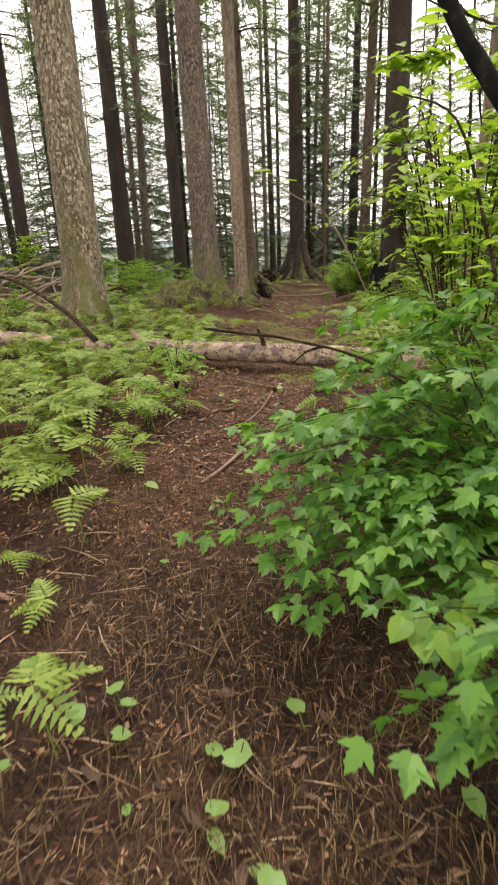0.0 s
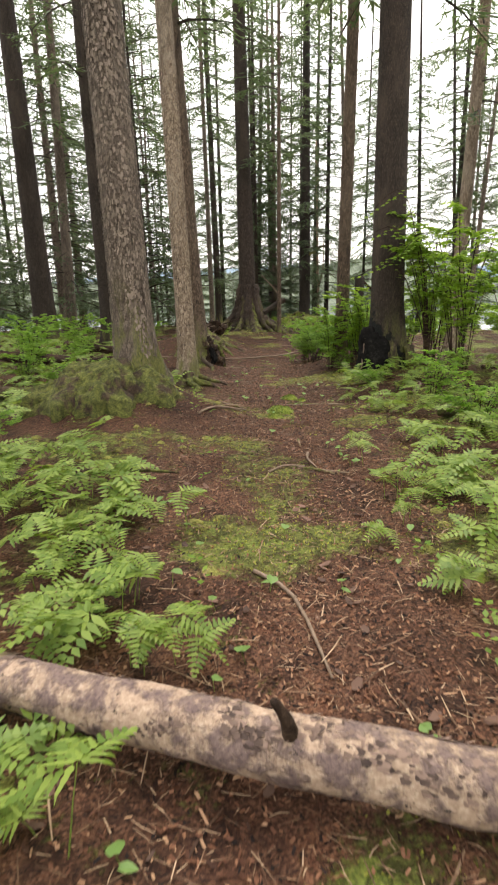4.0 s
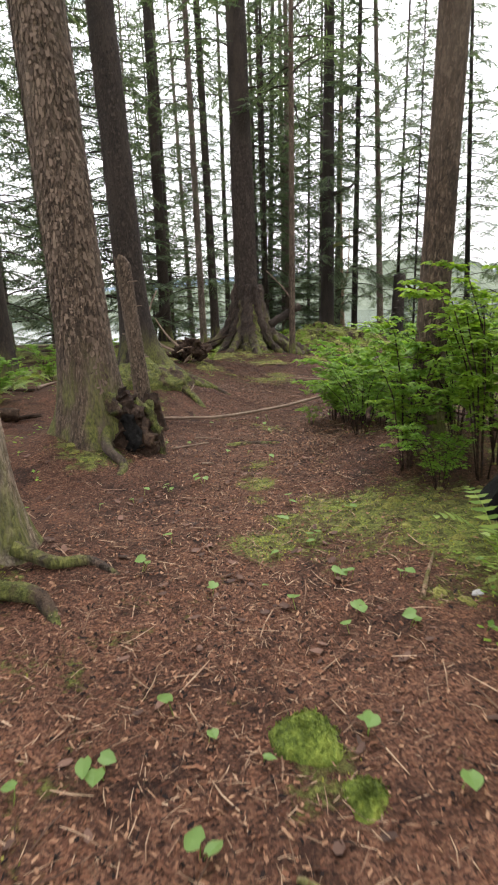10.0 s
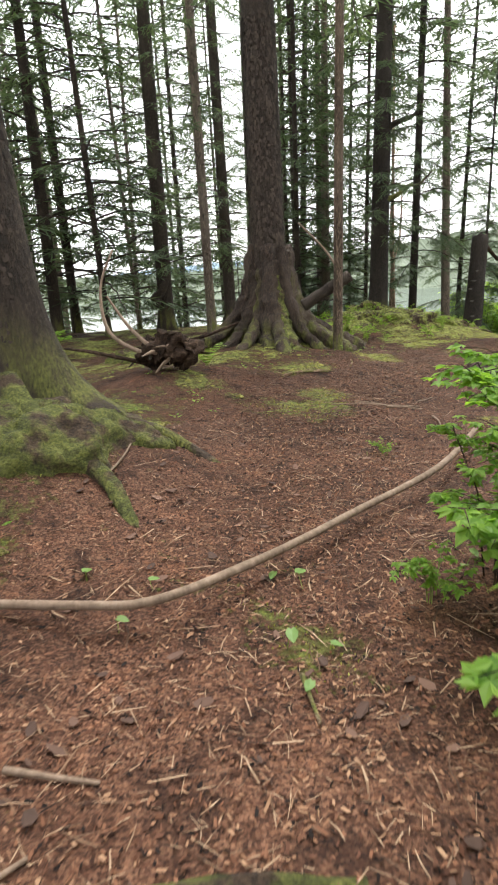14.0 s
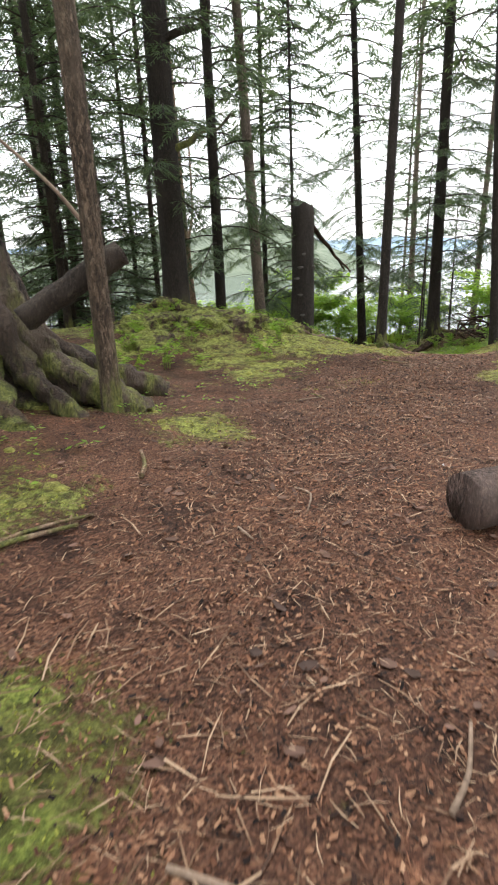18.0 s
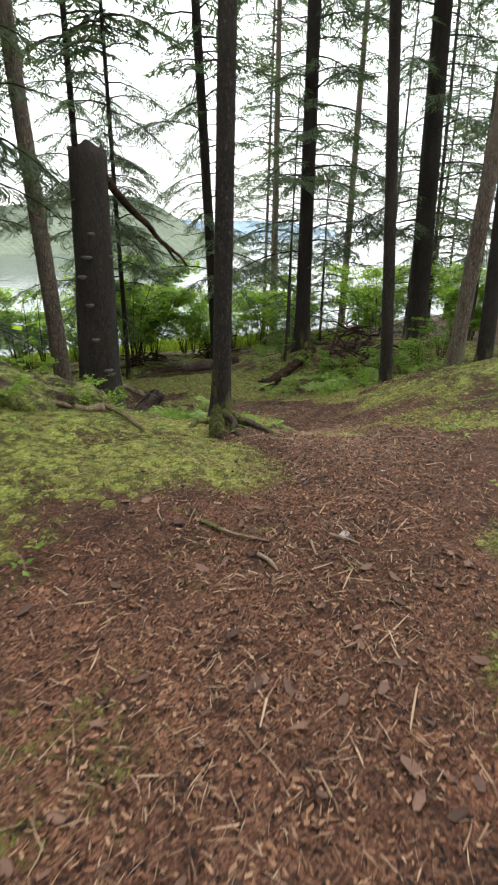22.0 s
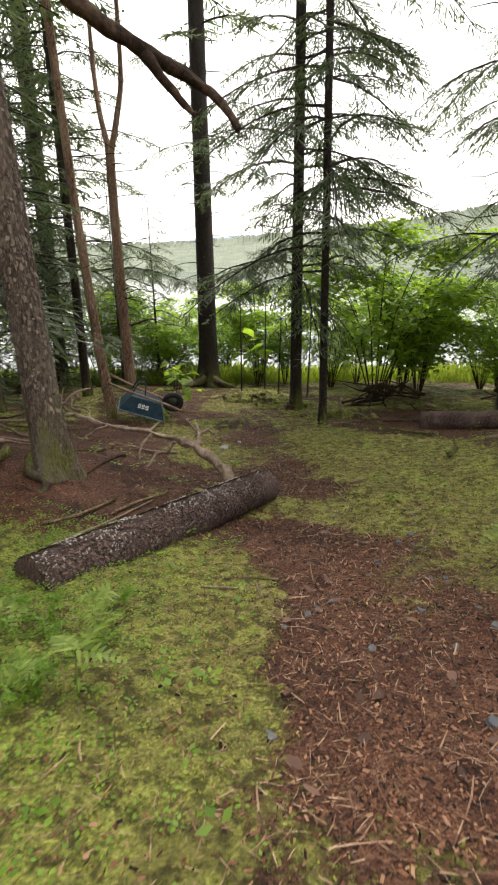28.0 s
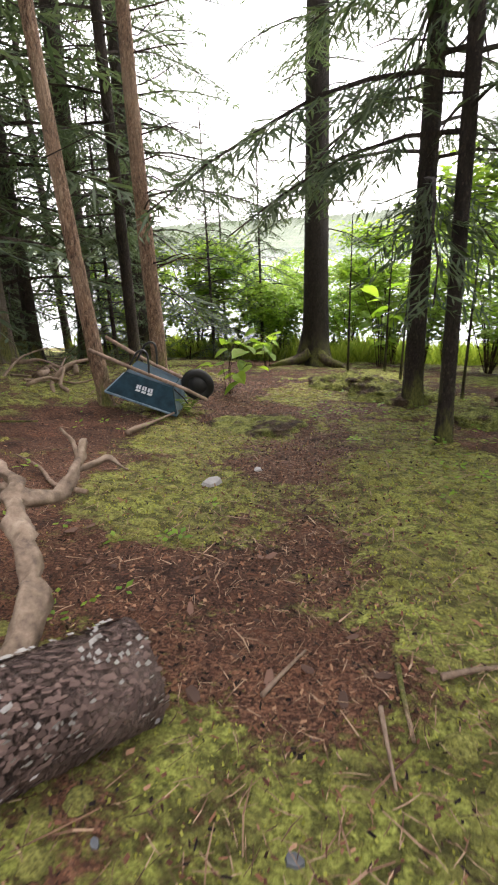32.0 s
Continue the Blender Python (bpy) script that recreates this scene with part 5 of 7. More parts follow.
def mossy_hump(x, y, r, hgt, seed, label="lumpy moss-covered hump of old roots", mat=None):
    """A rounded, uneven mound grown over with moss."""
    s, n, m = Shape(), 60, 24
    for j in range(m + 1):
        for k in range(n):
            a, u = 2 * math.pi * k / n, j / m
            q = r * math.sin(u * math.pi / 2) ** 0.8
            px, py = math.cos(a) * q, math.sin(a) * q
            b = 1 + 0.35 * noise.noise(Vector((px * 3.2 + seed, py * 3.2, seed))) + 0.22 * noise.noise(Vector((px * 8 + seed, py * 8, seed))) + 0.1 * noise.noise(Vector((px * 18 + seed, py * 18, u * 3 + seed)))
            s.v.append((px * b, py * b, floor_z(x + px, y + py) - floor_z(x, y) + hgt * math.cos(u * math.pi / 2) ** 0.7 * b - 0.06 * u))
    for j in range(m):
        for k in range(n):
            a, b = j * n + k, j * n + (k + 1) % n
            s.f.append((a, a + n, b + n, b))
            s.m.append(0)
    rng, top = random.Random(int(seed * 10)), list(s.v[:(m - 2) * n])
    for k in range(int(1500 * r) + 350 if mat else int(1500 * r)):
        p = Vector(rng.choice(top)) + Vector((rng.uniform(-1, 1), rng.uniform(-1, 1), 0)) * 0.05 * r
        a, up = rng.uniform(0, 6.28), rng.uniform(0.008, 0.02)
        d = Vector((math.cos(a), math.sin(a), 0)) * rng.uniform(0.003, 0.007)
        s.face([tuple(p - d), tuple(p + d), tuple(p + d * 0.4 + Vector((rng.uniform(-1, 1) * 0.012, rng.uniform(-1, 1) * 0.012, up)))])
    solo("mossy_hump", s, mat or MOSS, on_ground(x, y), label, "moss hump", "mossy humps")


for k, (x, y, r, hgt) in enumerate(((-1.0, 10.75, 0.45, 0.3), (-0.45, 10.95, 0.3, 0.25), (-1.6, 11.1, 0.5, 0.3), (-0.25, 13.75, 0.25, 0.14), (-1.4, 12.2, 0.5, 0.3), (0.55, 20.2, 0.5, 0.2), (0.95, 20.7, 0.35, 0.14), (0.1, 19.9, 0.4, 0.18), (6.0, 33.6, 0.7, 0.3), (7.0, 33.6, 0.6, 0.28),
                                    (5.2, 32.0, 0.6, 0.18), (6.4, 31.3, 0.8, 0.22), (7.6, 31.0, 0.6, 0.2), (5.0, 30.6, 0.4, 0.14), (12.1, 43.0, 0.6, 0.2), (11.4, 43.8, 0.5, 0.18), (13.3, 41.6, 0.5, 0.14), (10.9, 40.9, 0.5, 0.1), (0.1, 27.0, 0.6, 0.2), (1.3, 28.4, 0.6, 0.25), (15.9, 35.2, 0.25, 0.3), (-2.5, 8.9, 0.5, 0.15))):
    mossy_hump(x, y, r, hgt, k * 1.7, mat=KNOLL_MOSS if y > 28 else None)
for k, (x, y, r, hgt) in enumerate(((1.55, 12.8, 0.13, 0.07), (1.7, 12.53, 0.11, 0.06), (1.2, 11.5, 0.17, 0.09), (1.03, 11.15, 0.13, 0.05), (8.9, 29.95, 0.075, 0.22), (8.78, 29.8, 0.07, 0.14))):
    mossy_hump(x, y, r, hgt, 50 + k * 1.3, "bright cushion of moss on the trail" if k < 4 else "mossy rotten stump beside a slim trunk", BRIGHTMOSS if k < 4 else MOSS)


# bare mossy roots at the foot of the slim tree by the trail
for k, (a, ln) in enumerate(((-1.2, 0.7), (-0.6, 0.55), (-2.0, 0.75), (0.2, 0.5), (-2.8, 0.6))):
    d = Vector((math.cos(a), math.sin(a), 0))
    e = Vector((-d.y, d.x, 0)) * 0.08 * (-1) ** k
    fallen("surface_root", [(9.22 + d.x * u + e.x * w, 30.4 + d.y * u + e.y * w, z) for u, w, z in ((0.06, 0, 0.16), (ln * 0.4, 1, 0.07), (ln * 0.7, 0.4, 0.04), (ln, 1.4, -0.02))], 0.04, 0.018, (ROOTBARK, MOSS, BAREROOT)[k % 3], "bare root running out from a slim trunk", "root", "surface roots", 8, 0.25)
for k, (x, y, a, ln, r) in enumerate(((0.2, 20.5, -0.75, 1.5, 0.1), (0.45, 20.9, -0.2, 1.3, 0.09), (-0.1, 13.95, -0.5, 0.75, 0.07), (0.0, 13.9, -1.4, 0.6, 0.07), (0.15, 14.1, 0.1, 0.6, 0.045), (0.3, 16.4, -1.2, 0.6, 0.06), (6.4, 33.9, -1.9, 1.1, 0.12), (6.7, 33.9, -1.2, 1.0, 0.12), (6.2, 34.0, -2.6, 1.0, 0.12), (10.1, 47.2, -2.6, 0.9, 0.12), (10.3, 47.2, -0.6, 0.9, 0.12), (9.5, 36.6, -1.0, 0.5, 0.06), (9.3, 36.6, -2.0, 0.5, 0.06), (16.4, 37.2, -2.2, 0.6, 0.07), (16.5, 37.1, -1.0, 0.6, 0.07))):
    d = Vector((math.cos(a), math.sin(a), 0))
    fallen("surface_root", [(x + d.x * u + d.y * w, y + d.y * u - d.x * w, z) for u, w, z in ((0, 0, r * 2.2), (ln * 0.35, 0.05, r * 0.9), (ln * 0.7, -0.04, r * 0.35), (ln, 0.08, -0.04))], r, r * 0.45, (ROOTBARK, MOSS)[k in (0, 2, 3, 6, 7)], "thick mossy root spreading from a trunk", "root", "surface roots", 10, 0.3)

# slate pieces trodden into the trail near the clearing
SLATE = plain("dark_slate", ((0.3, (0.05, 0.055, 0.065)), (0.7, (0.14, 0.15, 0.17))), 25.0, 0.6, 0.3, 0.004)
PALESTONE = plain("pale_stone", ((0.3, (0.28, 0.26, 0.27)), (0.7, (0.5, 0.48, 0.48))), 25.0, 0.7, 0.3, 0.004)


def stone(x, y, w, seed, mat, label):
    rng, s = random.Random(seed), Shape()
    n = 7
    pts = [(math.cos(6.28 * k / n) * w * rng.uniform(0.6, 1.1), math.sin(6.28 * k / n) * w * rng.uniform(0.4, 0.8)) for k in range(n)]
    hgt = w * rng.uniform(0.15, 0.3)
    s.v = [(px, py, -0.01) for px, py in pts] + [(px * 0.8, py * 0.8, hgt + rng.uniform(-0.2, 0.2) * hgt) for px, py in pts]
    s.f = [(k, (k + 1) % n, n + (k + 1) % n, n + k) for k in range(n)] + [tuple(range(n, 2 * n))]
    s.m = [0] * len(s.f)
    solo("stone", s, mat, on_ground(x, y, rng.uniform(0, 360)) @ pose(0, 0, 0, rng.uniform(-8, 8), rng.uniform(-8, 8), 0), label, "stone", "stones on the trail", False)


rng = random.Random(17)
for k in range(46):
    stone(rng.gauss(12.65, 0.45), rng.uniform(33.2, 36.6), rng.uniform(0.012, 0.05), k, SLATE, "flat dark slate piece on the trail")
for k, (x, y) in enumerate(((2.7, 13.3), (2.85, 13.45), (2.6, 13.6), (3.0, 13.2), (2.9, 13.0), (8.4, 27.9), (9.4, 28.5), (0.3, 4.9), (11.35, 39.4), (5.6, 24.6))):
    stone(x, y, 0.025 + 0.012 * (k % 3), k + 60, PALESTONE, "small pale stone on the forest floor")
stone(11.15, 38.95, 0.11, 90, PALESTONE, "pale grey stone on the moss by the log")


def loose_wood():
    """Dead branches in the undergrowth on both sides of the trail."""
    rng = random.Random(61)
    for x0, x1, y0, y1, n in ((-4.5, -0.6, 8.5, 24, 44), (2.8, 6.0, 8, 15, 12), (7.6, 10.6, 36.4, 40.5, 16), (13.2, 17.0, 38.5, 43.0, 12), (5.0, 8.0, 29.5, 33, 8)):
        for k in range(n):
            x, y, a, ln = rng.uniform(x0, x1), rng.uniform(y0, y1), rng.uniform(0, 6.28), rng.uniform(0.35, 1.3)
            if from_trail(x, y) < 0.25:
                continue
            d = Vector((math.cos(a), math.sin(a)))
            q = [(x + d.x * ln * u + rng.uniform(-0.06, 0.06), y + d.y * ln * u + rng.uniform(-0.06, 0.06), rng.uniform(0.01, 0.07)) for u in (-0.5, -0.2, 0.15, 0.5)]
            if min(from_trail(p[0], p[1]) for p in q) < 0.1:
                continue
            mat = rng.choice((DEADWOOD, DARKWOOD, MOSS, DARKWOOD, DEADWOOD))
            fallen("dead_branch", q, rng.uniform(0.012, 0.045), 0.008, mat, {MOSS: "moss-grown dead branch in the undergrowth", DARKWOOD: "dark rotten dead branch in the undergrowth"}.get(mat, "bleached bare dead branch in the undergrowth"), "branch", "loose dead branches", 7, 0.3, 0, k * 1.3, 3)


loose_wood()
for pts, r, mat, lab in ((((-3.6, 15.3, 0.16), (-2.6, 15.0, 0.17), (-1.5, 14.9, 0.14)), 0.11, DARKWOOD, "dark rotten log in the undergrowth"), (((-3.2, 12.4, 0.1), (-2.3, 12.0, 0.12), (-1.9, 11.8, 0.1)), 0.09, MOSS, "moss-grown log behind a trunk"), (((-3.0, 18.3, 0.2), (-1.9, 18.0, 0.22), (-1.1, 18.2, 0.16)), 0.1, DARKWOOD, "dark rotten log in the undergrowth"), (((2.9, 10.2, 0.1), (3.8, 10.9, 0.12), (4.6, 11.4, 0.14)), 0.08, MOSS, "moss-grown log among shrubs")):
    log_thing([(x, y, floor_z(x, y) + z) for x, y, z in pts], r, r * 0.8, mat, lab, 16, 0.5, pts[0][0])

# ---- the overturned wheelbarrow ----
def wheelbarrow():
    t = thing("wheelbarrow", pose(9.62, 41.0, floor_z(9.62, 41.0) + 0.17, 6, 22, 12), "overturned dark blue wheelbarrow with a black wheel and wooden handles", "wheelbarrow")
    m, n, l, p = material("blue_steel_tray")
    v = coords(n, l)
    l.new(ramp(n, l, noise_tex(n, l, v, 12.0), (0.3, (0.012, 0.03, 0.045)), (0.7, (0.022, 0.06, 0.085))), p.inputs["Base Color"])
    p.inputs["Roughness"].default_value, p.inputs["Specular IOR Level"].default_value = 0.6, 0.2
    pale, n2, l2, p2 = material("worn_blue_paint")
    l2.new(ramp(n2, l2, noise_tex(n2, l2, coords(n2, l2), 9.0), (0.35, (0.05, 0.11, 0.16)), (0.7, (0.28, 0.36, 0.42))), p2.inputs["Base Color"])
    rubber, n3, l3, p3 = material("black_rubber")
    p3.inputs["Base Color"].default_value, p3.inputs["Roughness"].default_value = (0.012, 0.012, 0.012, 1), 0.7
    white, n4, l4, p4 = material("white_lettering")
    p4.inputs["Base Color"].default_value = (0.65, 0.68, 0.7, 1)
    steel, n5, l5, p5 = material("dark_steel")
    p5.inputs["Base Color"].default_value, p5.inputs["Roughness"].default_value = (0.03, 0.03, 0.032, 1), 0.5
    # tray, upside down: wide rim below, narrow floor on top
    rim = ((-0.44, -0.29, 0), (0.36, -0.25, 0), (0.36, 0.25, 0), (-0.44, 0.29, 0))
    top = ((-0.30, -0.19, 0.26), (0.22, -0.17, 0.26), (0.22, 0.17, 0.26), (-0.30, 0.19, 0.26))
    s = Shape()
    inner = lambda q, d: (q[0] * (1 - d), q[1] * (1 - d * 1.5), q[2] - (0.012 if q[2] else 0))
    for k in range(4):
        a, b = k, (k + 1) % 4
        s.face([rim[a], rim[b], top[b], top[a]])
        s.face([inner(rim[b], 0.03), inner(rim[a], 0.03), inner(top[a], 0.03), inner(top[b], 0.03)])
    s.face(list(top))
    tray = part("tray", s, m, t, smooth=False)
    s = Shape()
    s.tube([*rim, rim[0]], [0.014] * 5, 8)
    part("rim", s, pale, tray)
    s = Shape()
    s.face([(0.3608, -0.24, 0.006), (0.3608, 0.24, 0.006), (0.2248, 0.165, 0.255), (0.2248, -0.165, 0.255)])
    s.v = [(x + 0.004, y, z + 0.002) for x, y, z in s.v]
    part("front_panel", s, pale, tray, "worn pale blue front", smooth=False)
    # three worn white marks on the side
    for k, (x0, w) in enumerate(((-0.16, 0.055), (-0.09, 0.055), (-0.02, 0.06))):
        s = Shape()
        def on_side(x, u):
            a, b = Vector(rim[0]).lerp(Vector(rim[1]), (x + 0.44) / 0.8), Vector(top[0]).lerp(Vector(top[1]), (x + 0.36) / 0.62)
            return tuple(a.lerp(b, u) + Vector((0, -0.005, 0.002)))
        s.face([on_side(x0, 0.42), on_side(x0 + w, 0.42), on_side(x0 + w * 1.1, 0.5), on_side(x0 + w * 0.2, 0.5)])
        s.face([on_side(x0, 0.52), on_side(x0 + w * 0.4, 0.52), on_side(x0 + w * 0.45, 0.68), on_side(x0, 0.68)])
        s.face([on_side(x0 + w * 0.6, 0.52), on_side(x0 + w, 0.52), on_side(x0 + w * 0.9, 0.7), on_side(x0 + w * 0.5, 0.7)])
        part("lettering", s, white, tray, "worn white mark", smooth=False)
    # wheel above the front end
    wheel = new("wheel")
    wheel.parent, wheel.location = t, (0.44, 0.1, 0.28)
    wheel.rotation_euler = (radians(8), 0, 0)
    s = Shape()
    for k in range(28):
        a = 2 * math.pi * k / 28
        for j in range(10):
            b = 2 * math.pi * j / 10
            q = 0.145 + 0.045 * math.cos(b)
            s.v.append((math.cos(a) * q, 0.045 * math.sin(b), math.sin(a) * q))
    for k in range(28):
        for j in range(10):
            a, b = k * 10 + j, k * 10 + (j + 1) % 10
            c, d = ((k + 1) % 28) * 10 + (j + 1) % 10, ((k + 1) % 28) * 10 + j
            s.f.append((a, b, c, d))
            s.m.append(0)
    part("tyre", s, rubber, wheel)
    s = Shape()
    s.tube([(0, -0.035, 0), (0, -0.02, 0), (0, 0.02, 0), (0, 0.035, 0)], [0.03, 0.105, 0.105, 0.03], 20)
    part("rim", s, steel, wheel)
    for y in (-0.15, 0.15):
        s = limb_shape([(-0.72, y * 1.6, 0.37), (-0.2, y * 1.1, 0.31), (0.3, y * 0.8, 0.28), (0.62, y * 0.75, 0.24)], 0.022, 0.02, 8, 0.05)
        part("handle", s, DEADWOOD, t, "grey weathered wooden handle")
        part("leg", limb_shape([(-0.3, y, 0.27), (-0.24, y, 0.5), (-0.14, y, 0.52), (-0.06, y, 0.29)], 0.012, 0.012, 6, 0.0), steel, t)
        part("brace", limb_shape([(0.22, y, 0.25), (0.34, y * 0.8, 0.18), (0.42, y * 0.7, 0.12)], 0.008, 0.008, 6, 0.0), steel, t)


wheelbarrow()

# ---- plants ----
def leaf_blade(s, base, along, normal, length, width, slot=0, fold=0.25, heart=0.0, droop=0.15):
    """One leaf: six points round a raised midrib, folded a little and drooping at the tip."""
    a, n = Vector(along).normalized(), Vector(normal)
    side = a.cross(n).normalized()
    n = side.cross(a).normalized()
    b = Vector(base)

    def at(u, w, up):
        return tuple(b + a * length * u + side * width * w + n * (up * fold * width * 0.4 - droop * length * u * u))

    for sg in (1, -1):
        q = [at(0, 0, 0), at(-heart, 0.22 * sg, 0.3), at(0.1, 0.4 * sg, 0.8), at(0.34, 0.5 * sg, 1.0), at(0.6, 0.42 * sg, 0.8), at(0.82, 0.22 * sg, 0.4), at(1, 0, 0), at(0.5, 0, 0)]
        if heart <= 0:
            q.pop(1)
        if sg < 0:
            q.reverse()
        s.face(q, slot)


def lobed_leaf(s, base, along, normal, size, slot=0, droop=0.2):
    """A three-lobed, pointed leaf folded along its midrib."""
    a, n = Vector(along).normalized(), Vector(normal)
    side = a.cross(n).normalized()
    n, b = side.cross(a).normalized(), Vector(base)
    for sg in (1, -1):
        q = [tuple(b + a * size * u + side * size * w * sg + n * size * (0.16 * w - droop * (u * u + 0.6 * w * w))) for u, w in ((0, 0), (-0.07, 0.14), (0.02, 0.28), (0.18, 0.36), (0.24, 0.47), (0.5, 0.62), (0.45, 0.4), (0.38, 0.22), (0.54, 0.27), (0.6, 0.2), (0.76, 0.2), (0.8, 0.11), (1, 0), (0.45, 0))]
        s.face(q if sg > 0 else q[::-1], slot)


def frond(s, base, along, normal, length, width, pairs, rng, toothed=True):
    """A triangular fern frond of pinnae in pairs."""
    a, n = Vector(along).normalized(), Vector(normal)
    side = a.cross(n).normalized()
    n = side.cross(a).normalized()
    for k in range(pairs):
        u = k / pairs
        c = Vector(base) + a * length * (0.05 + 0.95 * u) - n * 0.22 * length * u * u
        ln = width * (1 - u) ** 0.85 * rng.uniform(0.85, 1.1)
        w = length / pairs * 0.5
        for sg in (1, -1):
            d = (side * sg + a * (0.3 + 0.35 * u)).normalized()
            e = d.cross(n).normalized() * sg
            tip = c + d * ln - n * 0.12 * ln
            if toothed and ln > 0.03:
                q = [c]
                for j in range(1, 4):
                    q += [c + d * ln * (j - 0.45) / 3.6 + e * w * (1.25 - 0.25 * j), c + d * ln * j / 3.6 + e * w * (0.75 - 0.15 * j)]
                q.append(tip)
                for j in range(3, 0, -1):
                    q += [c + d * ln * j / 3.6 - e * w * (0.75 - 0.15 * j), c + d * ln * (j - 0.45) / 3.6 - e * w * (1.25 - 0.25 * j)]
            else:
                q = [c, c + d * ln * 0.35 + e * w, tip, c + d * ln * 0.35 - e * w]
            if sg < 0:
                q.reverse()
            s.face([tuple(p) for p in q], 0)


def oak_fern(seed, tall=0.2):
    """Three flat triangular fronds on one thin stalk."""
    rng, st, out = random.Random(seed), Shape(), []
    z = tall * rng.uniform(0.8, 1.2)
    ox, oy = rng.uniform(-0.05, 0.05), rng.uniform(-0.05, 0.05)
    st.tube([(0, 0, -0.03), (ox * 0.6, oy * 0.6, z * 0.6), (ox, oy, z)], [0.003, 0.0025, 0.002], 4, 0, False)
    a0 = rng.uniform(0, 6.28)
    tip = Vector((rng.uniform(-0.35, 0.35), rng.uniform(-0.35, 0.35), 1))
    for da in (-1.15, 0, 1.15):
        s, a = Shape(), a0 + da
        frond(s, (ox, oy, z), (math.cos(a), math.sin(a), rng.uniform(-0.55, 0.25)), tip + Vector((rng.uniform(-0.3, 0.3), rng.uniform(-0.3, 0.3), 0)), (0.25 if da == 0 else 0.2) * rng.uniform(0.8, 1.2), 0.105, 8, rng)
        out.append(s.mesh("frond", FERN, smooth=False))
    return st.mesh("stalk", FERN), *out


def tall_fern(seed):
    rng, s, st = random.Random(seed), Shape(), Shape()
    for k in range(6):
        a = 1.05 * k + rng.uniform(-0.3, 0.3)
        ln = rng.uniform(0.4, 0.65)
        for j in range(11):
            u = j / 11
            c = Vector((math.cos(a), math.sin(a), 0)) * ln * u * 0.9 + Vector((0, 0, 0.36 * math.sin(1.9 * u)))
            d = Vector((math.cos(a), math.sin(a), 0.36 * 1.9 * math.cos(1.9 * u) / ln)).normalized()
            w = 0.11 * math.sin(math.pi * (0.12 + 0.85 * u)) * rng.uniform(0.9, 1.1)
            sd = Vector((-math.sin(a), math.cos(a), 0))
            for sg in (1, -1):
                q = [c - d * 0.016, c + sd * sg * w * 0.5 - d * 0.012, c + sd * sg * w + d * 0.02, c + sd * sg * w * 0.5 + d * 0.022, c + d * 0.016]
                if sg < 0:
                    q.reverse()
                s.face([tuple(p) for p in q])
        st.tube([tuple(Vector((math.cos(a), math.sin(a), 0)) * ln * u * 0.9 + Vector((0, 0, 0.36 * math.sin(1.9 * u)))) for u in (0, 0.25, 0.5, 0.75, 1)], [0.004, 0.0035, 0.003, 0.002, 0.001], 4, 0, False)
    return st.mesh("stalk", FERN), s.mesh("frond", FERN, smooth=False)


def seedling(seed):
    """A few heart-shaped leaves low over the ground."""
    rng, out = random.Random(seed), []
    for k in range(rng.choice((1, 1, 2, 3))):
        s, st = Shape(), Shape()
        x, y, z = rng.uniform(-0.06, 0.06), rng.uniform(-0.06, 0.06), rng.uniform(0.04, 0.09)
        st.tube([(x * 0.4, y * 0.4, -0.02), (x, y, z)], [0.002, 0.0015], 4, 0, False)
        a = rng.uniform(0, 6.28)
        leaf_blade(s, (x, y, z), (math.cos(a), math.sin(a), -0.1), (rng.uniform(-0.3, 0.3), rng.uniform(-0.3, 0.3), 1), rng.uniform(0.045, 0.075), rng.uniform(0.04, 0.07), 0, 0.2, 0.12)
        out += [st.mesh("stem", FERN), s.mesh("leaf", LEAF_PALE, smooth=False)]
    return out


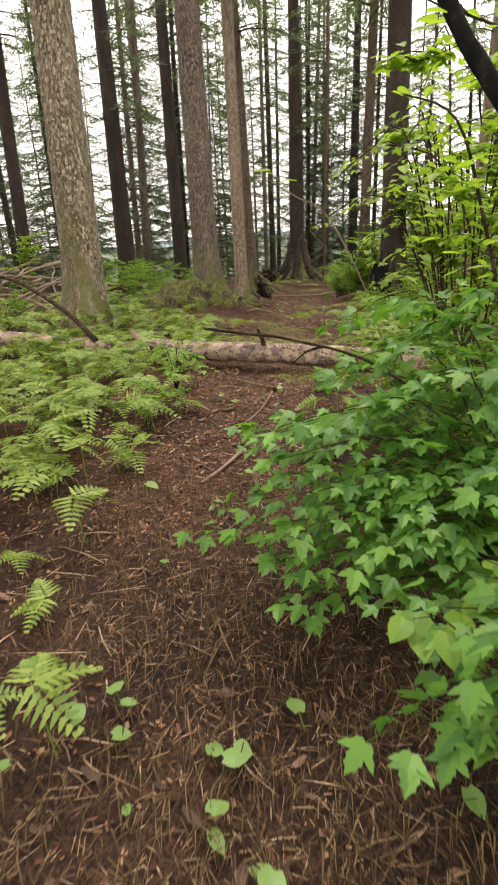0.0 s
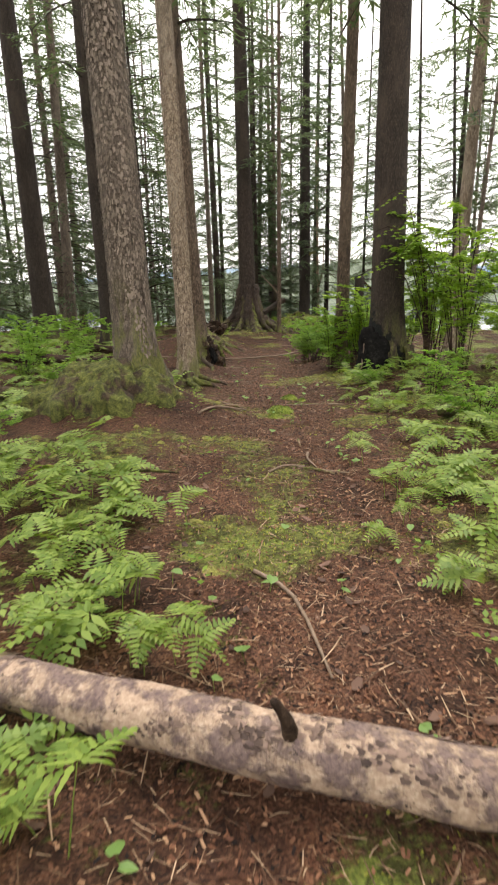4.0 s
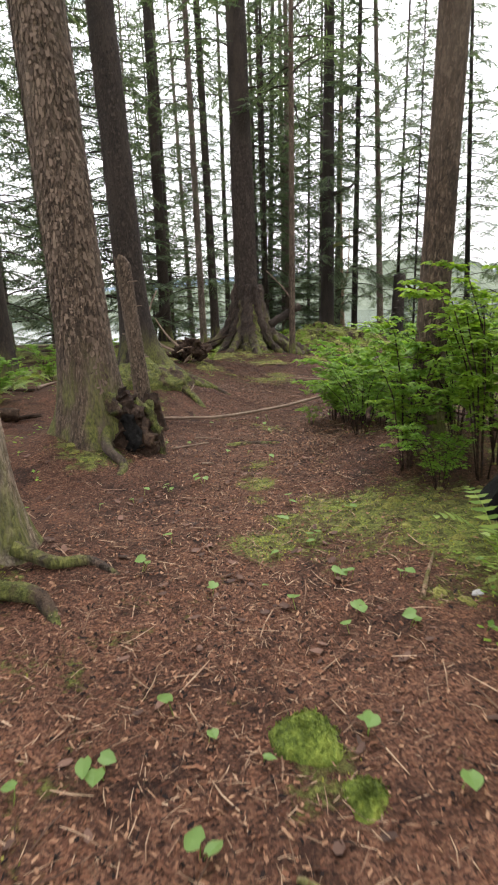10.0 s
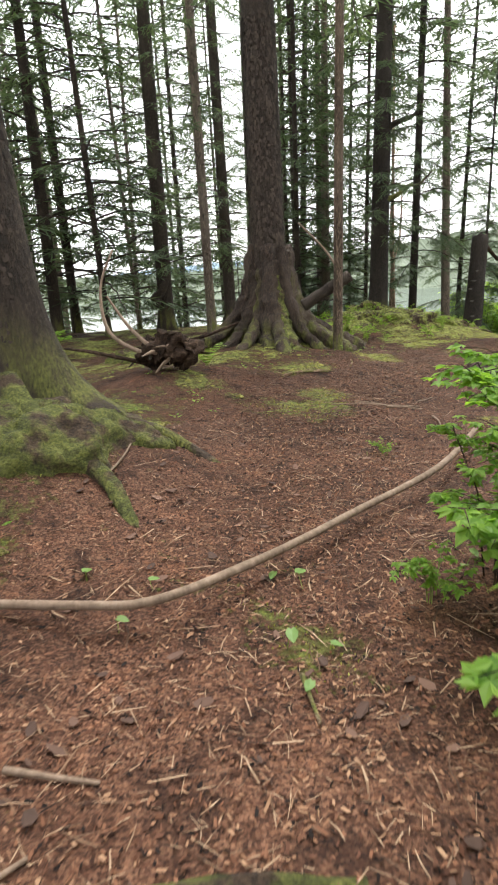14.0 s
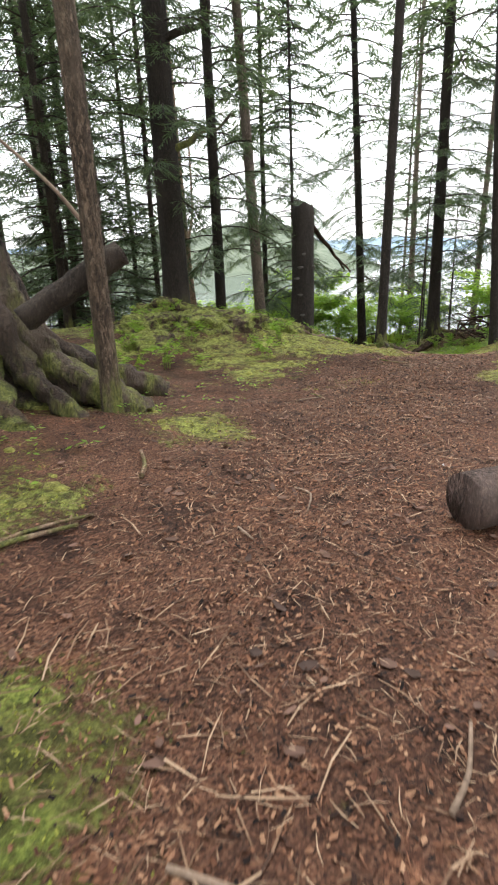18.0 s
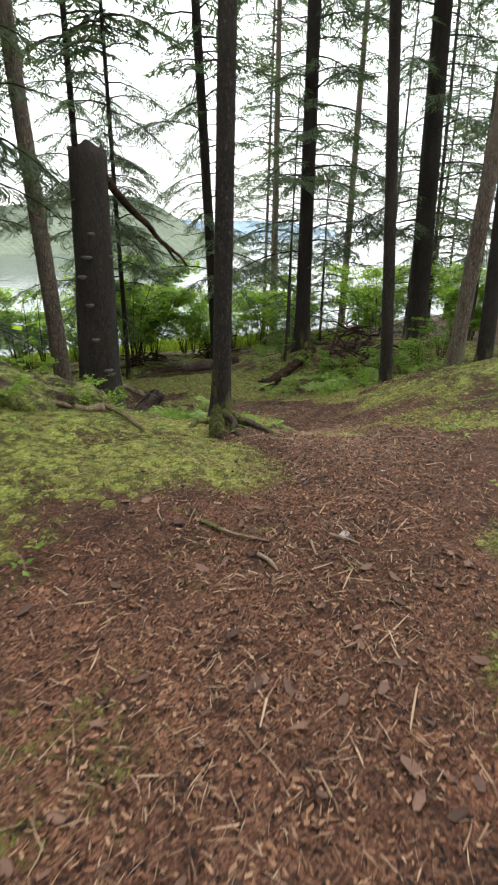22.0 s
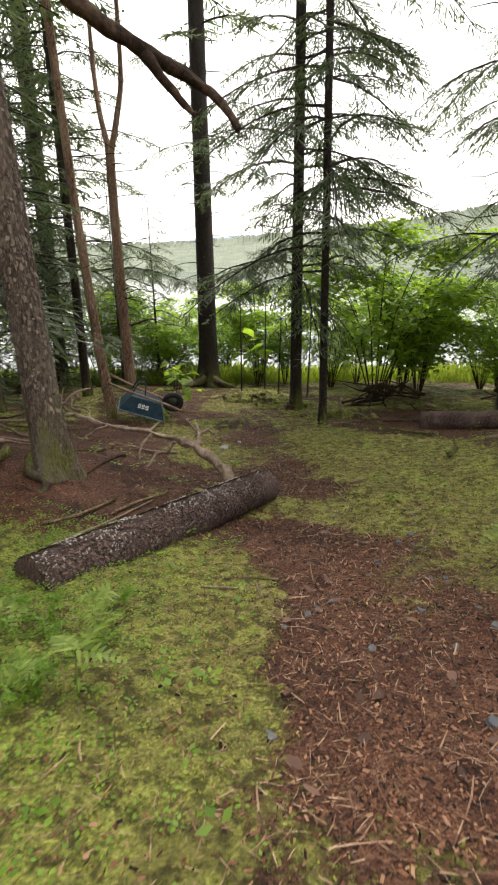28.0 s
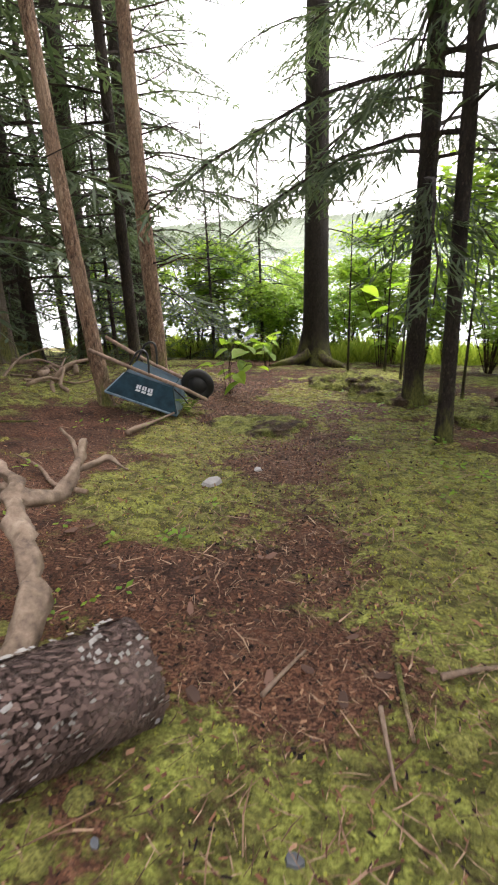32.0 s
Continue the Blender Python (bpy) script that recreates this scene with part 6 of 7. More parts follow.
def shrub_meshes(seed, tall, reach, stems, leaves, size, mat, single=False, round_=False, side=4):
    """Arching stems that branch and carry leaves in threes."""
    rng, s, out = random.Random(seed), Shape(), []
    tips = []
    for k in range(stems):
        a, rr = rng.uniform(0, 6.28), reach * rng.uniform(0.35, 1.0)
        z = tall * rng.uniform(0.6, 1.05)
        p = [Vector((math.cos(a) * 0.05, math.sin(a) * 0.05, -0.05)), Vector((math.cos(a) * rr * 0.3, math.sin(a) * rr * 0.3, z * 0.55)), Vector((math.cos(a) * rr * 0.7, math.sin(a) * rr * 0.7, z * 0.92)), Vector((math.cos(a) * rr, math.sin(a) * rr, z * rng.uniform(0.8, 1.0)))]
        r, st = 0.0025 + 0.0035 * tall, Shape()
        st.tube([tuple(q) for q in p], [r, r * 0.8, r * 0.55, r * 0.3], 5, 0, False)
        for j in range(side):
            u = rng.uniform(0.25, 1.0) * 2.999
            b = p[int(u)].lerp(p[int(u) + 1], u - int(u))
            a2 = a + rng.uniform(-1.6, 1.6)
            e = b + Vector((math.cos(a2), math.sin(a2), rng.uniform(-0.1, 0.35))) * rng.uniform(0.15, 0.4) * reach
            st.tube([tuple(b), tuple(b.lerp(e, 0.5) + Vector((0, 0, 0.03))), tuple(e)], [r * 0.5, r * 0.4, r * 0.2], 4, 0, False)
            tips.append((b, e))
        tips.append((p[0].lerp(p[1], 0.5), p[1]))
        tips.append((p[1], p[2]))
        tips.append((p[2], p[3]))
        out.append(st.mesh("stem", DARKWOOD if tall > 0.5 else FERN))
    for k in range(leaves):
        b, e = rng.choice(tips)
        c = b.lerp(e, rng.uniform(0.1, 1.05)) + Vector((rng.uniform(-1, 1), rng.uniform(-1, 1), rng.uniform(-0.6, 0.6))) * size * (1.6 if single else 0.5)
        a = rng.uniform(0, 6.28)
        n = Vector((rng.uniform(-0.45, 0.45), rng.uniform(-0.45, 0.45), 1))
        ln = size * rng.uniform(0.65, 1.25)
        for da in ((-0.9, 0, 0.9) if not (round_ or single) else (0,)):
            d = Vector((math.cos(a + da), math.sin(a + da), rng.uniform(-0.35, 0.1)))
            if round_:
                leaf_blade(s, c, d, n, ln, ln * 0.85, 0, 0.3, 0.06, 0.25)
                continue
            d.normalize()
            q, sd = ln * (1 if da == 0 else 0.8), d.cross(n).normalized()
            m = c + d * q * 0.45 + n.normalized() * q * 0.06
            tip = c + d * q - Vector((0, 0, q * 0.2))
            s.face([tuple(c), tuple(m - sd * q * 0.3 - Vector((0, 0, q * 0.05))), tuple(tip)])
            s.face([tuple(c), tuple(tip), tuple(m + sd * q * 0.3 - Vector((0, 0, q * 0.05)))])
    return *out, s.mesh("foliage", mat, smooth=False)


def plant(name, meshes, m, label, category, group):
    t = thing(name, m, label, category, group)
    for me in meshes:
        p = part(me.name.split(".")[0], me, None, t)
        if p.name.startswith("foliage"):
            tagged(p, kind="stuff")
    return t


FERNS = [oak_fern(k, 0.13 + 0.05 * (k % 4)) for k in range(10)]
TALL_FERNS = [tall_fern(k) for k in range(2)]
SEEDLINGS = [seedling(k) for k in range(6)]
SHRUB_NEAR = shrub_meshes(1, 0.62, 0.4, 8, 190, 0.075, LEAF_BANK, round_=True)
SHRUB_LOW = [shrub_meshes(k, 0.34, 0.35, 7, 100, 0.05, LEAF_BANK) for k in (2, 3)]
SHRUB_BANK = [shrub_meshes(k, 0.95, 0.75, 10, 800, 0.06, LEAF_BANK) for k in (4, 5)]
SHRUB_HIGH = [shrub_meshes(k, 2.2, 1.0, 8, 1000, 0.085, LEAF_BRIGHT, side=6) for k in (6, 7)]
SHRUB_SHORE = [shrub_meshes(k, 3.2, 1.8, 12, 4200, 0.15, LEAF_BRIGHT, single=True, side=10) for k in (8, 9)]
SHRUB_BRIGHT = [shrub_meshes(k, 0.34, 0.4, 7, 170, 0.04, LEAF_BRIGHT) for k in (10, 11)]


def put_plant(name, meshes, x, y, k, label, category, group, size=1.0, tilt=0.0):
    m = on_ground(x, y, (k * 67) % 360) @ pose(0, 0, 0, tilt, 0, 0) @ Matrix.Scale(size, 4)
    t = plant(name, meshes, m, label, category, group)
    return t


# shrubs at the start of the trail
put_plant("shrub", SHRUB_NEAR, 0.75, 1.0, 1, "low shrub with round fresh green leaves at the trail side", "shrub", "trailside shrubs", 1.05)
put_plant("shrub", SHRUB_NEAR, 1.05, 0.9, 2, "low shrub with round fresh green leaves at the trail side", "shrub", "trailside shrubs", 1.2)
put_plant("shrub", SHRUB_BANK[0], 0.95, 2.9, 8, "leafy green shrub beside the litter trail", "shrub", "trailside shrubs", 0.75)
put_plant("shrub", SHRUB_BANK[1], 1.35, 3.6, 4, "leafy green shrub beside the litter trail", "shrub", "trailside shrubs", 0.9)
put_plant("shrub", SHRUB_BANK[0], 1.75, 2.6, 5, "leafy green shrub beside the litter trail", "shrub", "trailside shrubs", 0.9)
put_plant("shrub", SHRUB_LOW[0], -0.75, 3.95, 6, "small leafy plant among ferns", "shrub", "low leafy plants", 1.0)
for k, (x, y, q) in enumerate(((1.75, 4.4, 1.0), (2.2, 5.7, 1.1), (1.9, 3.2, 1.05), (3.0, 7.0, 1.0), (3.5, 15.3, 0.75), (3.0, 15.7, 0.6), (3.8, 15.6, 0.8), (4.5, 14.2, 1.25), (4.75, 13.6, 1.2), (4.6, 13.0, 0.85), (4.3, 14.9, 0.8), (5.4, 12.4, 1.0), (4.8, 9.6, 0.9), (5.6, 16.2, 0.9), (4.9, 18.2, 0.8), (6.2, 14.4, 1.0), (-5.2, 13.4, 0.8))):
    put_plant("shrub", SHRUB_HIGH[k % 2], x, y, k * 3 + 1, "tall airy shrub with bright yellow-green leaves", "shrub", "tall bright shrubs", q)
BANK_BY_TRAIL = ((3.15, 16.0, 0.85), (3.0, 17.1, 0.95), (3.7, 16.2, 1.1), (3.35, 18.4, 0.95), (3.9, 17.2, 1.25), (4.6, 18.6, 1.2), (3.4, 16.9, 1.0), (3.5, 17.9, 0.9), (3.1, 18.9, 0.95), (3.35, 18.3, 1.1), (3.55, 19.3, 1.2), (3.2, 18.5, 0.8), (3.85, 18.8, 1.05), (4.2, 16.6, 1.1), (4.3, 17.8, 1.15), (3.1, 15.2, 0.6), (-2.3, 17.6, 1.0), (-1.9, 19.4, 0.9), (-3.0, 15.4, 0.9), (-3.4, 12.8, 0.9), (-2.6, 13.2, 0.7), (-4.2, 9.8, 0.8))
BANK_BEYOND = ((2.7, 8.4, 0.55), (3.0, 9.6, 0.8), (3.2, 11.2, 0.8), (2.9, 12.6, 0.5), (-1.8, 22.3, 0.8), (-3.2, 20.6, 1.0), (15.3, 33.6, 0.7), (16.1, 33.2, 0.9), (15.3, 35.2, 0.6), (17.6, 33.8, 1.0), (15.6, 37.2, 0.6), (18.0, 31.8, 1.0), (-1.2, 25.5, 0.8), (-2.0, 12.9, 0.7), (-2.7, 14.2, 0.85), (-1.7, 13.5, 0.5), (-3.4, 16.4, 1.0), (-2.2, 16.2, 0.7), (-2.0, 9.6, 0.5))
for k, (x, y, q) in enumerate(BANK_BY_TRAIL + BANK_BEYOND):
    put_plant("shrub", SHRUB_BANK[k % 2], x, y, k * 5 + 2, "dense leafy green shrub on the bank", "shrub", "bank shrubs", q)
for k, (x, y, q) in enumerate(((13.6, 46.6, 1.0), (15.3, 45.6, 0.95), (17.2, 45.4, 0.9), (19.8, 41.8, 0.9), (21.2, 39.6, 0.9), (11.6, 49.0, 1.1), (8.2, 51.2, 1.1), (6.4, 49.6, 1.0), (9.6, 52.4, 0.9), (22.4, 36.2, 1.0), (23.4, 33.4, 1.1), (12.4, 48.2, 0.7), (18.9, 44.4, 0.8), (14.6, 48.4, 1.0), (20.6, 44.6, 0.9), (25.0, 38.5, 1.0), (4.2, 50.0, 1.0), (10.4, 50.8, 0.8), (7.3, 53.0, 1.0), (16.3, 47.3, 0.8), (14.2, 43.7, 1.4), (15.3, 44.2, 0.9), (16.9, 43.0, 0.85), (8.9, 49.4, 0.8), (20.3, 38.2, 0.8))):
    put_plant("shore_bush", SHRUB_SHORE[k % 2], x, y, k * 7 + 3, "tall bright green leafy bush at the lake shore", "bush", "shore bushes", q * (0.85 + 0.25 * ((k * 37) % 10) / 10))
for k in range(22):
    x = 4.5 + 0.75 * k + 0.5 * math.sin(k * 2.3)
    if abs(x - 10.2) > 0.9:
        put_plant("shore_bush", SHRUB_HIGH[k % 2], x, 48.3 - max(0, x - 15) * 0.8 + 0.7 * math.sin(k * 1.7), k * 5, "low bright green leafy bush at the lake shore", "bush", "shore bushes", 0.6 + 0.35 * math.sin(k * 3.1) ** 2)
for k, (x, y, q) in enumerate(((6.4, 29.3, 1.0), (7.0, 30.0, 0.9), (5.6, 30.4, 1.0), (8.5, 32.6, 1.1), (8.3, 32.1, 1.0), (9.4, 32.2, 0.9), (8.7, 32.9, 1.0), (4.3, 28.6, 1.2), (4.9, 29.3, 1.2), (3.9, 29.4, 1.1), (9.8, 32.6, 1.0), (13.6, 33.4, 1.0), (14.2, 34.0, 1.2), (14.9, 34.4, 1.0), (13.1, 33.0, 0.7), (14.7, 36.9, 1.2), (15.4, 36.0, 1.2), (6.6, 31.6, 1.0), (7.6, 31.9, 1.1), (5.3, 32.2, 1.0), (10.3, 33.2, 0.9), (16.0, 38.6, 1.2), (17.0, 40.0, 1.3), (5.0, 31.4, 0.8), (5.9, 31.0, 0.7), (6.8, 30.8, 0.6), (7.3, 30.5, 0.7), (7.9, 30.6, 0.8), (8.3, 30.9, 0.6), (4.6, 30.4, 1.0), (4.2, 31.2, 1.2), (7.2, 32.6, 0.9), (8.0, 32.3, 1.0), (8.7, 32.9, 1.1), (6.0, 32.9, 0.8), (5.4, 29.4, 0.5), (9.9, 31.0, 0.6), (12.9, 32.2, 0.6), (13.8, 32.6, 0.8), (14.6, 33.4, 1.0), (3.4, 28.9, 1.1), (3.0, 29.6, 1.1))):
    put_plant("low_shrub", SHRUB_BRIGHT[k % 2], x, y, k * 11 + 1, "low bright green leafy shrub on mossy ground", "shrub", "low bright shrubs", q)
for k, (x, y, q) in enumerate(((10.35, 33.7, 0.75), (10.6, 34.1, 0.6), (10.2, 34.2, 0.8), (10.75, 33.5, 0.5), (10.45, 33.2, 0.8), (10.85, 34.5, 0.45), (10.1, 32.9, 0.9), (10.6, 32.8, 0.6), (10.9, 33.9, 0.4), (10.3, 32.3, 0.9), (9.6, 31.6, 0.8), (9.9, 31.9, 0.7))):
    put_plant("low_shrub", SHRUB_LOW[k % 2], x, y, k * 13 + 1, "low pale green leafy plant on thick moss", "shrub", "low leafy plants", q)
put_plant("large_leaf_plant", shrub_meshes(21, 0.7, 0.55, 5, 16, 0.26, LEAF_BRIGHT, round_=True), 9.95, 42.5, 1, "broad-leaved bright green plant behind the wheelbarrow", "plant", "", 1.0)
put_plant("large_leaf_plant", shrub_meshes(22, 0.9, 0.6, 5, 16, 0.26, LEAF_BRIGHT, round_=True), 9.3, 46.6, 2, "broad-leaved bright green plant near the shore", "plant", "", 1.0)
put_plant("large_leaf_plant", shrub_meshes(23, 1.5, 0.6, 5, 18, 0.28, LEAF_BRIGHT, round_=True), 11.6, 47.0, 3, "broad-leaved bright green plant near the shore", "plant", "", 1.2)
put_plant("small_plant", SHRUB_LOW[0], 3.12, 20.95, 4, "lone small leafy plant on needle litter", "plant", "", 0.45)
put_plant("small_plant", SHRUB_LOW[1], 2.75, 18.75, 5, "small leafy plant by the fallen branch", "plant", "", 0.8)



def arching_bush(name, root, tips, per, size, mat, label, seed, r=0.008, sag=0.25, lobed=False):
    """Canes that arch from one root, each set with leaves in threes."""
    rng = random.Random(seed)
    o = Vector((root[0], root[1], floor_z(root[0], root[1])))
    t = thing(name, Matrix.Translation(o), label, "shrub")
    s = Shape()
    for tip in tips:
        e = Vector(tip) - o
        q = [Vector((0, 0, -0.08)), Vector((e.x * 0.15, e.y * 0.15, e.z * 0.55)), Vector((e.x * 0.5, e.y * 0.5, e.z * (1.0 + sag * 0.5))), e]
        part("cane", limb_shape(q, r, r * 0.35, 6, 0.1, seed, 5), DARKWOOD, t)
        for k in range(per):
            u = 0.25 + 0.75 * k / max(1, per - 1)
            w = u * 3
            i = min(2, int(w))
            c = q[i].lerp(q[i + 1], w - i) + Vector((0, 0, 0.06 * sag * math.sin(math.pi * u)))
            d0 = (q[i + 1] - q[i]).normalized()
            side = Vector((-d0.y, d0.x, 0)).normalized() * (1 if k % 2 else -1)
            a = (side * rng.uniform(0.6, 1.2) + d0 * 0.8 + Vector((0, 0, rng.uniform(-0.3, 0.35)))).normalized()
            stalk = c + a * size * rng.uniform(0.5, 1.2)
            s.face([tuple(c), tuple(stalk), tuple(stalk + Vector((0, 0, 0.003)))])
            nrm = Vector((rng.uniform(-0.45, 0.45), rng.uniform(-0.6, 0.3), 1))
            if lobed:
                far = stalk + Vector((rng.uniform(-1, 1), rng.uniform(-1, 1), rng.uniform(-0.6, 0.6))) * size
                s.face([tuple(c), tuple(far), tuple(far + Vector((0, 0, 0.003)))])
                lobed_leaf(s, far, (a + Vector((rng.uniform(-0.6, 0.6), rng.uniform(-0.8, 0.2), -0.2))), nrm, size * rng.uniform(0.7, 1.45))
                continue
            for da in (-1.0, 0, 1.0):
                b = Vector((a.x * math.cos(da) - a.y * math.sin(da), a.x * math.sin(da) + a.y * math.cos(da), a.z * 0.5 - 0.1))
                ln = size * rng.uniform(0.8, 1.15) * (1.0 if da == 0 else 0.8)
                leaf_blade(s, stalk, b, nrm, ln, ln * 0.66, 0, 0.25, 0.06, 0.22)
    tagged(part("foliage", s, mat, t, smooth=False), kind="stuff")
    return t


arching_bush("leafy_bush", (0.95, 1.75), ((-0.16, 1.78, 0.56), (0.02, 1.9, 0.88), (0.12, 2.15, 0.8), (0.36, 2.3, 1.02), (0.4, 2.5, 1.18), (0.22, 1.75, 0.72), (0.35, 1.5, 0.62), (0.5, 1.95, 0.98), (0.6, 2.3, 1.1), (0.45, 1.2, 0.5), (0.3, 2.0, 0.55), (0.7, 1.5, 0.8), (0.05, 1.72, 0.5), (0.2, 1.95, 0.9), (0.28, 1.85, 0.66), (0.45, 2.15, 0.85), (0.5, 1.75, 0.75), (0.55, 1.55, 0.6), (0.62, 2.0, 0.8), (0.15, 1.6, 0.4), (0.0, 2.2, 0.75), (0.3, 2.6, 0.9), (0.55, 2.7, 1.15), (0.75, 2.2, 1.2), (0.8, 1.8, 1.0), (-0.05, 1.9, 0.62), (0.1, 1.85, 0.8), (0.4, 1.7, 0.55), (0.3, 2.3, 0.75), (0.2, 1.7, 0.5), (0.35, 1.9, 0.7), (0.15, 2.05, 0.66), (0.5, 1.6, 0.7), (0.1, 1.66, 0.62)), 60, 0.056, LEAF_DEEP, "leafy cane bush with fresh green lobed leaves over the trail", 31, 0.0045, lobed=True)
arching_bush("leafy_bush", (0.9, 0.9), ((0.3, 1.0, 0.5), (0.4, 1.25, 0.62), (0.5, 0.75, 0.6), (0.7, 1.2, 0.8), (0.55, 1.05, 0.7), (0.6, 0.85, 0.85), (0.42, 0.95, 0.66), (0.5, 1.15, 0.45), (0.65, 1.0, 0.6), (0.5, 0.95, 0.5), (0.6, 1.15, 0.7)), 46, 0.056, LEAF_DEEP, "low cane bush with fresh green leaves at the trail side", 32, 0.0045, lobed=True)
arching_bush("leafy_bush", (-0.62, 4.72), ((-0.5, 4.6, 0.66), (-0.72, 4.62, 0.7), (-0.4, 4.8, 0.62), (-0.8, 4.85, 0.64), (-0.55, 4.95, 0.72), (-0.62, 4.45, 0.56), (-0.35, 4.62, 0.55)), 12, 0.05, LEAF_BANK, "small leafy cane plant among ferns", 35, 0.005)
arching_bush("airy_bush", (1.75, 4.9), ((0.92, 5.35, 2.1), (0.64, 5.25, 1.66), (1.0, 5.0, 1.5), (1.05, 4.6, 2.25), (0.78, 4.1, 1.75), (0.9, 4.2, 2.1), (0.7, 4.6, 1.95), (1.2, 4.2, 2.5), (1.12, 3.9, 2.35), (0.95, 3.8, 2.0), (1.25, 5.6, 1.3), (1.0, 4.4, 1.2), (1.4, 5.8, 1.9)), 24, 0.055, LEAF_BRIGHT, "tall airy cane bush with bright yellow-green leaves", 33, 0.01, 0.3, True)
arching_bush("airy_bush", (4.35, 13.9), ((3.1, 13.9, 2.9), (2.85, 13.8, 2.4), (3.3, 13.8, 2.1), (2.9, 13.9, 1.9), (3.5, 13.4, 2.2), (3.6, 13.9, 2.6), (3.9, 13.6, 1.8), (4.3, 13.7, 2.2), (4.5, 13.8, 1.7), (4.2, 13.5, 1.5)), 30, 0.06, LEAF_BRIGHT, "tall airy cane bush before a charred trunk", 34, 0.012, 0.3)

o = Vector((0.95, 1.9, floor_z(0.95, 1.9)))
t = thing("arching_branch", Matrix.Translation(o), "dark mossy dead stem arching low over the trail", "branch")
part("stem", limb_shape([Vector(p) - o for p in ((0.95, 1.9, 0.2), (0.75, 2.0, 0.8), (0.5, 2.15, 1.05), (0.18, 2.26, 1.146), (-0.01, 2.27, 1.176), (-0.164, 2.28, 1.2))], 0.005, 0.006, 8, 0.4), DARKWOOD, t)
part("side_twig", limb_shape([Vector(p) - o for p in ((0.3, 2.23, 1.12), (0.25, 2.35, 1.08), (0.2, 2.5, 1.0))], 0.006, 0.003, 6), DARKWOOD, t)
# the leaning stem and twigs that hang over the first steps
t = thing("leaning_stem", pose(1.72, 1.98, floor_z(1.72, 1.98)), "dark crooked stem leaning over the trail with bright leaves", "tree")
part("stem", limb_shape([(0, 0, -0.1), (-0.25, 0.1, 0.75), (-0.63, 0.27, 1.5), (-0.78, 0.38, 1.8), (-0.95, 0.52, 2.15), (-1.2, 0.8, 2.9)], 0.042, 0.026, 12, 0.35), CHAR, t)
s, rng = Shape(), random.Random(9)
for k in range(170):
    u = rng.random()
    c = Vector((-0.9, 0.5, 1.85)).lerp(Vector((-0.1, 1.6, 1.9)), u) + Vector((rng.uniform(-0.3, 0.3), rng.uniform(-0.4, 0.8), rng.uniform(-0.75, 0.45)))
    a = rng.uniform(0, 6.28)
    leaf_blade(s, c, (math.cos(a), math.sin(a), rng.uniform(-0.5, 0.1)), (rng.uniform(-0.4, 0.4), rng.uniform(-0.4, 0.4), 1), rng.uniform(0.06, 0.11), rng.uniform(0.035, 0.06))
tagged(part("foliage", s, LEAF_BRIGHT, t, smooth=False), kind="stuff")
for q in (((-0.5, 0.2, 1.3), (-0.2, 0.8, 1.6), (0.0, 1.5, 1.7)), ((-0.75, 0.35, 1.75), (-0.6, 1.0, 1.95), (-0.3, 1.7, 1.9)), ((-0.9, 0.5, 2.1), (-0.7, 0.9, 2.2), (-0.2, 1.3, 2.2)), ((-0.4, 0.2, 1.1), (-0.45, 0.9, 1.2), (-0.35, 1.5, 1.25))):
    part("twig", limb_shape(q, 0.012, 0.004, 6), DARKWOOD, t)
for k, (x, y, zz, dx) in enumerate(((1.9, 4.6, 0.1, 0), (1.5, 3.1, 0.0, 1), (2.1, 3.9, 0.0, 2))):
    o = Vector((x, y, floor_z(x, y)))
    t = thing("bare_shrub", Matrix.Translation(o), "thin bare arching stem of a shrub", "shrub")
    part("stem", limb_shape([(0, 0, -0.1), (-0.05 * dx, 0.1, 0.7), (-0.1 - 0.1 * dx, 0.15, 1.3), (-0.4, 0.1, 1.75), (-0.8 + 0.1 * dx, 0.0, 1.85)], 0.016, 0.004, 7), DARKWOOD, t)
o = Vector((1.15, 4.1, floor_z(1.15, 4.1)))
t = thing("overhanging_twig", Matrix.Translation(o), "slender twig with a few bright leaves reaching over the trail", "shrub")
part("twig", limb_shape([Vector(p) - o for p in ((1.15, 4.1, 0.2), (0.95, 4.15, 1.0), (0.62, 4.2, 1.66), (0.39, 4.26, 1.82), (0.22, 4.31, 1.93), (0.1, 4.34, 2.03))], 0.0055, 0.003, 6), DEADWOOD, t)
s = Shape()
leaf_blade(s, Vector((0.22, 4.33, 2.0)) - o, (-1, 0.1, 0.1), (0.1, -0.3, 1), 0.16, 0.07)
leaf_blade(s, Vector((0.24, 4.33, 1.98)) - o, (-0.3, 0.6, 0.2), (0, 0.2, 1), 0.1, 0.05)
leaf_blade(s, Vector((0.3, 4.3, 1.93)) - o, (0.6, 0.3, 0.1), (0, -0.1, 1), 0.12, 0.06)
part("leaf", s, LEAF_BRIGHT, t, smooth=False)

# young conifers in the dark wood by the shore
for k, (x, y) in enumerate(((6.6, 45.2), (7.4, 48.4), (5.0, 43.6), (8.3, 49.6), (3.6, 45.2), (4.4, 48.2), (2.2, 43.0), (6.0, 47.4), (18.2, 38.6), (18.6, 40.6), (6.9, 50.6), (20.2, 37.0))):
    conifer(x, y, 0.045, (0, 0), BARK_DARK, "young", k, height=5.5, flare=0.2, label="young dense dark green conifer", sides=8)


